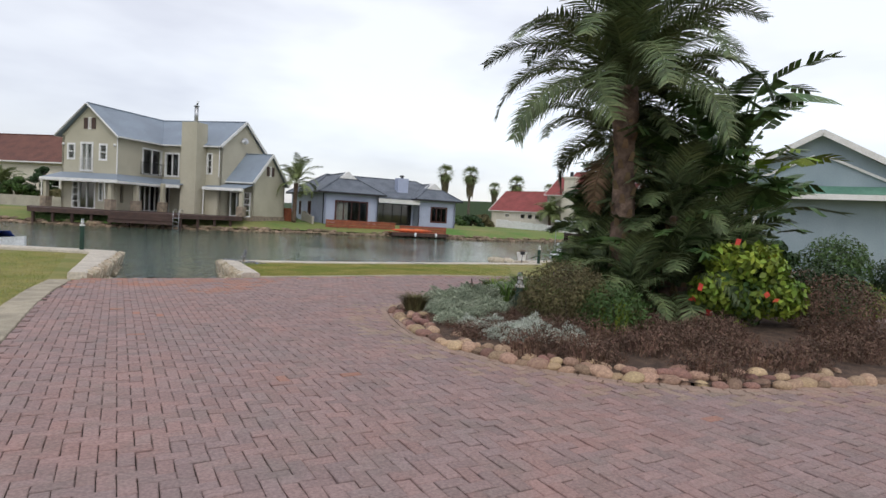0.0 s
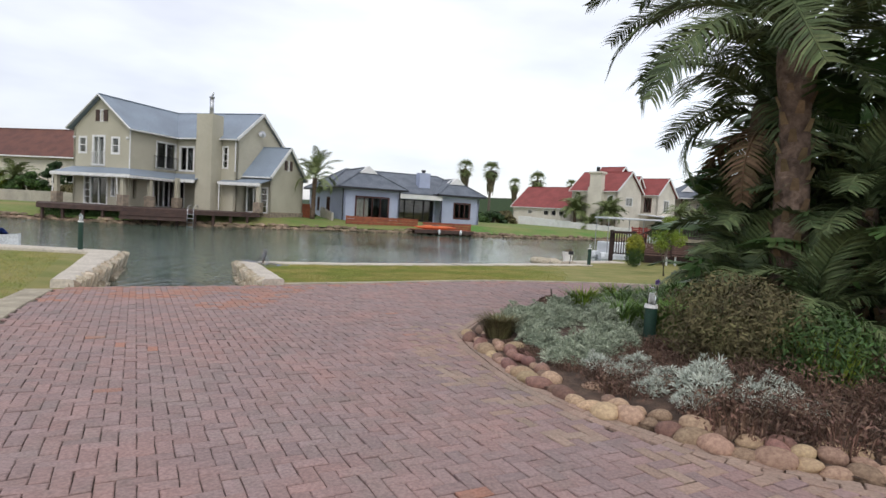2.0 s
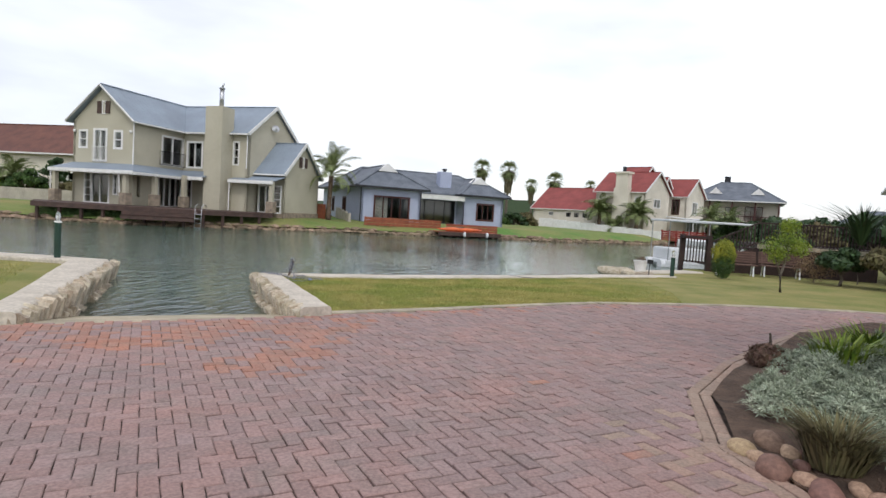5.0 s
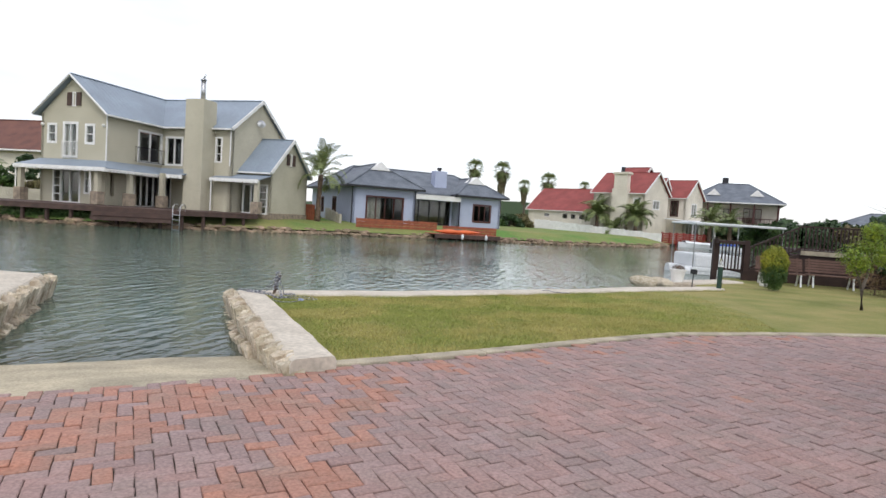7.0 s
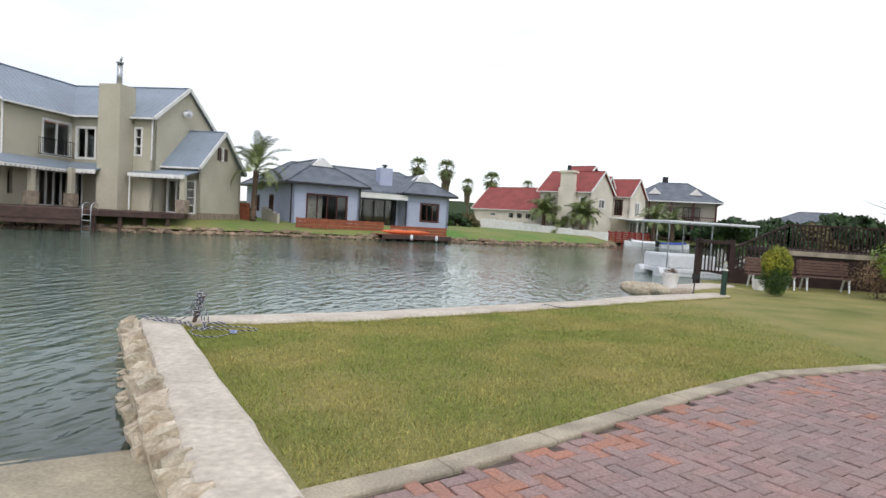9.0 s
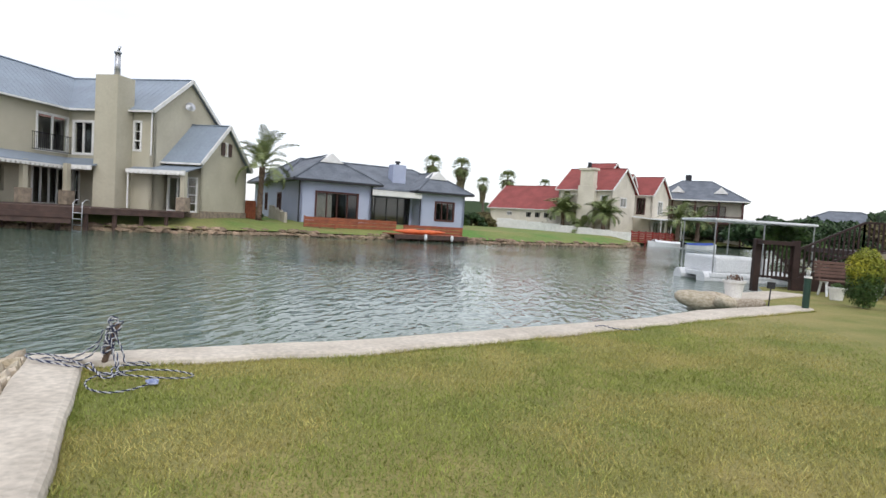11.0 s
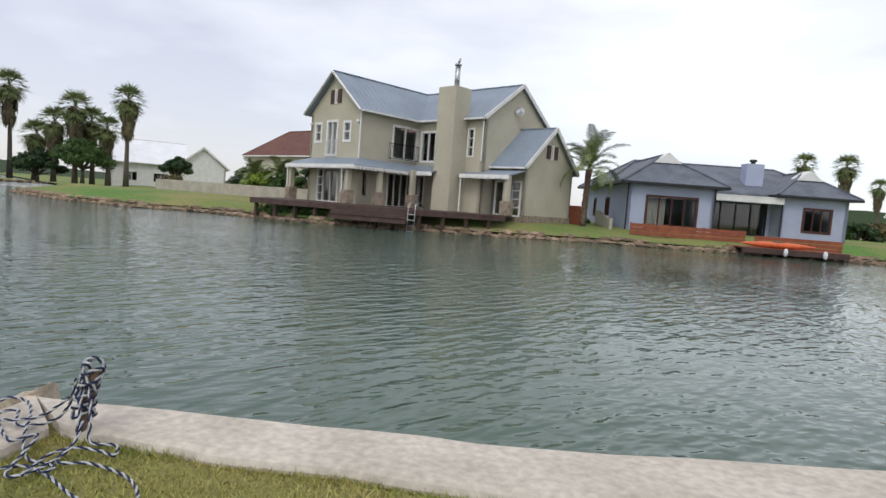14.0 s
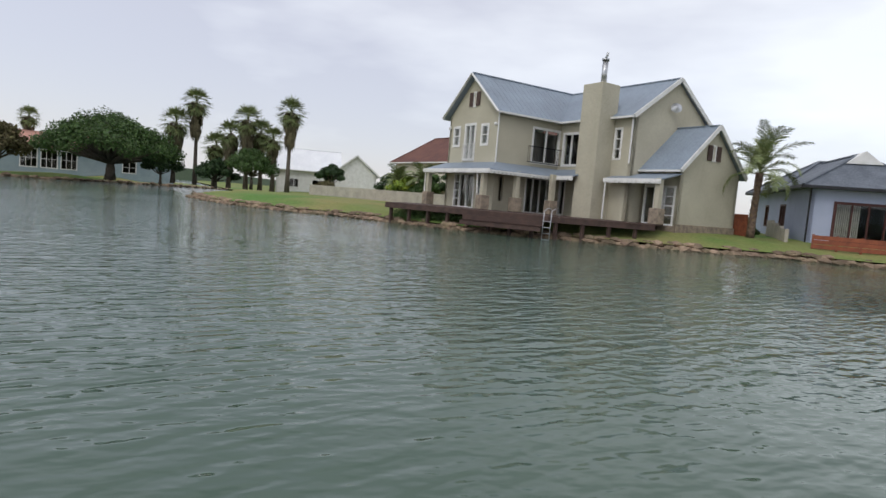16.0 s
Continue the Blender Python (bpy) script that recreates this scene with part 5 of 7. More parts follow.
simple_house(pose(52, 106, 0, 0, 0, -30), "distant house with a grey hip roof", 15, 12, 3.6, 6.3, CR, M["slate"], [(3, 2, 2.5, 1.6)], True)
H5 = simple_house(pose(18.5, 23.5, 0, 0, 0, 61), "pale blue-grey gabled house behind the garden", 10, 7.3, 3.95, 6.2, M["pale_wall"], M["white_roof"])
bm = bmesh.new()
slab(bm, (-0.8, -0.5, 3.55), (-0.8, 7.8, 3.55), (0.0, 7.8, 3.95), (0.0, -0.5, 3.95), 0.1)
part("verandah_roof", bm, M["green_roof"], H5)
bm = bmesh.new()
box(bm, -0.88, -0.78, -0.5, 7.8, 3.35, 3.57)
part("valance", bm, M["white"], H5)
w, m = wall(H5, (-0.05, 7.2), (-0.05, 5.6), 1.2, 2.9, M["pale_wall"], [(0.3, 1.3, 1.5, 2.6)], 0.04, "window_surround")
window(H5, m, 0.3, 1.3, 1.5, 2.6, 2, 1)
for s in (1, -1):
    bm = bmesh.new()
    bar(bm, (-0.06, 3.65 + s * 2.3, 4.2), (-0.06, 3.65 + s * 0.2, 5.2), 0.1)
    part("gable_brace", bm, M["white"], H5)

# ---- plants ----
def leaf_cloud(rng, n, radii, leaf, centre=(0, 0, 0), shell=0.55, flat=0.0, shape=None):
    """n small bent leaves spread through an ellipsoid's outer shell."""
    vs, fs = [], []
    for _ in range(n):
        d = Vector((rng.gauss(0, 1), rng.gauss(0, 1), rng.gauss(0, 1))).normalized()
        k = shell + (1 - shell) * rng.random() ** 0.6
        lump = 1 + 0.22 * noise.noise(d * 2.3 + Vector(centre) * 0.7)
        if shape:
            lump *= shape(d)
        p = Vector((d.x * radii[0] * k * lump, d.y * radii[1] * k * lump, d.z * radii[2] * k * lump)) + Vector(centre)
        if p.z < 0.02:
            p.z = 0.02 + 0.05 * rng.random()
        q = (d + Vector((rng.gauss(0, 0.7), rng.gauss(0, 0.7), rng.gauss(0, 0.5) + 0.2))).to_track_quat("Z", "Y")
        spin = rng.random() * math.tau
        L, W = leaf[0] * rng.uniform(0.6, 1.3), leaf[1] * rng.uniform(0.7, 1.2)
        a = Vector((math.cos(spin), math.sin(spin), 0.25))
        b = Vector((-math.sin(spin), math.cos(spin), 0))
        o = len(vs)
        vs += [tuple(p + q @ w) for w in (-a * L / 2, b * W / 2, a * L / 2, -b * W / 2)]
        fs.append((o, o + 1, o + 2, o + 3))
    return vs, fs


def strands(rng, n, spread, length, width, lean=0.5, centre=(0, 0, 0)):
    """Upright tapering blades from a patch."""
    vs, fs = [], []
    for _ in range(n):
        a, r = rng.random() * math.tau, spread * rng.random() ** 0.5
        base = Vector((r * math.cos(a), r * math.sin(a), 0)) + Vector(centre)
        out = Vector((math.cos(a), math.sin(a), 0)) * lean * rng.uniform(0.3, 1.3) + Vector((rng.gauss(0, 0.15), rng.gauss(0, 0.15), 0))
        L = length * rng.uniform(0.6, 1.2)
        side = Vector((-math.sin(a), math.cos(a), 0)) * width / 2
        o = len(vs)
        p1 = base + (Vector((0, 0, 0.6)) + out * 0.35) * L
        p2 = base + (Vector((0, 0, 0.85)) + out) * L
        vs += [tuple(base - side), tuple(base + side), tuple(p1 + side * 0.9), tuple(p1 - side * 0.9), tuple(p2)]
        fs += [(o, o + 1, o + 2, o + 3), (o + 3, o + 2, o + 4)]
    return vs, fs


def bush(name, x, y, z, parts_, label, category="shrub", group="", stem=True):
    t = root(name, Matrix.Translation((x, y, z)), label, category, group)
    if stem:
        v, f = tube([(0, 0, -0.1), (0.02, 0.01, 0.15), (0.0, 0.02, 0.35)], [0.03, 0.022, 0.012], 6)
        raw("stem", v, f, M["bark_grey"], t)
    for nm, (v, f), mat in parts_:
        raw(nm, v, f, mat, t)
    return t


def frond_mesh(name, rng, length, droop, leaflet, n=46, mat="palm_leaf", twist=0.0, wide=0.017):
    """A feather frond growing along +x from the origin, bending down by droop."""
    vs, fs = [], []
    pts = []
    ang = 0.55
    p = Vector((0, 0, 0))
    for k in range(13):
        pts.append(p.copy())
        p = p + Vector((math.cos(ang), twist * k / 12, math.sin(ang))) * (length / 12)
        ang -= droop / 12 * (0.6 + 0.8 * k / 12)
    rv, rf = tube(pts, [0.028 - 0.0019 * k for k in range(13)], 5)
    vs += rv
    fs += rf
    for k in range(n):
        t = 0.14 + 0.86 * k / (n - 1)
        i = min(int(t * 12), 11)
        u = t * 12 - i
        c = pts[i].lerp(pts[i + 1], u)
        d = (pts[i + 1] - pts[i]).normalized()
        L = leaflet * (0.35 + 1.0 * math.sin(math.pi * min(1, 0.12 + t * 0.86)) ** 0.8) * rng.uniform(0.85, 1.1)
        for s in (-1, 1):
            out = (d * 0.62 + Vector((0, s * 0.85, 0)) + Vector((0, 0, rng.uniform(-0.05, 0.32)))).normalized()
            tip = c + out * L + Vector((0, 0, -0.22 * L))
            mid = c + out * L * 0.5
            wv = d * wide
            o = len(vs)
            vs += [tuple(c - wv), tuple(c + wv), tuple(mid + wv * 1.3), tuple(mid - wv * 1.3), tuple(tip)]
            fs += [(o, o + 1, o + 2, o + 3), (o + 3, o + 2, o + 4)]
    me = bpy.data.meshes.new(name)
    me.from_pydata(vs, [], fs)
    me.materials.append(M[mat])
    return me


def place(name, me, parent, m, label=""):
    ob = bpy.data.objects.new(name, me)
    scene.collection.objects.link(ob)
    ob.parent = parent
    ob.matrix_basis = m
    if label:
        tagged(ob, label)
    return ob


def feather_palm(x, y, z, height, length, count, label, seed, trunk_r=0.19, leaflet=0.42, lean=(0, 0), dry=4, n=46, mat="palm_leaf", wide=0.017, top_el=66, low_el=18):
    r = random.Random(seed)
    t = root("palm_tree", Matrix.Translation((x, y, z)), label, "palm tree")
    pts = [(lean[0] * (k / 8) ** 1.5, lean[1] * (k / 8) ** 1.5, -0.1 + (height + 0.1) * k / 8) for k in range(9)]
    rad = [trunk_r * (1.35 - 0.5 * (k / 8) + (0.35 if k >= 7 else 0)) for k in range(9)]
    v, f = tube(pts, rad, 16)
    raw("trunk", v, f, M["bark"], t, True)
    # old leaf bases
    vs, fs = [], []
    for k in range(int(70 * height / 3.4)):
        a, zz = k * 2.4, 0.2 + (height - 0.2) * (k / (70 * height / 3.4)) ** 0.8
        u = zz / height
        c = Vector((lean[0] * u ** 1.5, lean[1] * u ** 1.5, zz))
        d = Vector((math.cos(a), math.sin(a), 0))
        s = Vector((-d.y, d.x, 0)) * 0.05
        rr = trunk_r * (1.33 - 0.5 * u)
        o = len(vs)
        vs += [tuple(c + d * rr - s), tuple(c + d * rr + s), tuple(c + d * (rr + 0.06) + s * 0.6 + Vector((0, 0, 0.14))), tuple(c + d * (rr + 0.06) - s * 0.6 + Vector((0, 0, 0.14)))]
        fs.append((o, o + 1, o + 2, o + 3))
    tagged(raw("leaf_base", vs, fs, M["dry_frond"], t), kind="stuff")
    kinds = [frond_mesh("frond", r, length * q, dr, leaflet, n, mat, tw, wide) for q, dr, tw in ((1.0, 1.8, 0.1), (0.92, 2.2, -0.12), (1.08, 1.45, 0.0), (0.85, 2.6, 0.15))]
    top = Vector(pts[-1])
    for k in range(count):
        u = (k + 0.5) / count
        el = top_el - (top_el + low_el) * u ** 0.9
        me = kinds[k % 3] if u < 0.75 else kinds[(k % 2) * 2 + 1]
        place("frond", me, t, Matrix.Translation(top + Vector((0, 0, 0.15 - 0.3 * u))) @ Matrix.Rotation(k * 2.399 + r.uniform(-0.2, 0.2), 4, "Z") @ Matrix.Rotation(-radians(el), 4, "Y") @ Matrix.Rotation(r.uniform(-0.4, 0.4), 4, "X"))
    if dry:
        me = frond_mesh("frond", r, length * 0.75, 2.0, leaflet * 0.8, 34, "dry_frond")
        for k in range(dry):
            place("frond", me, t, Matrix.Translation(top + Vector((0, 0, -0.25))) @ Matrix.Rotation(k * 1.7 + 0.6, 4, "Z") @ Matrix.Rotation(radians(42), 4, "Y"), "dry brown drooping frond")
    return t


def fan_crown(rng, radius, fans, mat_split=0.7, rays=11):
    """Fan leaves radiating from a point; returns green and dry geometry."""
    green, dry = ([], []), ([], [])
    for k in range(fans):
        u = (k + 0.5) / fans
        el = math.radians(80 - 150 * u)
        a = k * 2.399 + rng.uniform(-0.2, 0.2)
        d = Vector((math.cos(a) * math.cos(el), math.sin(a) * math.cos(el), math.sin(el)))
        hub = d * radius * 0.45
        side = d.cross(Vector((0, 0, 1))).normalized() if abs(d.z) < 0.98 else Vector((1, 0, 0))
        up = side.cross(d)
        vs, fs = green if u < mat_split else dry
        for j in range(rays):
            q = (j / (rays - 1) - 0.5) * 2.6
            w = (d * math.cos(q) + side * math.sin(q)).normalized()
            tip = hub + w * radius * 0.58 * rng.uniform(0.85, 1.1) + Vector((0, 0, -0.14 * radius * rng.uniform(0.5, 1.5)))
            s = w.cross(up).normalized() * radius * 0.028
            o = len(vs)
            vs += [tuple(hub - s * 0.4), tuple(hub + s * 0.4), tuple(hub.lerp(tip, 0.55) + s), tuple(tip), tuple(hub.lerp(tip, 0.55) - s)]
            fs.append((o, o + 1, o + 2, o + 3, o + 4))
        o = len(vs)
        s = side * radius * 0.02
        vs += [tuple(-s), tuple(s), tuple(hub + s), tuple(hub - s)]
        fs.append((o, o + 1, o + 2, o + 3))
    return green, dry


def fan_palm(x, y, z, height, radius, label, seed, skirt=True, group="tall fan palms"):
    r = random.Random(seed)
    t = root("fan_palm", Matrix.Translation((x, y, z)), label, "palm tree", group)
    lx, ly = r.uniform(-0.4, 0.4), r.uniform(-0.4, 0.4)
    pts = [(lx * u * u, ly * u * u, height * u) for u in (0, 0.25, 0.5, 0.75, 1.0)]
    v, f = tube(pts, [0.36, 0.27, 0.23, 0.21, 0.22], 10)
    raw("trunk", v, f, M["bark_grey"], t, True)
    g, d = fan_crown(r, radius * 1.05, 34, 1.01, 12)
    raw("crown", [(a + lx, b + ly, c + height) for a, b, c in g[0]], g[1], M["palm_far"], t)
    if skirt:
        vs, fs = [], []
        for k in range(150):
            a, u = k * 2.399, r.random()
            zz = height - 0.1 - u * min(height * 0.45, radius * 1.7)
            rr = radius * (0.5 - 0.22 * u) * r.uniform(0.7, 1.1)
            dx, dy = math.cos(a), math.sin(a)
            o = len(vs)
            wv = radius * 0.09
            vs += [(lx + dx * 0.2, ly + dy * 0.2, zz + 0.25), (lx + dx * rr - dy * wv, ly + dy * rr + dx * wv, zz - 0.2), (lx + dx * rr * 0.9, ly + dy * rr * 0.9, zz - radius * r.uniform(0.4, 0.7)), (lx + dx * rr + dy * wv, ly + dy * rr - dx * wv, zz - 0.2)]
            fs.append((o, o + 1, o + 2, o + 3))
        raw("dry_skirt", vs, fs, M["skirt"], t)
    return t


def broad_tree(x, y, z, trunk_h, radii, label, seed, mat="dark_green", n=5000, leaf=(0.5, 0.3), clumps=16, name="tree", cfac=1.0):
    """A tapered trunk with limbs and a lumpy crown made of many leaf clumps."""
    r = random.Random(seed)
    t = root(name, Matrix.Translation((x, y, z)), label, "tree")
    top = Vector((0, 0, trunk_h))
    v, f = tube([(0, 0, -0.2), (0.08, 0, trunk_h * 0.5), tuple(top)], [radii[0] * 0.075, radii[0] * 0.055, radii[0] * 0.045], 10)
    raw("trunk", v, f, M["bark_grey"], t, True)
    vs, fs = [], []
    for k in range(clumps):
        a, q = k * 2.399, ((k + 0.5) / clumps) ** 0.5
        c = Vector((math.cos(a) * q * radii[0] * 0.8, math.sin(a) * q * radii[1] * 0.8, trunk_h + radii[2] * (0.25 + 0.75 * (1 - q * q)) * r.uniform(0.75, 1.05)))
        lv, lf = tube([tuple(top * 0.9), tuple(top.lerp(c, 0.5) + Vector((0, 0, -0.05 * radii[2]))), tuple(c)], [radii[0] * 0.03, radii[0] * 0.02, 0.03], 6)
        raw("limb", lv, lf, M["bark_grey"], t, True)
        cr = radii[0] * r.uniform(0.26, 0.4) * cfac
        cv, cf = leaf_cloud(r, n // clumps, (cr, cr, cr * 0.62), leaf, tuple(c), 0.3)
        o = len(vs)
        vs += cv
        fs += [tuple(i + o for i in q2) for q2 in cf]
    raw("crown", vs, fs, M[mat], t)
    return t


# the palm group in the planting bed
feather_palm(3.45, 9.5, bed_height(3.45, 9.5), 3.65, 2.8, 48, "tall feathery palm with a rough fibrous trunk in the planting bed", 5, 0.17, 0.38, (-0.15, 0), 0, 72, "palm_leaf", 0.0125, 84, 14)
feather_palm(3.42, 10.5, bed_height(3.42, 10.5), 3.0, 2.1, 20, "second palm with dark fibrous trunk behind the first", 8, 0.19, 0.36, (0.15, 0.1), 4, 64, "palm_leaf", 0.0125, 70, 35)
for k, (px, py, h, L, c) in enumerate(((3.15, 9.8, 0.45, 1.15, 15), (3.45, 8.85, 0.3, 1.1, 14), (4.35, 9.1, 0.5, 1.4, 16), (3.7, 11.0, 0.5, 1.1, 14), (5.1, 10.0, 0.6, 1.5, 15), (4.0, 10.0, 1.1, 1.5, 15), (3.3, 10.3, 1.2, 1.1, 14), (4.2, 9.4, 1.6, 1.2, 14), (5.0, 9.5, 1.0, 1.2, 14))):
    feather_palm(px, py, bed_height(px, py), h, L, c, "low dark green cycad-like palm at the foot of the tall palms", 20 + k, 0.1, 0.3, (0, 0), 2, 48, "palm_leaf", 0.012, 78, 14)


def strelitzia(x, y, z, stems, height, seed, label, mat="banana", leaf=1.0, low=0.5):
    """Bird-of-paradise clump: long stalks with broad paddle leaves torn into strips along the veins."""
    r = random.Random(seed)
    t = root("strelitzia", Matrix.Translation((x, y, z)), label, "shrub")
    for k in range(stems):
        a = k * 2.399 + r.uniform(-0.3, 0.3)
        h = height * (low + (1 - low) * r.random())
        out = Vector((math.cos(a), math.sin(a), 0))
        p0 = out * 0.12
        p1 = out * (0.15 + 0.07 * h) + Vector((0, 0, h * 0.55))
        p2 = out * (0.2 + 0.15 * h) + Vector((0, 0, h))
        vs, fs = tube([tuple(p0), tuple(p1), tuple(p2)], [0.035, 0.028, 0.016], 6)
        vs, fs = list(vs), list(fs)
        L, W = leaf * r.uniform(0.8, 1.2), leaf * r.uniform(0.17, 0.25)
        d = (out * r.uniform(0.2, 0.8) + Vector((0, 0, 0.8))).normalized()
        side = Vector((-out.y, out.x, 0))
        bend = r.uniform(0.25, 0.75)
        spine = [p2 + d * L * u + out * bend * L * u * u - Vector((0, 0, bend * L * u * u)) for u in [q / 14 for q in range(15)]]
        torn = r.uniform(0.0, 0.9)
        for s in (-1, 1):
            hang = 0.25
            for q in range(14):
                u = (q + 0.5) / 14
                wq = W * math.sin(math.pi * (0.08 + 0.88 * u)) ** 0.55
                if r.random() < torn:
                    hang = r.uniform(-0.35, 0.9)
                a0, a1 = spine[q], spine[q + 1]
                fwd = (a1 - a0)
                tip = side * s * wq + fwd * 1.3 + Vector((0, 0, -hang * wq))
                pinch = 0.12 if r.random() < torn else 0.0
                o = len(vs)
                vs += [tuple(a0), tuple(a1), tuple(a1 + tip - fwd * pinch), tuple(a0 + tip + fwd * pinch)]
                fs.append((o, o + 1, o + 2, o + 3))
        raw("leaf", vs, fs, M[mat], t)
    return t


for k, (px, py, st_, h, lf_, lo_) in enumerate(((5.15, 10.7, 26, 4.0, 1.25, 0.45), (5.35, 11.4, 20, 3.6, 1.1, 0.4), (4.6, 10.5, 22, 2.9, 1.1, 0.4), (3.9, 11.2, 20, 2.4, 1.0, 0.4), (5.3, 9.9, 18, 2.2, 1.0, 0.35), (3.6, 10.6, 16, 1.7, 0.9, 0.4), (4.3, 9.6, 16, 1.5, 0.9, 0.4), (3.1, 9.75, 8, 0.8, 0.7, 0.4))):
    strelitzia(px, py, bed_height(px, py), st_, h, 40 + k, "clump of torn broad-leaved bird-of-paradise in the planting bed", "banana", lf_, lo_)
strelitzia(5.85, 10.8, bed_height(5.85, 10.8), 5, 3.0, 61, "yellowing broad-leaved clump beside the palms", "lime", 1.0, 0.6)

rg = random.Random(77)
# silver ground cover: a few shapes, repeated
silver_kinds = []


def rosettes(rng, count, spread, height, leaf, width):
    """A low mound of many small leaf rosettes on its upper skin."""
    vs, fs = [], []
    for k in range(count):
        a, q = k * 2.399, ((k + 0.5) / count) ** 0.5
        lump = 1 + 0.35 * noise.noise(Vector((math.cos(a) * q * 2.2, math.sin(a) * q * 2.2, spread * 90 + count)))
        c = Vector((math.cos(a) * q * spread * lump, math.sin(a) * q * spread * lump, height * lump ** 1.6 * (1 - 0.75 * q * q) * rng.uniform(0.75, 1.15)))
        axis = Vector((math.cos(a) * q * 0.9, math.sin(a) * q * 0.9, 1)).normalized()
        turn = axis.to_track_quat("Z", "Y")
        for j in range(15):
            b, up = j * 2.399 + rng.uniform(-0.2, 0.2), 0.3 + 1.0 * (j / 15) + rng.uniform(-0.1, 0.1)
            L = leaf * rng.uniform(0.7, 1.2) * (1.1 - 0.35 * j / 15)
            d = turn @ Vector((math.cos(b) * math.cos(up), math.sin(b) * math.cos(up), math.sin(up)))
            side = d.cross(axis).normalized() * width / 2
            mid = c + d * L * 0.6 + Vector((0, 0, 0.004))
            tip = c + d * L - Vector((0, 0, 0.1 * L))
            o = len(vs)
            vs += [tuple(c), tuple(mid + side), tuple(tip), tuple(mid - side)]
            fs.append((o, o + 1, o + 2, o + 3))
    return vs, fs


for k in range(4):
    v1, f1 = rosettes(rg, 62 if k < 3 else 46, (0.2, 0.24, 0.17, 0.22)[k], (0.22, 0.17, 0.25, 0.2)[k], 0.075 if k < 3 else 0.095, 0.011)
    v2, f2 = leaf_cloud(rg, 160, (0.22, 0.22, 0.1), (0.05, 0.014), (0, 0, 0.04), 0.3)
    me = bpy.data.meshes.new("foliage")
    me.from_pydata(v1 + v2, [], f1 + [tuple(i + len(v1) for i in q) for q in f2])
    me.materials.append(M["silver"] if k < 3 else M["silver_pale"])
    silver_kinds.append(me)


def silver(x, y, s, kind, label="low silvery grey-green ground cover plant"):
    t = root("silver_plant", Matrix.LocRotScale((x, y, bed_height(x, y) - 0.02), Euler((0, 0, rg.random() * 6)), (s, s, s * rg.uniform(0.6, 1.2))), label, "plant", "silver ground cover")
    place("foliage", silver_kinds[kind], t, Matrix.Identity(4))


spots = 0
while spots < 98:
    sx, sy = rg.uniform(-0.1, 2.7), rg.uniform(8.1, 12.6)
    if math.hypot(sx - 0.06, sy - 9.45) < 0.38 or not inside(BED, sx - 0.4, sy) or not inside(BED, sx, sy - 0.5) or not inside(BED, sx, sy + 0.3) or sx > 1.2 + (sy - 8) * 0.42:
        continue
    silver(sx, sy, rg.uniform(0.7, 1.2), rg.randrange(3))
    spots += 1
for sx, sy, s in ((1.75, 7.2, 1.1), (1.5, 7.55, 1.0), (2.05, 6.95, 0.9), (1.3, 7.25, 0.6), (1.9, 7.55, 1.0), (1.0, 8.0, 0.75), (2.3, 7.2, 0.85), (2.4, 6.85, 0.6), (1.55, 6.95, 0.7), (1.15, 7.65, 0.6), (1.35, 7.9, 0.7), (1.0, 8.6, 0.6)):
    silver(sx, sy, s, 3, "pale silver-white leaved plant spilling over the stones")

# tufts, heath and shrubs
bush("tuft", 0.06, 9.45, bed_height(0.06, 9.45), [("foliage", strands(rg, 700, 0.15, 0.3, 0.012, 0.75), M["olive"])], "small dark green grassy tuft at the tip of the bed", "plant", stem=False)
heath_kinds = []
for k in range(3):
    v1, f1 = leaf_cloud(rg, 1100, (0.42, 0.42, 0.2), (0.05, 0.014), (0, 0, 0.06), 0.4)
    v2, f2 = strands(rg, 160, 0.38, 0.24, 0.008, 0.5)
    me = bpy.data.meshes.new("foliage")
    me.from_pydata(v1 + v2, [], f1 + [tuple(i + len(v1) for i in q) for q in f2])
    me.materials.append(M["heath"])
    heath_kinds.append(me)
spots = 0
while spots < 36:
    sx, sy = rg.uniform(0.6, 7.5), rg.uniform(5.9, 9.2)
    if not inside(BED, sx, sy - 0.45) or not inside(BED, sx - 0.4, sy) or (sx < 2.4 and sy > 7.6) or sy > 8.3:
        continue
    t = root("heath", Matrix.LocRotScale((sx, sy, bed_height(sx, sy) - 0.02), Euler((0, 0, rg.random() * 6)), (1, 1, rg.uniform(0.6, 1.2))), "low dry reddish-brown heath plant", "plant", "brown heath")
    place("foliage", heath_kinds[spots % 3], t, Matrix.Identity(4))
    spots += 1
for sx, sy, s in ((0.75, 8.05, 0.55), (1.05, 7.7, 0.6), (1.25, 7.95, 0.6), (0.4, 8.6, 0.45), (1.5, 8.2, 0.6), (0.9, 8.45, 0.5), (0.25, 9.1, 0.35), (1.75, 8.7, 0.6), (1.5, 7.75, 0.6), (1.75, 7.9, 0.7), (1.9, 8.3, 0.7), (1.2, 8.3, 0.6), (1.1, 7.35, 0.5), (2.2, 7.6, 0.7), (1.4, 8.6, 0.6), (1.55, 6.85, 0.45), (2.1, 6.5, 0.5), (2.6, 6.3, 0.5)):
    t = root("heath", Matrix.LocRotScale((sx, sy, bed_height(sx, sy) - 0.02), Euler((0, 0, rg.random() * 6)), (s, s, s)), "low dry reddish-brown heath plant", "plant", "brown heath")
    place("foliage", heath_kinds[rg.randrange(3)], t, Matrix.Identity(4))
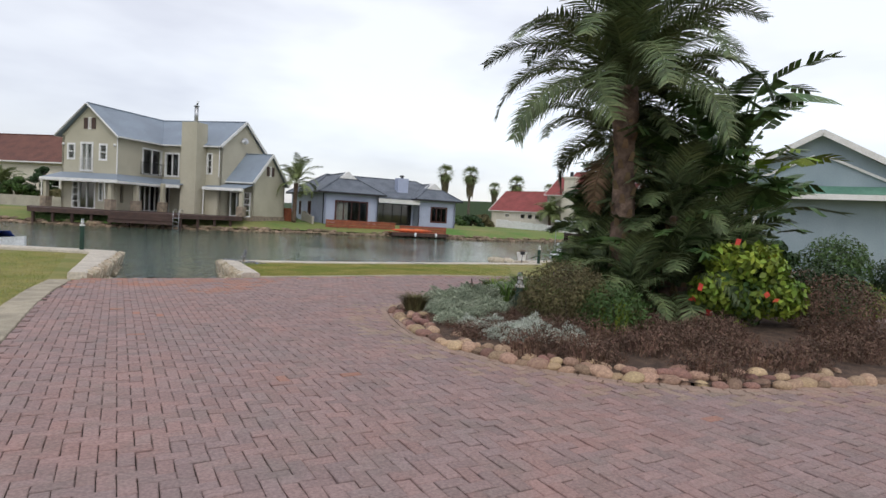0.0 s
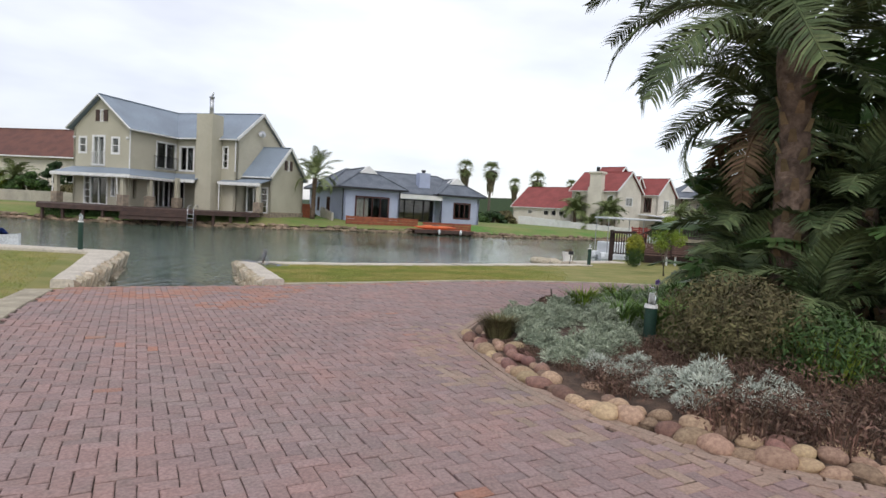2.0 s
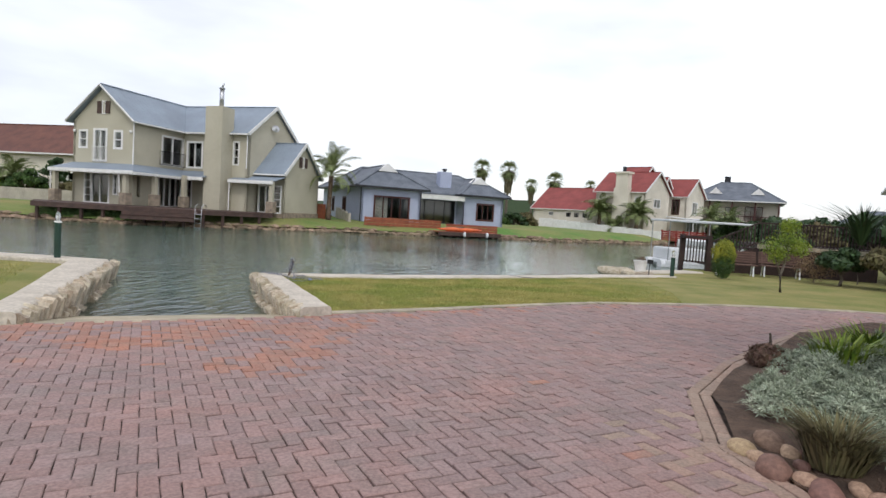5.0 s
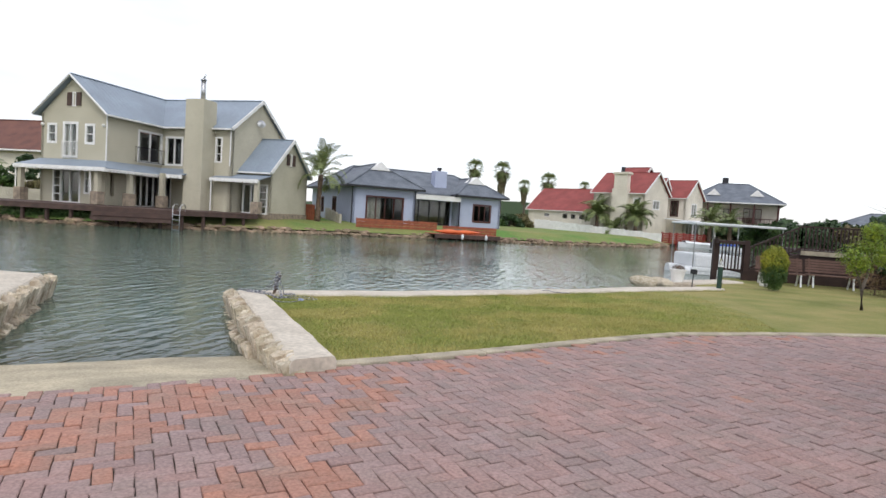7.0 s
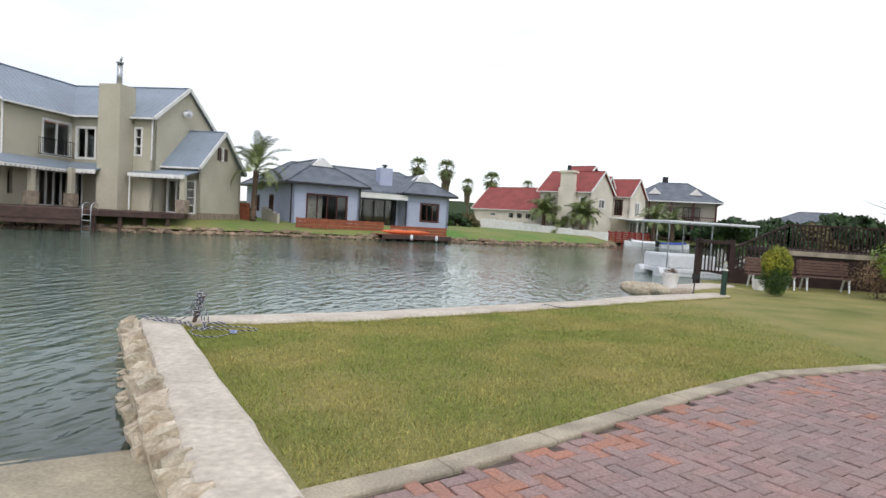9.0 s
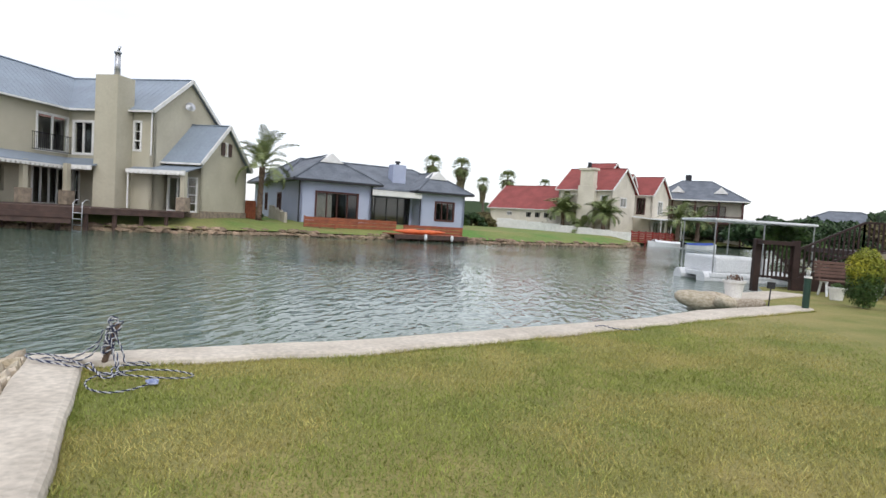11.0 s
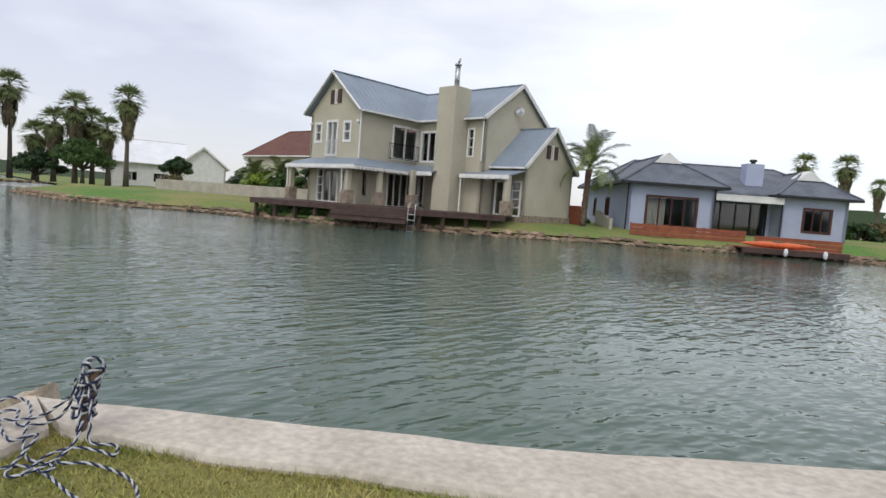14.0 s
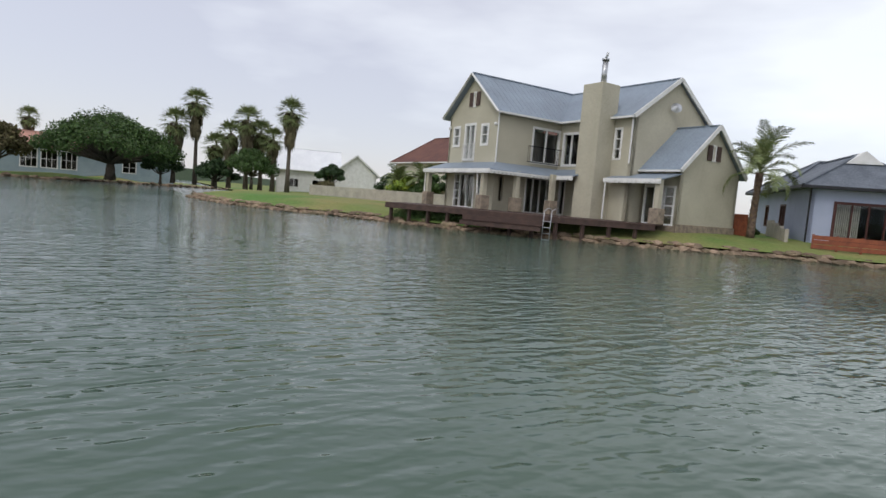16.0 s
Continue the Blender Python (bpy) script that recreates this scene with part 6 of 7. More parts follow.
v1, f1 = leaf_cloud(rg, 11000, (0.72, 0.66, 0.52), (0.06, 0.016), (0, 0, 0.34), 0.45)
bush("shrub", 2.35, 8.15, bed_height(2.35, 8.15), [("foliage", (v1, f1), M["olive"])], "rounded olive-brown heather shrub")
v1, f1 = leaf_cloud(rg, 2600, (0.5, 0.45, 0.38), (0.07, 0.02), (0, 0, 0.25), 0.4)
v2, f2 = strands(rg, 90, 0.3, 0.5, 0.014, 0.5)
bush("shrub", 2.9, 7.6, bed_height(2.9, 7.6), [("foliage", (v1, f1), M["green"]), ("stalk", (v2, f2), M["lime"])], "loose olive-green shrub with upright stalks")
lobes = [((0, 0, 0.5), 0.5), ((-0.45, -0.05, 0.45), 0.34), ((0.4, -0.1, 0.5), 0.4), ((0.05, -0.25, 0.9), 0.36), ((-0.25, 0.2, 0.95), 0.3), ((0.35, 0.2, 0.85), 0.33), ((0.65, 0.1, 0.35), 0.27)]
v1, f1 = [], []
for c_, r_ in lobes:
    v_, f_ = leaf_cloud(rg, int(1500 * r_), (r_, r_, r_ * 0.9), (0.13, 0.075), c_, 0.5)
    f1 += [tuple(i + len(v1) for i in q) for q in f_]
    v1 += v_
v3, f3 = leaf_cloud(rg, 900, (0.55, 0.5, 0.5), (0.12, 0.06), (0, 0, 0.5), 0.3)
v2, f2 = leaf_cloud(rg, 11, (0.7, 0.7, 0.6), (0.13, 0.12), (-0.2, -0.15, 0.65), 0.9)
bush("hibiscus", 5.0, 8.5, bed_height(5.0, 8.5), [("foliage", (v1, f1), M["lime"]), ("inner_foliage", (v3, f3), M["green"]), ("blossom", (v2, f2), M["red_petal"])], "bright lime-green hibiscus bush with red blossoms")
v1, f1 = leaf_cloud(rg, 5000, (0.8, 0.6, 0.5), (0.06, 0.018), (0, 0, 0.35), 0.45)
bush("shrub", 6.4, 8.6, bed_height(6.4, 8.6), [("foliage", (v1, f1), M["heath"])], "brownish rounded shrub in the planting bed")
for k in range(9):
    sx, sy = 1.9 + 0.24 * k + rg.uniform(-0.1, 0.1), 11.2 + 0.34 * k + rg.uniform(-0.2, 0.2)
    bush("iris", sx, sy, bed_height(sx, sy), [("foliage", strands(rg, 150, 0.2, 0.38, 0.024, 0.75), M["iris_leaf"])], "clump of arching strap-leaved iris", "plant", "iris clumps", False)
for k, (sx, sy) in enumerate(((2.6, 10.5), (2.9, 10.9), (1.5, 12.0), (2.1, 12.5), (2.15, 9.25), (1.95, 9.55), (1.6, 9.75), (2.4, 9.0), (2.3, 9.8))):
    bush("iris", sx, sy, bed_height(sx, sy), [("foliage", strands(rg, 190, 0.22, 0.42, 0.024, 0.7), M["lime" if k == 2 or k == 3 else "iris_leaf"])], "clump of bright strap-leaved grass", "plant", "iris clumps", False)
v1, f1 = leaf_cloud(rg, 60, (0.05, 0.05, 0.05), (0.035, 0.03), (0, 0, 0.42), 0.5)
bush("flower", 2.75, 12.3, bed_height(2.75, 12.3), [("petals", (v1, f1), M["purple_petal"])], "purple flower head on a stalk", "flower")
for sx, sy, rr, mat in ((1.0, 12.4, 0.2, "heath"), (3.9, 14.0, 0.45, "green"), (5.0, 13.2, 0.8, "green"), (6.2, 12.2, 1.0, "green"), (7.2, 10.4, 0.9, "dark_green"), (5.0, 15.0, 0.8, "heath")):
    v1, f1 = leaf_cloud(rg, 3200, (rr, rr, rr * 0.7), (0.09, 0.035), (0, 0, rr * 0.4), 0.45)
    bush("shrub", sx, sy, bed_height(sx, sy), [("foliage", (v1, f1), M[mat])], "dense leafy shrub in the planting bed")

# shrubs before the pale blue house
for sx, sy, rr, hh_, mat, lab in ((9.1, 13.2, 0.75, 1.0, "green", "tall dark leafy shrub before the pale blue house"), (9.0, 12.2, 0.5, 0.3, "lime", "low yellow-green shrub before the pale blue house"), (10.4, 13.0, 0.6, 0.75, "dark_green", "dark green shrub before the pale blue house"), (8.3, 12.9, 0.5, 0.45, "heath", "brownish shrub before the pale blue house")):
    v1, f1 = leaf_cloud(rg, 3600, (rr, rr, rr * 0.95), (0.1, 0.04), (0, 0, hh_), 0.4)
    bush("shrub", sx, sy, slope(sx, sy), [("foliage", (v1, f1), M[mat])], lab)

# boulders round the bed
edge_pts = along(BED[:11] , 0.17)
stone_kinds = []
for k in range(7):
    bm = bmesh.new()
    bmesh.ops.create_icosphere(bm, subdivisions=3, radius=1.0)
    for v in bm.verts:
        v.co *= 1 + 0.2 * noise.noise(v.co * 0.9 + Vector((k * 7.7, 1, 0))) + 0.05 * noise.noise(v.co * 3 + Vector((k * 3, 0, 5)))
        v.co = Vector((v.co.x * 1.15, v.co.y * 0.85, v.co.z * 0.72))
    me = bpy.data.meshes.new("boulder")
    bm.to_mesh(me)
    bm.free()
    me.polygons.foreach_set("use_smooth", [True] * len(me.polygons))
    me.materials.append(M[("pebble", "pebble_pale", "pebble", "pebble_red", "pebble", "pebble", "pebble_red")[k]])
    stone_kinds.append(me)
rs = random.Random(9)
for k, (x, y, dx, dy) in enumerate(edge_pts):
    for lay in range(3):
        if lay and rs.random() < (0.2, 0.2, 0.6)[lay]:
            continue
        r = rs.uniform(0.065, 0.12) * (0.85 if lay else 1.0)
        off = (0.03, 0.2, 0.36)[lay] + rs.uniform(-0.04, 0.05)
        px, py = x - dy * off * -1 * -1, y + dx * off
        ob = new("boulder", stone_kinds[rs.randrange(7)])
        z = slope(px, py) + r * 0.45 + (0.04 if lay else 0)
        ob.matrix_basis = Matrix.LocRotScale((px, py, z), Euler((rs.uniform(-0.3, 0.3), rs.uniform(-0.3, 0.3), math.atan2(dy, dx) + rs.uniform(-0.6, 0.6))), (r * rs.uniform(0.9, 1.25), r, r * rs.uniform(0.85, 1.1)))
        tagged(ob, "smooth rounded river boulder edging the planting bed", "boulder", "boulders round the bed")

# lawn blades on the strips that the walk passes
gr = random.Random(4)
vs, fs = [], []
zone = KERB_R[:6] + [(2.4, 20.5), (2.6, 24.8)] + CW_IN[::-1][1:] + [(-6.75, 18.6), (-4.2, 14.2)]
while len(fs) < 150000:
    x, y = gr.uniform(-7, 2.6), gr.uniform(14, 25)
    if not inside(zone, x, y):
        continue
    if gr.random() > min(1, (3.0 - x) / 3.4) * min(1, max(0.05, (26 - y) / 6.5)):
        continue
    z = slope(x, y) - 0.012
    a, h = gr.random() * math.tau, gr.uniform(0.015, 0.04) * (1 + 0.5 * noise.noise(Vector((x * 3, y * 3, 8))))
    lx, ly = gr.gauss(0, 0.6) * h, gr.gauss(0, 0.6) * h
    wx, wy = math.cos(a) * 0.0035, math.sin(a) * 0.0035
    o = len(vs)
    vs += [(x - wx, y - wy, z), (x + wx, y + wy, z), (x + lx, y + ly, z + h)]
    fs.append((o, o + 1, o + 2))
zone_l = [(-8.1, 11.8), (-6.95, 9.95), (-5.95, 8.2), (-5.2, 6.8), (-9, 6.0), (-13, 11), (-13, 17.5), (-11.8, 17.6)]
while len(fs) < 175000:
    x, y = gr.uniform(-13, -4.5), gr.uniform(6, 18)
    if not inside(zone_l, x, y):
        continue
    z = slope(x, y) - 0.012
    a, h = gr.random() * math.tau, gr.uniform(0.02, 0.05)
    lx, ly = gr.gauss(0, 0.6) * h, gr.gauss(0, 0.6) * h
    wx, wy = math.cos(a) * 0.004, math.sin(a) * 0.004
    o = len(vs)
    vs += [(x - wx, y - wy, z), (x + wx, y + wy, z), (x + lx, y + ly, z + h)]
    fs.append((o, o + 1, o + 2))
# ragged fringe of longer grass against the wall caps and the kerb
for line, inw, tall in ((CW_IN, -1, 0.075), ([(-4.26, 14.02), (-6.83, 18.94)], -1, 0.06), ([(x, y + 0.22) for x, y in KERB_R[:7]], 1, 0.05)):
    for x, y, dx, dy in along(line, 0.0022):
        off = inw * (abs(gr.gauss(0, 0.035)) - 0.012 + 0.02 * noise.noise(Vector((x * 4, y * 4, 1))))
        px, py = x - dy * off, y + dx * off
        a, h = gr.random() * math.tau, tall * gr.uniform(0.3, 1.0) * (0.75 + 0.6 * noise.noise(Vector((x * 2.5, y * 2.5, 9))))
        lx, ly = gr.gauss(0, 0.5) * h, gr.gauss(0, 0.5) * h
        wx, wy = math.cos(a) * 0.0035, math.sin(a) * 0.0035
        z, o = slope(px, py) - 0.012, len(vs)
        vs += [(px - wx, py - wy, z), (px + wx, py + wy, z), (px + lx, py + ly, z + h)]
        fs.append((o, o + 1, o + 2))
kind = [1 if noise.noise(Vector((vs[f[0]][0] * 0.9, vs[f[0]][1] * 0.9, 4))) + gr.gauss(0, 0.13) > 0.03 else 0 for f in fs]
grass = raw("grass", vs, fs, [M["blade"], M["blade_green"]], index=kind)
tagged(grass, "short green and straw-coloured grass blades of the lawn", "grass", kind="stuff")

# ---- loose things near the canal ----
def bollard_light(x, y, label, h=0.92):
    t = root("bollard_light", Matrix.Translation((x, y, slope(x, y))), label, "bollard light", "bollard lights")
    bm = bmesh.new()
    rod(bm, (0, 0, -0.1), (0, 0, h - 0.24), 0.068, None, 20)
    part("post", bm, M["bollard"], t, smooth=False)
    bm = bmesh.new()
    rod(bm, (0, 0, h - 0.24), (0, 0, h - 0.2), 0.08, 0.07, 20)
    part("collar", bm, M["white"], t)
    v, f = tube([(0, 0, h - 0.2), (0, 0, h - 0.06), (0, 0, h - 0.02), (0, 0, h)], [0.052, 0.05, 0.04, 0.016], 18)
    raw("dome", v, f, M["lamp_glass"], t, True)
    v, f = tube([(0, 0, h - 0.2), (0, 0, h - 0.15), (0, 0, h - 0.07)], [0.022, 0.026, 0.02], 10)
    raw("bulb", v, f, M["white"], t, True)


bollard_light(3.95, 25.95, "dark green bollard light with a clear dome on the lawn")
bollard_light(-11.72, 18.15, "dark green bollard light with a clear dome beside the canal wall", 1.12)
bollard_light(1.76, 9.05, "dark green bollard light with a clear dome in the planting bed", 0.84)

# mooring post with its rope
MP = root("mooring_post", pose(-6.72, 19.02, slope(-6.72, 19.02) - 0.02, 0, 13, 10), "rusty mooring stake wrapped with rope at the canal wall", "mooring post")
bm = bmesh.new()
rod(bm, (0, 0, -0.2), (0.03, 0, 0.42), 0.026, None, 10)
part("stake", bm, M["bark"], MP)


def rope(points, parent, label, r=0.008):
    """A two-coloured twisted rope along points: strands wound round the line."""
    pts = []
    P = [Vector(p) for p in points]
    for i in range(len(P) - 1):
        p0, p1, p2, p3 = P[max(i - 1, 0)], P[i], P[i + 1], P[min(i + 2, len(P) - 1)]
        steps = max(4, int((p2 - p1).length / 0.012))
        for k in range(steps):
            t = k / steps
            pts.append(0.5 * (2 * p1 + (p2 - p0) * t + (2 * p0 - 5 * p1 + 4 * p2 - p3) * t * t + (3 * p1 - p0 - 3 * p2 + p3) * t ** 3))
    for strand in range(2):
        line = []
        s = 0.0
        for i, p in enumerate(pts):
            d = (pts[min(i + 1, len(pts) - 1)] - pts[max(i - 1, 0)])
            if d.length < 1e-6:
                continue
            q = d.to_track_quat("Z", "Y")
            s += (p - pts[max(i - 1, 0)]).length
            a = s * 75 + strand * math.pi
            line.append(tuple(p + q @ Vector((math.cos(a) * r * 0.6, math.sin(a) * r * 0.6, 0))))
        v, f = tube(line, r * 0.75, 5)
        raw("strand", v, f, M["rope_w" if strand else "rope_b"], parent, True)


wrap = [(0.008 + 0.045 * math.cos(k * 0.9) * (1 + 0.25 * math.sin(k * 1.7)), 0.05 * math.sin(k * 0.9) * (1 + 0.25 * math.cos(k)), 0.14 + 0.0058 * k + 0.025 * math.sin(k * 2.1)) for k in range(56)]
rope(wrap, MP, "wound rope", 0.009)
RP = root("rope", Matrix.Translation((-6.7, 18.92, slope(-6.7, 18.92) + 0.025)), "blue and white mooring rope lying in loops on the grass", "rope")
rope([(0.05, 0.08, 0.34), (0.1, 0.05, 0.15), (0.16, 0.0, 0.03), (0.26, -0.13, 0.0), (0.4, -0.04, 0.0), (0.65, -0.01, 0.0), (0.86, -0.09, 0.0), (0.86, -0.2, 0.0), (0.65, -0.24, 0.0), (0.36, -0.22, 0.0), (0.18, -0.26, 0.0),
      (0.17, -0.44, 0.0), (0.28, -0.61, 0.0), (0.45, -0.69, 0.0), (0.57, -0.63, 0.0), (0.64, -0.49, 0.0), (0.7, -0.38, 0.01)], RP, "loops", 0.007)
rope([(0.0, 0.08, 0.3), (-0.04, 0.06, 0.14), (-0.1, 0.0, 0.06), (-0.2, -0.11, 0.05), (-0.38, -0.03, 0.06), (-0.42, -0.12, 0.05), (-0.24, -0.17, 0.05), (-0.04, -0.2, 0.04), (0.0, -0.1, 0.05), (0.1, -0.2, 0.02), (0.24, -0.33, 0.0), (0.29, -0.25, 0.0), (0.21, -0.05, 0.02), (0.14, 0.05, 0.12)], RP, "loops", 0.007)
rope([(0.06, 0.1, 0.3), (0.14, 0.08, 0.2), (0.2, 0.05, 0.1), (0.23, 0.04, 0.03), (0.35, 0.1, 0.03), (0.43, 0.05, 0.02), (0.33, 0.03, 0.02), (0.22, -0.02, 0.02), (0.2, -0.12, 0.02), (0.25, -0.22, 0.01), (0.3, -0.3, 0.0)], RP, "loops", 0.007)
rope([(-0.02, 0.06, 0.2), (-0.16, -0.02, 0.08), (-0.3, -0.14, 0.06), (-0.5, -0.1, 0.06), (-0.62, 0.02, 0.06), (-0.5, 0.06, 0.06), (-0.3, 0.0, 0.06), (-0.12, -0.1, 0.05), (0.05, -0.18, 0.02), (0.16, -0.2, 0.0), (0.3, -0.16, 0.0), (0.36, -0.24, 0.01)], RP, "loops", 0.007)
RG = root("rag", Matrix.Translation((-6.02, 18.5, slope(-6.02, 18.5) - 0.005)), "crumpled pale blue cloth tied to the rope end", "cloth")
bm = bmesh.new()
bmesh.ops.create_icosphere(bm, subdivisions=3, radius=0.04)
for v in bm.verts:
    v.co = Vector((v.co.x * 1.2, v.co.y, v.co.z * 0.55 + 0.03)) * (1 + 0.5 * noise.noise(v.co * 30))
part("cloth", bm, material("pale_blue_cloth", (0.42, 0.46, 0.58), 0.9, (0.2, 0.24, 0.42), 30, 90, 0.4), RG)
RP2 = root("rope", Matrix.Translation((-1.4, 22.05, slope(-1.4, 22.05) + 0.06)), "short end of blue and white rope on the canal wall", "rope")
rope([(-0.1, 0.1, 0.0), (-0.05, 0.0, 0.03), (0.05, 0.06, 0.02), (0.12, -0.03, 0.01), (0.3, -0.02, 0.0), (0.55, 0.05, 0.0)], RP2, "end")

# jetty slab, pots, sign, stake
canal_wall("canal_wall", [(2.2, 27.6), (4.2, 29.2), (5.6, 30.3)], [(3.2, 27.0), (4.9, 28.5), (6.2, 29.5)], "short concrete landing slab beside the water", 0.04)
landing_rock = stone_kinds[0].copy()
landing_rock.materials[0] = M["wall_stone"]
for k, (x, y, r) in enumerate(((2.3, 27.2, 0.36), (2.8, 26.95, 0.3), (2.65, 27.5, 0.34), (3.2, 26.85, 0.25))):
    ob = new("rock", landing_rock)
    ob.matrix_basis = Matrix.LocRotScale((x, y, -0.2), Euler((0.2, 0.1, k)), (r * 1.4, r, r * 0.8))
    tagged(ob, "pale sandy rock at the end of the canal wall", "rock", "landing rocks")


def pot(x, y, z, r, h, label, plant):
    t = root("flower_pot", Matrix.Translation((x, y, z)), label, "flower pot")
    v, f = tube([(0, 0, 0), (0, 0, h * 0.85), (0, 0, h * 0.86), (0, 0, h), (0, 0, h), (0, 0, h * 0.8)], [r * 0.72, r * 0.95, r * 1.08, r * 1.1, r * 0.92, r * 0.85], 20)
    raw("pot", v, f, M["white"], t)
    v, f = leaf_cloud(rg, 160, (r * 0.8, r * 0.8, r * 0.5), (0.06, 0.03), (0, 0, h + r * 0.1), 0.3)
    raw("plant", v, f, M[plant], t)


pot(3.35, 27.75, slope(3.35, 27.75) + 0.03, 0.24, 0.42, "white flower pot with a dark low plant on the landing slab", "heath")
pot(6.5, 28.7, slope(6.5, 28.7), 0.2, 0.32, "cream flower pot beside the timber steps", "green")
SG = root("sign", pose(3.2, 26.0, slope(3.2, 26.0), 0, 4, 20), "small dark plate on a thin leaning stake", "sign")
bm = bmesh.new()
rod(bm, (0, 0, -0.1), (0, 0, 0.55), 0.015, None, 6)
part("stake", bm, M["charcoal"], SG)
bm = bmesh.new()
box(bm, -0.11, 0.11, -0.012, 0.012, 0.42, 0.56, None, 0.005)
part("plate", bm, M["charcoal"], SG)

# clipped conifer and young tree
v1, f1 = leaf_cloud(rg, 5200, (0.40, 0.40, 0.56), (0.085, 0.022), (0, 0, 0.80), 0.62, shape=lambda d: 1.0 - 0.3 * max(0, -d.z))
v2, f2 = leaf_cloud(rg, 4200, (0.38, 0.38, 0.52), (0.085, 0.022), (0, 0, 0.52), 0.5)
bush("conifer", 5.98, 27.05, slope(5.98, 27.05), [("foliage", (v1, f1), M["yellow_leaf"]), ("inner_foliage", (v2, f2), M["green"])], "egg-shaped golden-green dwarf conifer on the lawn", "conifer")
YT = root("young_tree", Matrix.Translation((5.94, 22.75, slope(5.94, 22.75))), "slender young tree with light green feathery leaves", "tree")
v, f = tube([(0, 0, -0.1), (-0.05, 0, 0.45), (0.04, 0, 0.8), (0.1, 0, 1.3)], [0.05, 0.04, 0.03, 0.015], 8)
raw("trunk", v, f, M["bark_grey"], YT, True)
v, f = tube([(-0.04, 0, 0.45), (-0.2, 0.02, 0.9), (-0.25, 0.0, 1.2)], [0.03, 0.02, 0.01], 6)
raw("limb", v, f, M["bark_grey"], YT, True)
vs, fs = [], []
for cx, cy, cz, cr in ((0.1, 0, 1.5, 0.42), (-0.25, 0.05, 1.25, 0.38), (0.4, 0.1, 1.25, 0.34), (0.05, -0.1, 1.85, 0.28), (-0.1, 0.1, 1.0, 0.3)):
    v, f = leaf_cloud(rg, 620, (cr, cr, cr * 0.8), (0.1, 0.025), (cx, cy, cz), 0.2)
    fs += [tuple(i + len(vs) for i in q) for q in f]
    vs += v
raw("crown", vs, fs, M["lime"], YT)


def bench(x, y, rz, label):
    t = root("garden_bench", pose(x, y, slope(x, y), 0, 0, rz), label, "bench", "two garden benches")
    for k in range(5):
        bm = bmesh.new()
        box(bm, -0.74, 0.74, -0.22 + k * 0.1, -0.14 + k * 0.1, 0.41, 0.44)
        part("seat_slat", bm, M["bench_wood"], t)
    for k in range(5):
        bm = bmesh.new()
        box(bm, -0.74, 0.74, 0.28 + k * 0.03, 0.31 + k * 0.03, 0.5 + k * 0.09, 0.57 + k * 0.09)
        part("back_slat", bm, M["bench_wood"], t)
    for sx in (-0.6, 0.6):
        bm = bmesh.new()
        bar(bm, (sx, -0.2, 0.0), (sx, -0.12, 0.4), 0.045)
        bar(bm, (sx, 0.34, 0.0), (sx, 0.18, 0.4), 0.045)
        bar(bm, (sx, -0.2, 0.39), (sx, 0.28, 0.39), 0.04)
        part("leg_frame", bm, M["hull"], t, "pale cast metal leg frame")
        bm = bmesh.new()
        bar(bm, (sx, 0.30, 0.39), (sx, 0.47, 0.96), 0.04)
        part("back_support", bm, M["bench_wood"], t)


bench(8.95, 29.25, -12, "slatted brown garden bench with pale legs before the deck")
bench(7.4, 29.55, -12, "slatted brown garden bench with pale legs beside a conifer")

# timber gate, stairs and raised deck
GD = root("raised_deck", Matrix.Identity(4), "dark brown timber deck with balustrade and stairs beside the water", "deck")
ga, gb, gc, ge = Vector((5.95, 31.6)), Vector((6.95, 31.3)), Vector((8.75, 31.0)), Vector((12.6, 29.6))


def rail_run(a, za, b, zb, n, name="baluster", h=0.85):
    for k in range(n + 1):
        p = a.lerp(b, k / n)
        z = za + (zb - za) * k / n
        bm = bmesh.new()
        box(bm, p.x - 0.02, p.x + 0.02, p.y - 0.02, p.y + 0.02, z, z + h)
        part(name, bm, M["brown_fence"], GD)
    for q in (0.05, h):
        bm = bmesh.new()
        bar(bm, (a.x, a.y, za + q), (b.x, b.y, zb + q), 0.06)
        part("handrail", bm, M["brown_fence"], GD)


rail_run(ga, 0.12, gb, 0.12, 9, h=1.05)
for p in (ga, gb):
    bm = bmesh.new()
    box(bm, p.x - 0.09, p.x + 0.09, p.y - 0.09, p.y + 0.09, -0.3, 1.3, None, 0.01)
    part("gate_post", bm, M["brown_fence"], GD)
bm = bmesh.new()
box(bm, 5.9, 7.0, 31.2, 31.7, 1.14, 1.26)
part("gate_head", bm, M["brown_fence"], GD)
rail_run(gb, 0.15, gc, 1.1, 14)
rail_run(gc, 1.1, ge, 1.1, 34)
bm = bmesh.new()
prism(bm, [(8.7, 30.9), (12.7, 29.4), (14.0, 33.0), (9.6, 35.0)], 0.95, 1.1)
part("deck_floor", bm, M["brown_fence"], GD)
bm = bmesh.new()
bar(bm, (8.7, 30.88, 0.99), (12.7, 29.38, 0.99), 0.05, 0.16)
part("pale_edge", bm, M["kerb"], GD)
bm = bmesh.new()
prism(bm, [(6.9, 31.2), (8.7, 30.95), (12.6, 29.5), (12.6, 29.6), (8.7, 31.05), (6.9, 31.3)], -0.3, lambda x, y: 0.95 if x > 8 else 0.15)
part("skirting", bm, M["brown_fence"], GD)
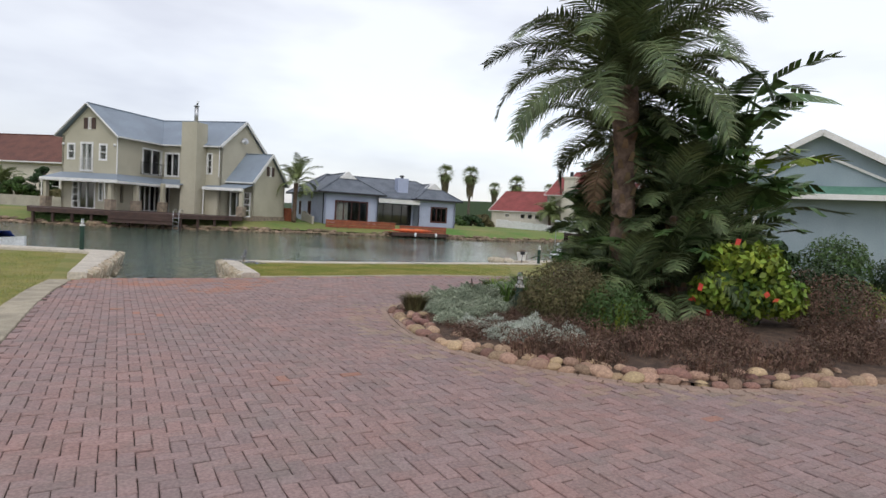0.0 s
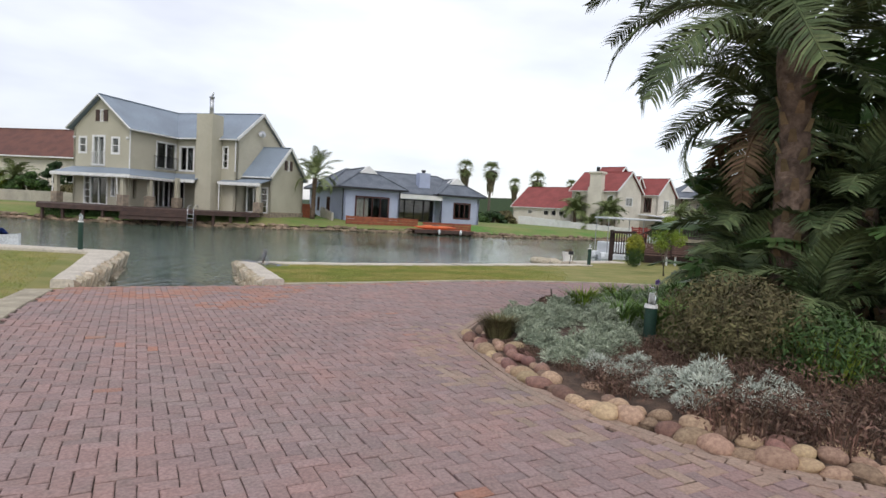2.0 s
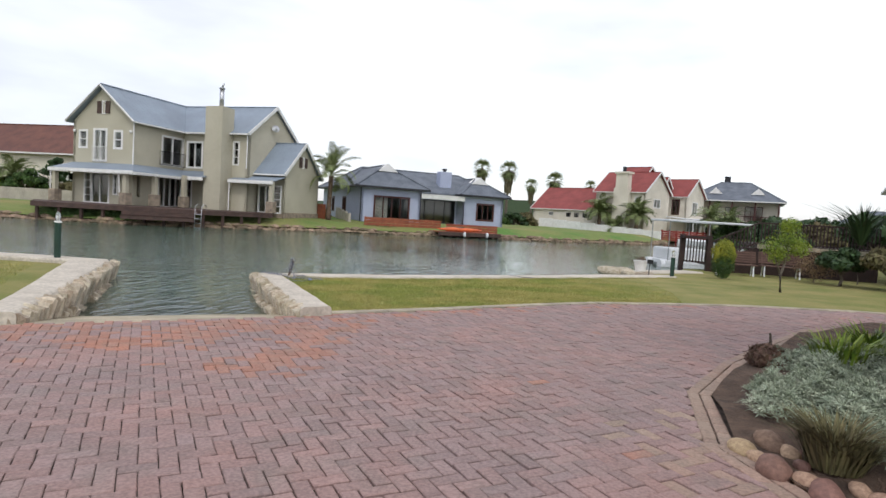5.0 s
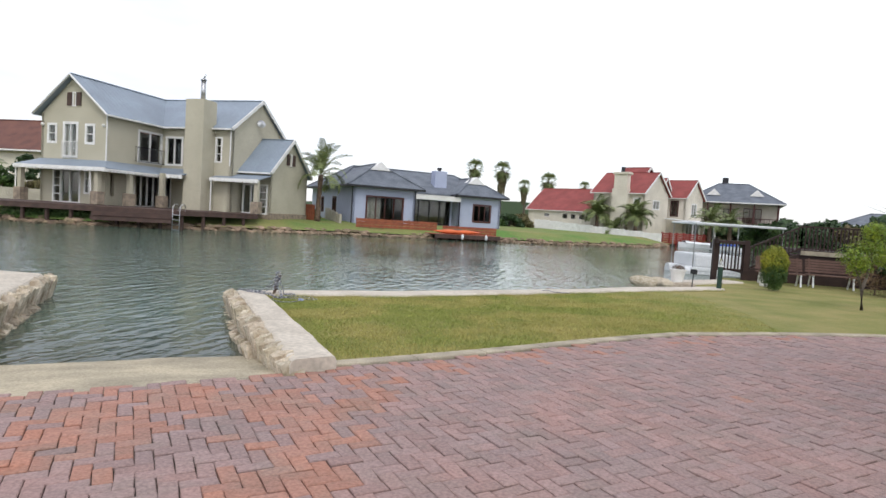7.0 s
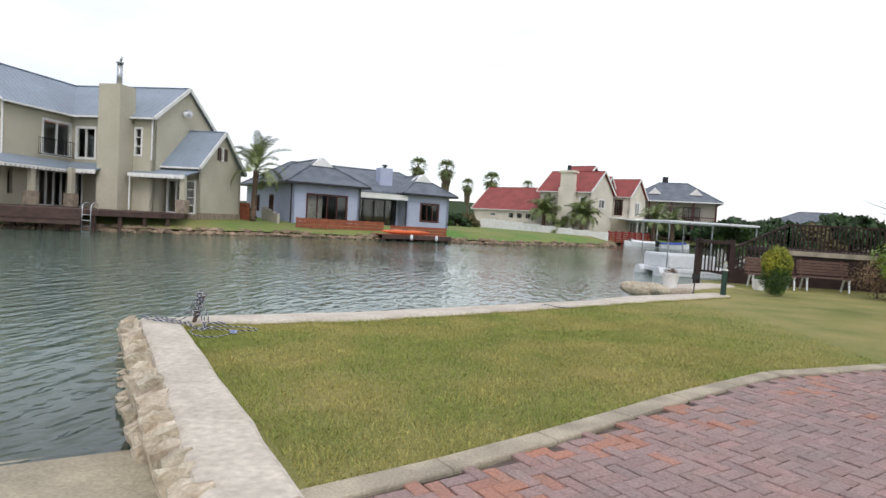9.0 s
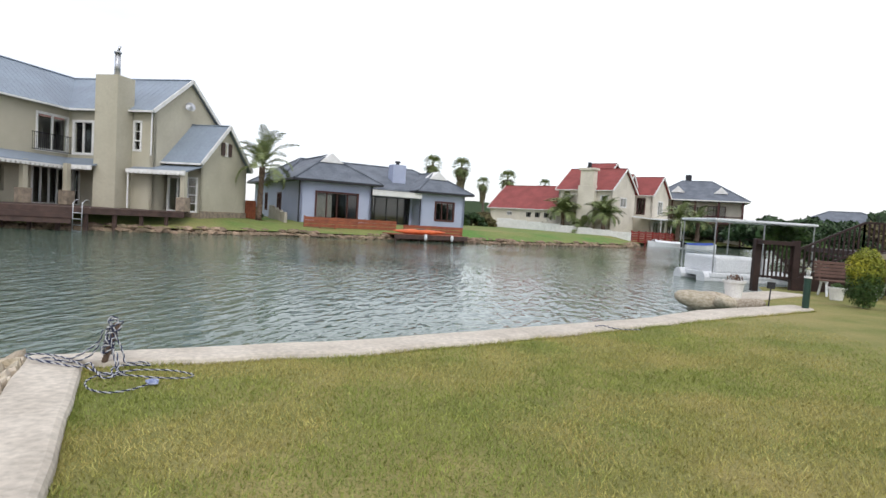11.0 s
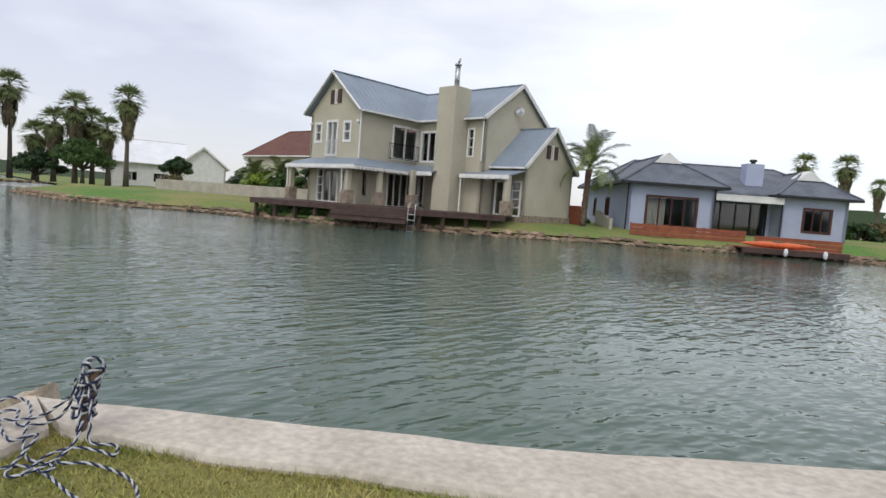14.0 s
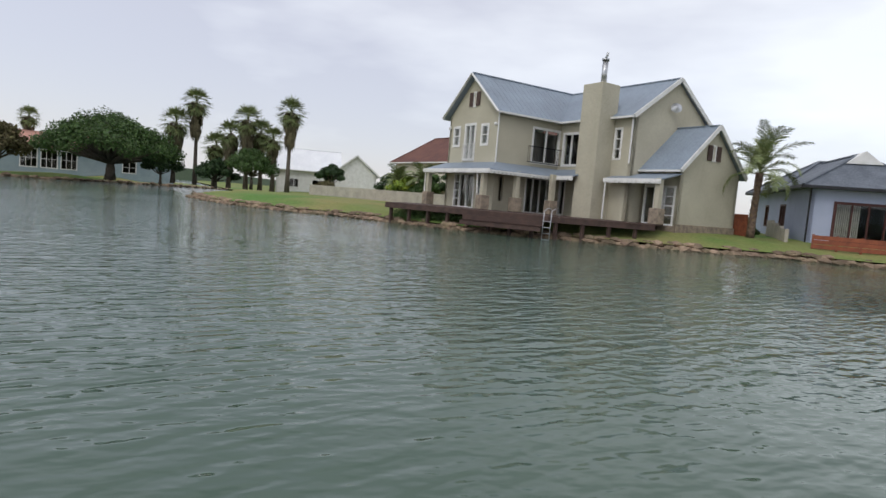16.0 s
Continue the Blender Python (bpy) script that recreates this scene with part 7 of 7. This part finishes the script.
for k in range(5):
    bm = bmesh.new()
    p = gb.lerp(gc, (k + 0.5) / 5)
    box(bm, p.x - 0.2, p.x + 0.2, p.y, p.y + 1.2, 0.05 + k * 0.2, 0.12 + k * 0.2)
    part("stair_tread", bm, M["brown_fence"], GD)

# pontoon boat with its canopy, and two boats across the water
PB = root("pontoon_boat", pose(6.3, 36.6, WATER, 0, 0, 8), "white pontoon boat with a flat white canopy moored by the gate", "boat")
bm = bmesh.new()
box(bm, 0, 4.6, -1.1, 1.1, 0.15, 0.35, None, 0.05)
for s in (-0.8, 0.8):
    rod(bm, (-0.2, s, 0.1), (4.6, s, 0.1), 0.28, None, 14)
part("hull", bm, M["hull"], PB)
bm = bmesh.new()
box(bm, 0.2, 2.4, -1.05, 1.05, 0.35, 0.95, None, 0.08)
part("side_panel", bm, M["hull"], PB)
bm = bmesh.new()
box(bm, 0.0, 4.3, -1.15, 1.15, 2.28, 2.38, None, 0.04)
part("canopy", bm, M["hull"], PB)
for px in (0.1, 2.1, 4.2):
    for s in (-1.05, 1.05):
        bm = bmesh.new()
        rod(bm, (px, s, 0.3), (px, s, 2.3), 0.025, None, 8)
        part("canopy_pole", bm, M["steel"], PB)


def motor_boat(m0, label, cover):
    t = root("motor_boat", m0, label, "boat")
    secs = [(-2.0, 0.75, 0.45), (-1.0, 0.85, 0.45), (0.4, 0.85, 0.5), (1.5, 0.55, 0.58), (2.2, 0.06, 0.66)]
    vs, fs = [], []
    for x, w_, h_ in secs:
        vs += [(x, 0, -0.25), (x, -w_ * 0.8, 0.0), (x, -w_, h_), (x, w_, h_), (x, w_ * 0.8, 0.0)]
    for i in range(len(secs) - 1):
        for k in range(5):
            fs.append((i * 5 + k, i * 5 + (k + 1) % 5, (i + 1) * 5 + (k + 1) % 5, (i + 1) * 5 + k))
    fs += [(0, 1, 2, 3, 4), (24, 23, 22, 21, 20)]
    raw("hull", vs, fs, M["hull"], t)
    vs, fs = [], []
    for x, w_, h_ in secs[:4]:
        vs += [(x, -w_ * 1.02, h_ + 0.0), (x, -w_ * 0.5, h_ + 0.22), (x, w_ * 0.5, h_ + 0.22), (x, w_ * 1.02, h_)]
    for i in range(3):
        for k in range(3):
            fs.append((i * 4 + k, (i + 1) * 4 + k, (i + 1) * 4 + k + 1, i * 4 + k + 1))
    raw("cover", vs, fs, M[cover], t)
    bm = bmesh.new()
    box(bm, -2.35, -2.0, -0.18, 0.18, 0.1, 0.85, None, 0.05)
    part("outboard_motor", bm, M["charcoal"], t)
    return t


motor_boat(pose(-16.9, 19.25, WATER, 0, 0, 7), "small white motor boat with a blue cover beside the canal wall", "blue_cover")
motor_boat(pose(23.5, 83.5, WATER, 0, 0, 190), "small white open boat by the red terrace", "hull")
motor_boat(pose(27, 82.0, WATER, 0, 0, 10), "white motor boat with a bright blue canvas cover", "blue_cover")

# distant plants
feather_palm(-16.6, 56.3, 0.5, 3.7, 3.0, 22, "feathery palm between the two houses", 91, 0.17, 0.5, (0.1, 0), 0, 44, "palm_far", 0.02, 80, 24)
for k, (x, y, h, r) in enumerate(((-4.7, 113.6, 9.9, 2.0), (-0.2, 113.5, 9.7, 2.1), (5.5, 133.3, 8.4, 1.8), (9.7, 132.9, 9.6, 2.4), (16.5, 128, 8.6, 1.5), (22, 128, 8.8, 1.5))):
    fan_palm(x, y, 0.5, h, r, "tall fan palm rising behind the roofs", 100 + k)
for k, (x, y, h, r) in enumerate(((-89.5, 51.5, 11.6, 2.4), (-90.9, 49.0, 8.6, 2.6), (-81.2, 55.2, 9.4, 2.4), (-83.0, 53.6, 7.4, 2.3), (-82.4, 57.9, 8.0, 2.4), (-87.0, 53.2, 5.8, 2.3), (-74.3, 57.7, 10.5, 2.3), (-77.0, 57.0, 7.0, 2.0), (-112, 45, 8.2, 2.0), (-118, 36, 8.6, 2.0), (-79, 90, 9.4, 1.6), (-74, 95, 9.0, 1.6))):
    fan_palm(x, y, 0.3, h, r, "tall fan palm with a skirt of dead leaves", 130 + k, True, "fan palms across the water")
broad_tree(-93.4, 41.7, 0.3, 2.4, (11.0, 10.0, 5.6), "wide flat-crowned dark tree on the distant bank", 7, "green", 26000, (0.36, 0.2), 60, "tree", 0.55)
broad_tree(-99.4, 30.0, 0.2, 1.6, (4.4, 4, 4.6), "rounded olive-green tree on the distant bank", 9, "olive", 5000, (0.5, 0.3), 16)
broad_tree(-78.2, 54.6, 0.6, 1.6, (3.6, 3.4, 3.2), "spreading dark green tree beside the fan palms", 10, "green", 7000, (0.3, 0.18), 20)
broad_tree(-84.5, 52.5, 0.3, 0.8, (3.0, 3.0, 2.8), "dense dark green bush under the fan palms", 12, "dark_green", 4000, (0.4, 0.25), 12)
broad_tree(-90.5, 47.2, 0.3, 1.2, (3.0, 2.8, 4.0), "dark bushy tree at the water's edge", 13, "dark_green", 4500, (0.4, 0.25), 14)
broad_tree(-68.1, 60.4, 0.8, 1.2, (2.0, 2.0, 2.4), "dark round tree before the white houses", 14, "dark_green", 3000, (0.35, 0.2), 10)
for k, (x, y, r, h, mat) in enumerate(((-52.5, 58.5, 2.4, 4.2, "dark_green"), (-49.0, 56.8, 1.9, 3.0, "lime"), (-45.5, 57.0, 2.0, 3.4, "green"), (-43.5, 58.0, 1.5, 5.5, "dark_green"), (-39.5, 54.5, 1.3, 2.2, "olive"), (-64, 57, 1.4, 1.7, "olive"))):
    broad_tree(x, y, 0.5, 0.5, (r, r, h * 0.6), "garden shrub behind the boundary wall", 150 + k, mat, 2600, (0.32, 0.16), 10, "shrub")
for k, (x, y, h, L, n_) in enumerate(((12.4, 89.3, 2.7, 2.9, 40), (16.6, 85.6, 2.5, 2.7, 40), (14.4, 87.6, 0.7, 2.0, 16), (27, 88.5, 2.6, 2.8, 24), (30, 89.5, 2.4, 2.6, 20), (-47.2, 57.5, 2.0, 2.4, 22), (-50.8, 57.2, 1.8, 2.4, 20))):
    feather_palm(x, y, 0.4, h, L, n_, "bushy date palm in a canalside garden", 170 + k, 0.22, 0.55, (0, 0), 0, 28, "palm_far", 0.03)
for k, (x, y, r) in enumerate(((-2.0, 86, 2.0), (0.5, 88, 2.2), (2.2, 91, 2.0), (-19.0, 61, 1.2), (9.6, 26.6, 0.9), (10.6, 25.6, 1.0), (11.6, 24.6, 1.1), (12.6, 23.4, 1.2), (11.0, 22.0, 0.9), (10.5, 37.5, 1.6), (13.0, 38.5, 1.8), (15.5, 40, 1.8))):
    broad_tree(x, y, 0.0, 0.35, (r, r, r * 0.95), "dense leafy green garden shrub", 200 + k, ("green", "dark_green", "olive")[k % 3], 3000, (0.2 if y < 40 else 0.4, 0.1 if y < 40 else 0.2), 9, "shrub")
v1, f1 = leaf_cloud(rg, 1500, (0.8, 0.7, 0.6), (0.08, 0.03), (0, 0, 0.6), 0.3)
bush("shrub", 9.3, 27.6, slope(9.3, 27.6), [("foliage", (v1, f1), M["dry_frond"])], "loose pinkish-brown flowering shrub by the deck")
bush("agave_palm", 11.0, 28.0, slope(11, 28), [("foliage", strands(rg, 130, 0.1, 1.5, 0.06, 0.9, (0, 0, 1.4)), M["dark_green"])], "spiky cordyline with stiff dark leaves", "plant")
for k, (x, y, r, h) in enumerate(((34, 100, 3, 3.5), (40, 97, 3, 3), (47, 98, 4, 4), (53, 97, 4, 4), (60, 96, 4.5, 4), (67, 94, 5, 4.5), (22, 60, 3, 2.4), (28, 64, 3.5, 2.6), (34, 68, 3.5, 2.8), (25, 50, 3, 3), (30, 48, 3.5, 3))):
    broad_tree(x, y, 0.2, 0.7, (r, r, h * 0.7), "dark garden trees along the canal", 230 + k, "dark_green", 3000, (0.6, 0.35), 12)
# boundary wall on the far lawn, stream bank weeds under the deck
BWL = root("boundary_wall", pose(-57.4, 51.1, 0, 0, 0, 3), "long grey-brown plastered boundary wall on the far lawn", "wall")
for q in range(9):
    bm = bmesh.new()
    box(bm, q * 2.4, q * 2.4 + 2.4, -0.1, 0.1, -0.1, 1.55, None, 0.02)
    part("panel", bm, M["garden_wall"], BWL)
for k in range(10):
    x, y = -30.8 + k * 0.55, 41.3 + k * 0.2
    bush("reeds", x, y, -0.3, [("foliage", leaf_cloud(rg, 500, (0.7, 0.5, 0.45), (0.16, 0.05), (0, 0, 0.35), 0.2), M["green"])], "green weeds on the bank under the deck", "plant", "bank weeds")
# distant ridge
hill = bmesh.new()
hp = []
for k in range(49):
    a = math.radians(-75 + k * 150 / 48)
    h = 6 + 6 * noise.noise(Vector((k * 0.35, 0, 3))) + (9 if 22 < k < 32 else 0)
    hp.append([hill.verts.new((math.sin(a) * 420, 15 + math.cos(a) * 420, -2)), hill.verts.new((math.sin(a) * 440, 15 + math.cos(a) * 440, max(2, h))), hill.verts.new((math.sin(a) * 520, 15 + math.cos(a) * 520, -2))])
for a, b in zip(hp, hp[1:]):
    hill.faces.new((a[0], b[0], b[1], a[1]))
    hill.faces.new((a[1], b[1], b[2], a[2]))
tagged(mesh_object("backdrop", hill, M["dark_green"]), "low dark wooded ridge on the horizon", "hill", kind="structure")
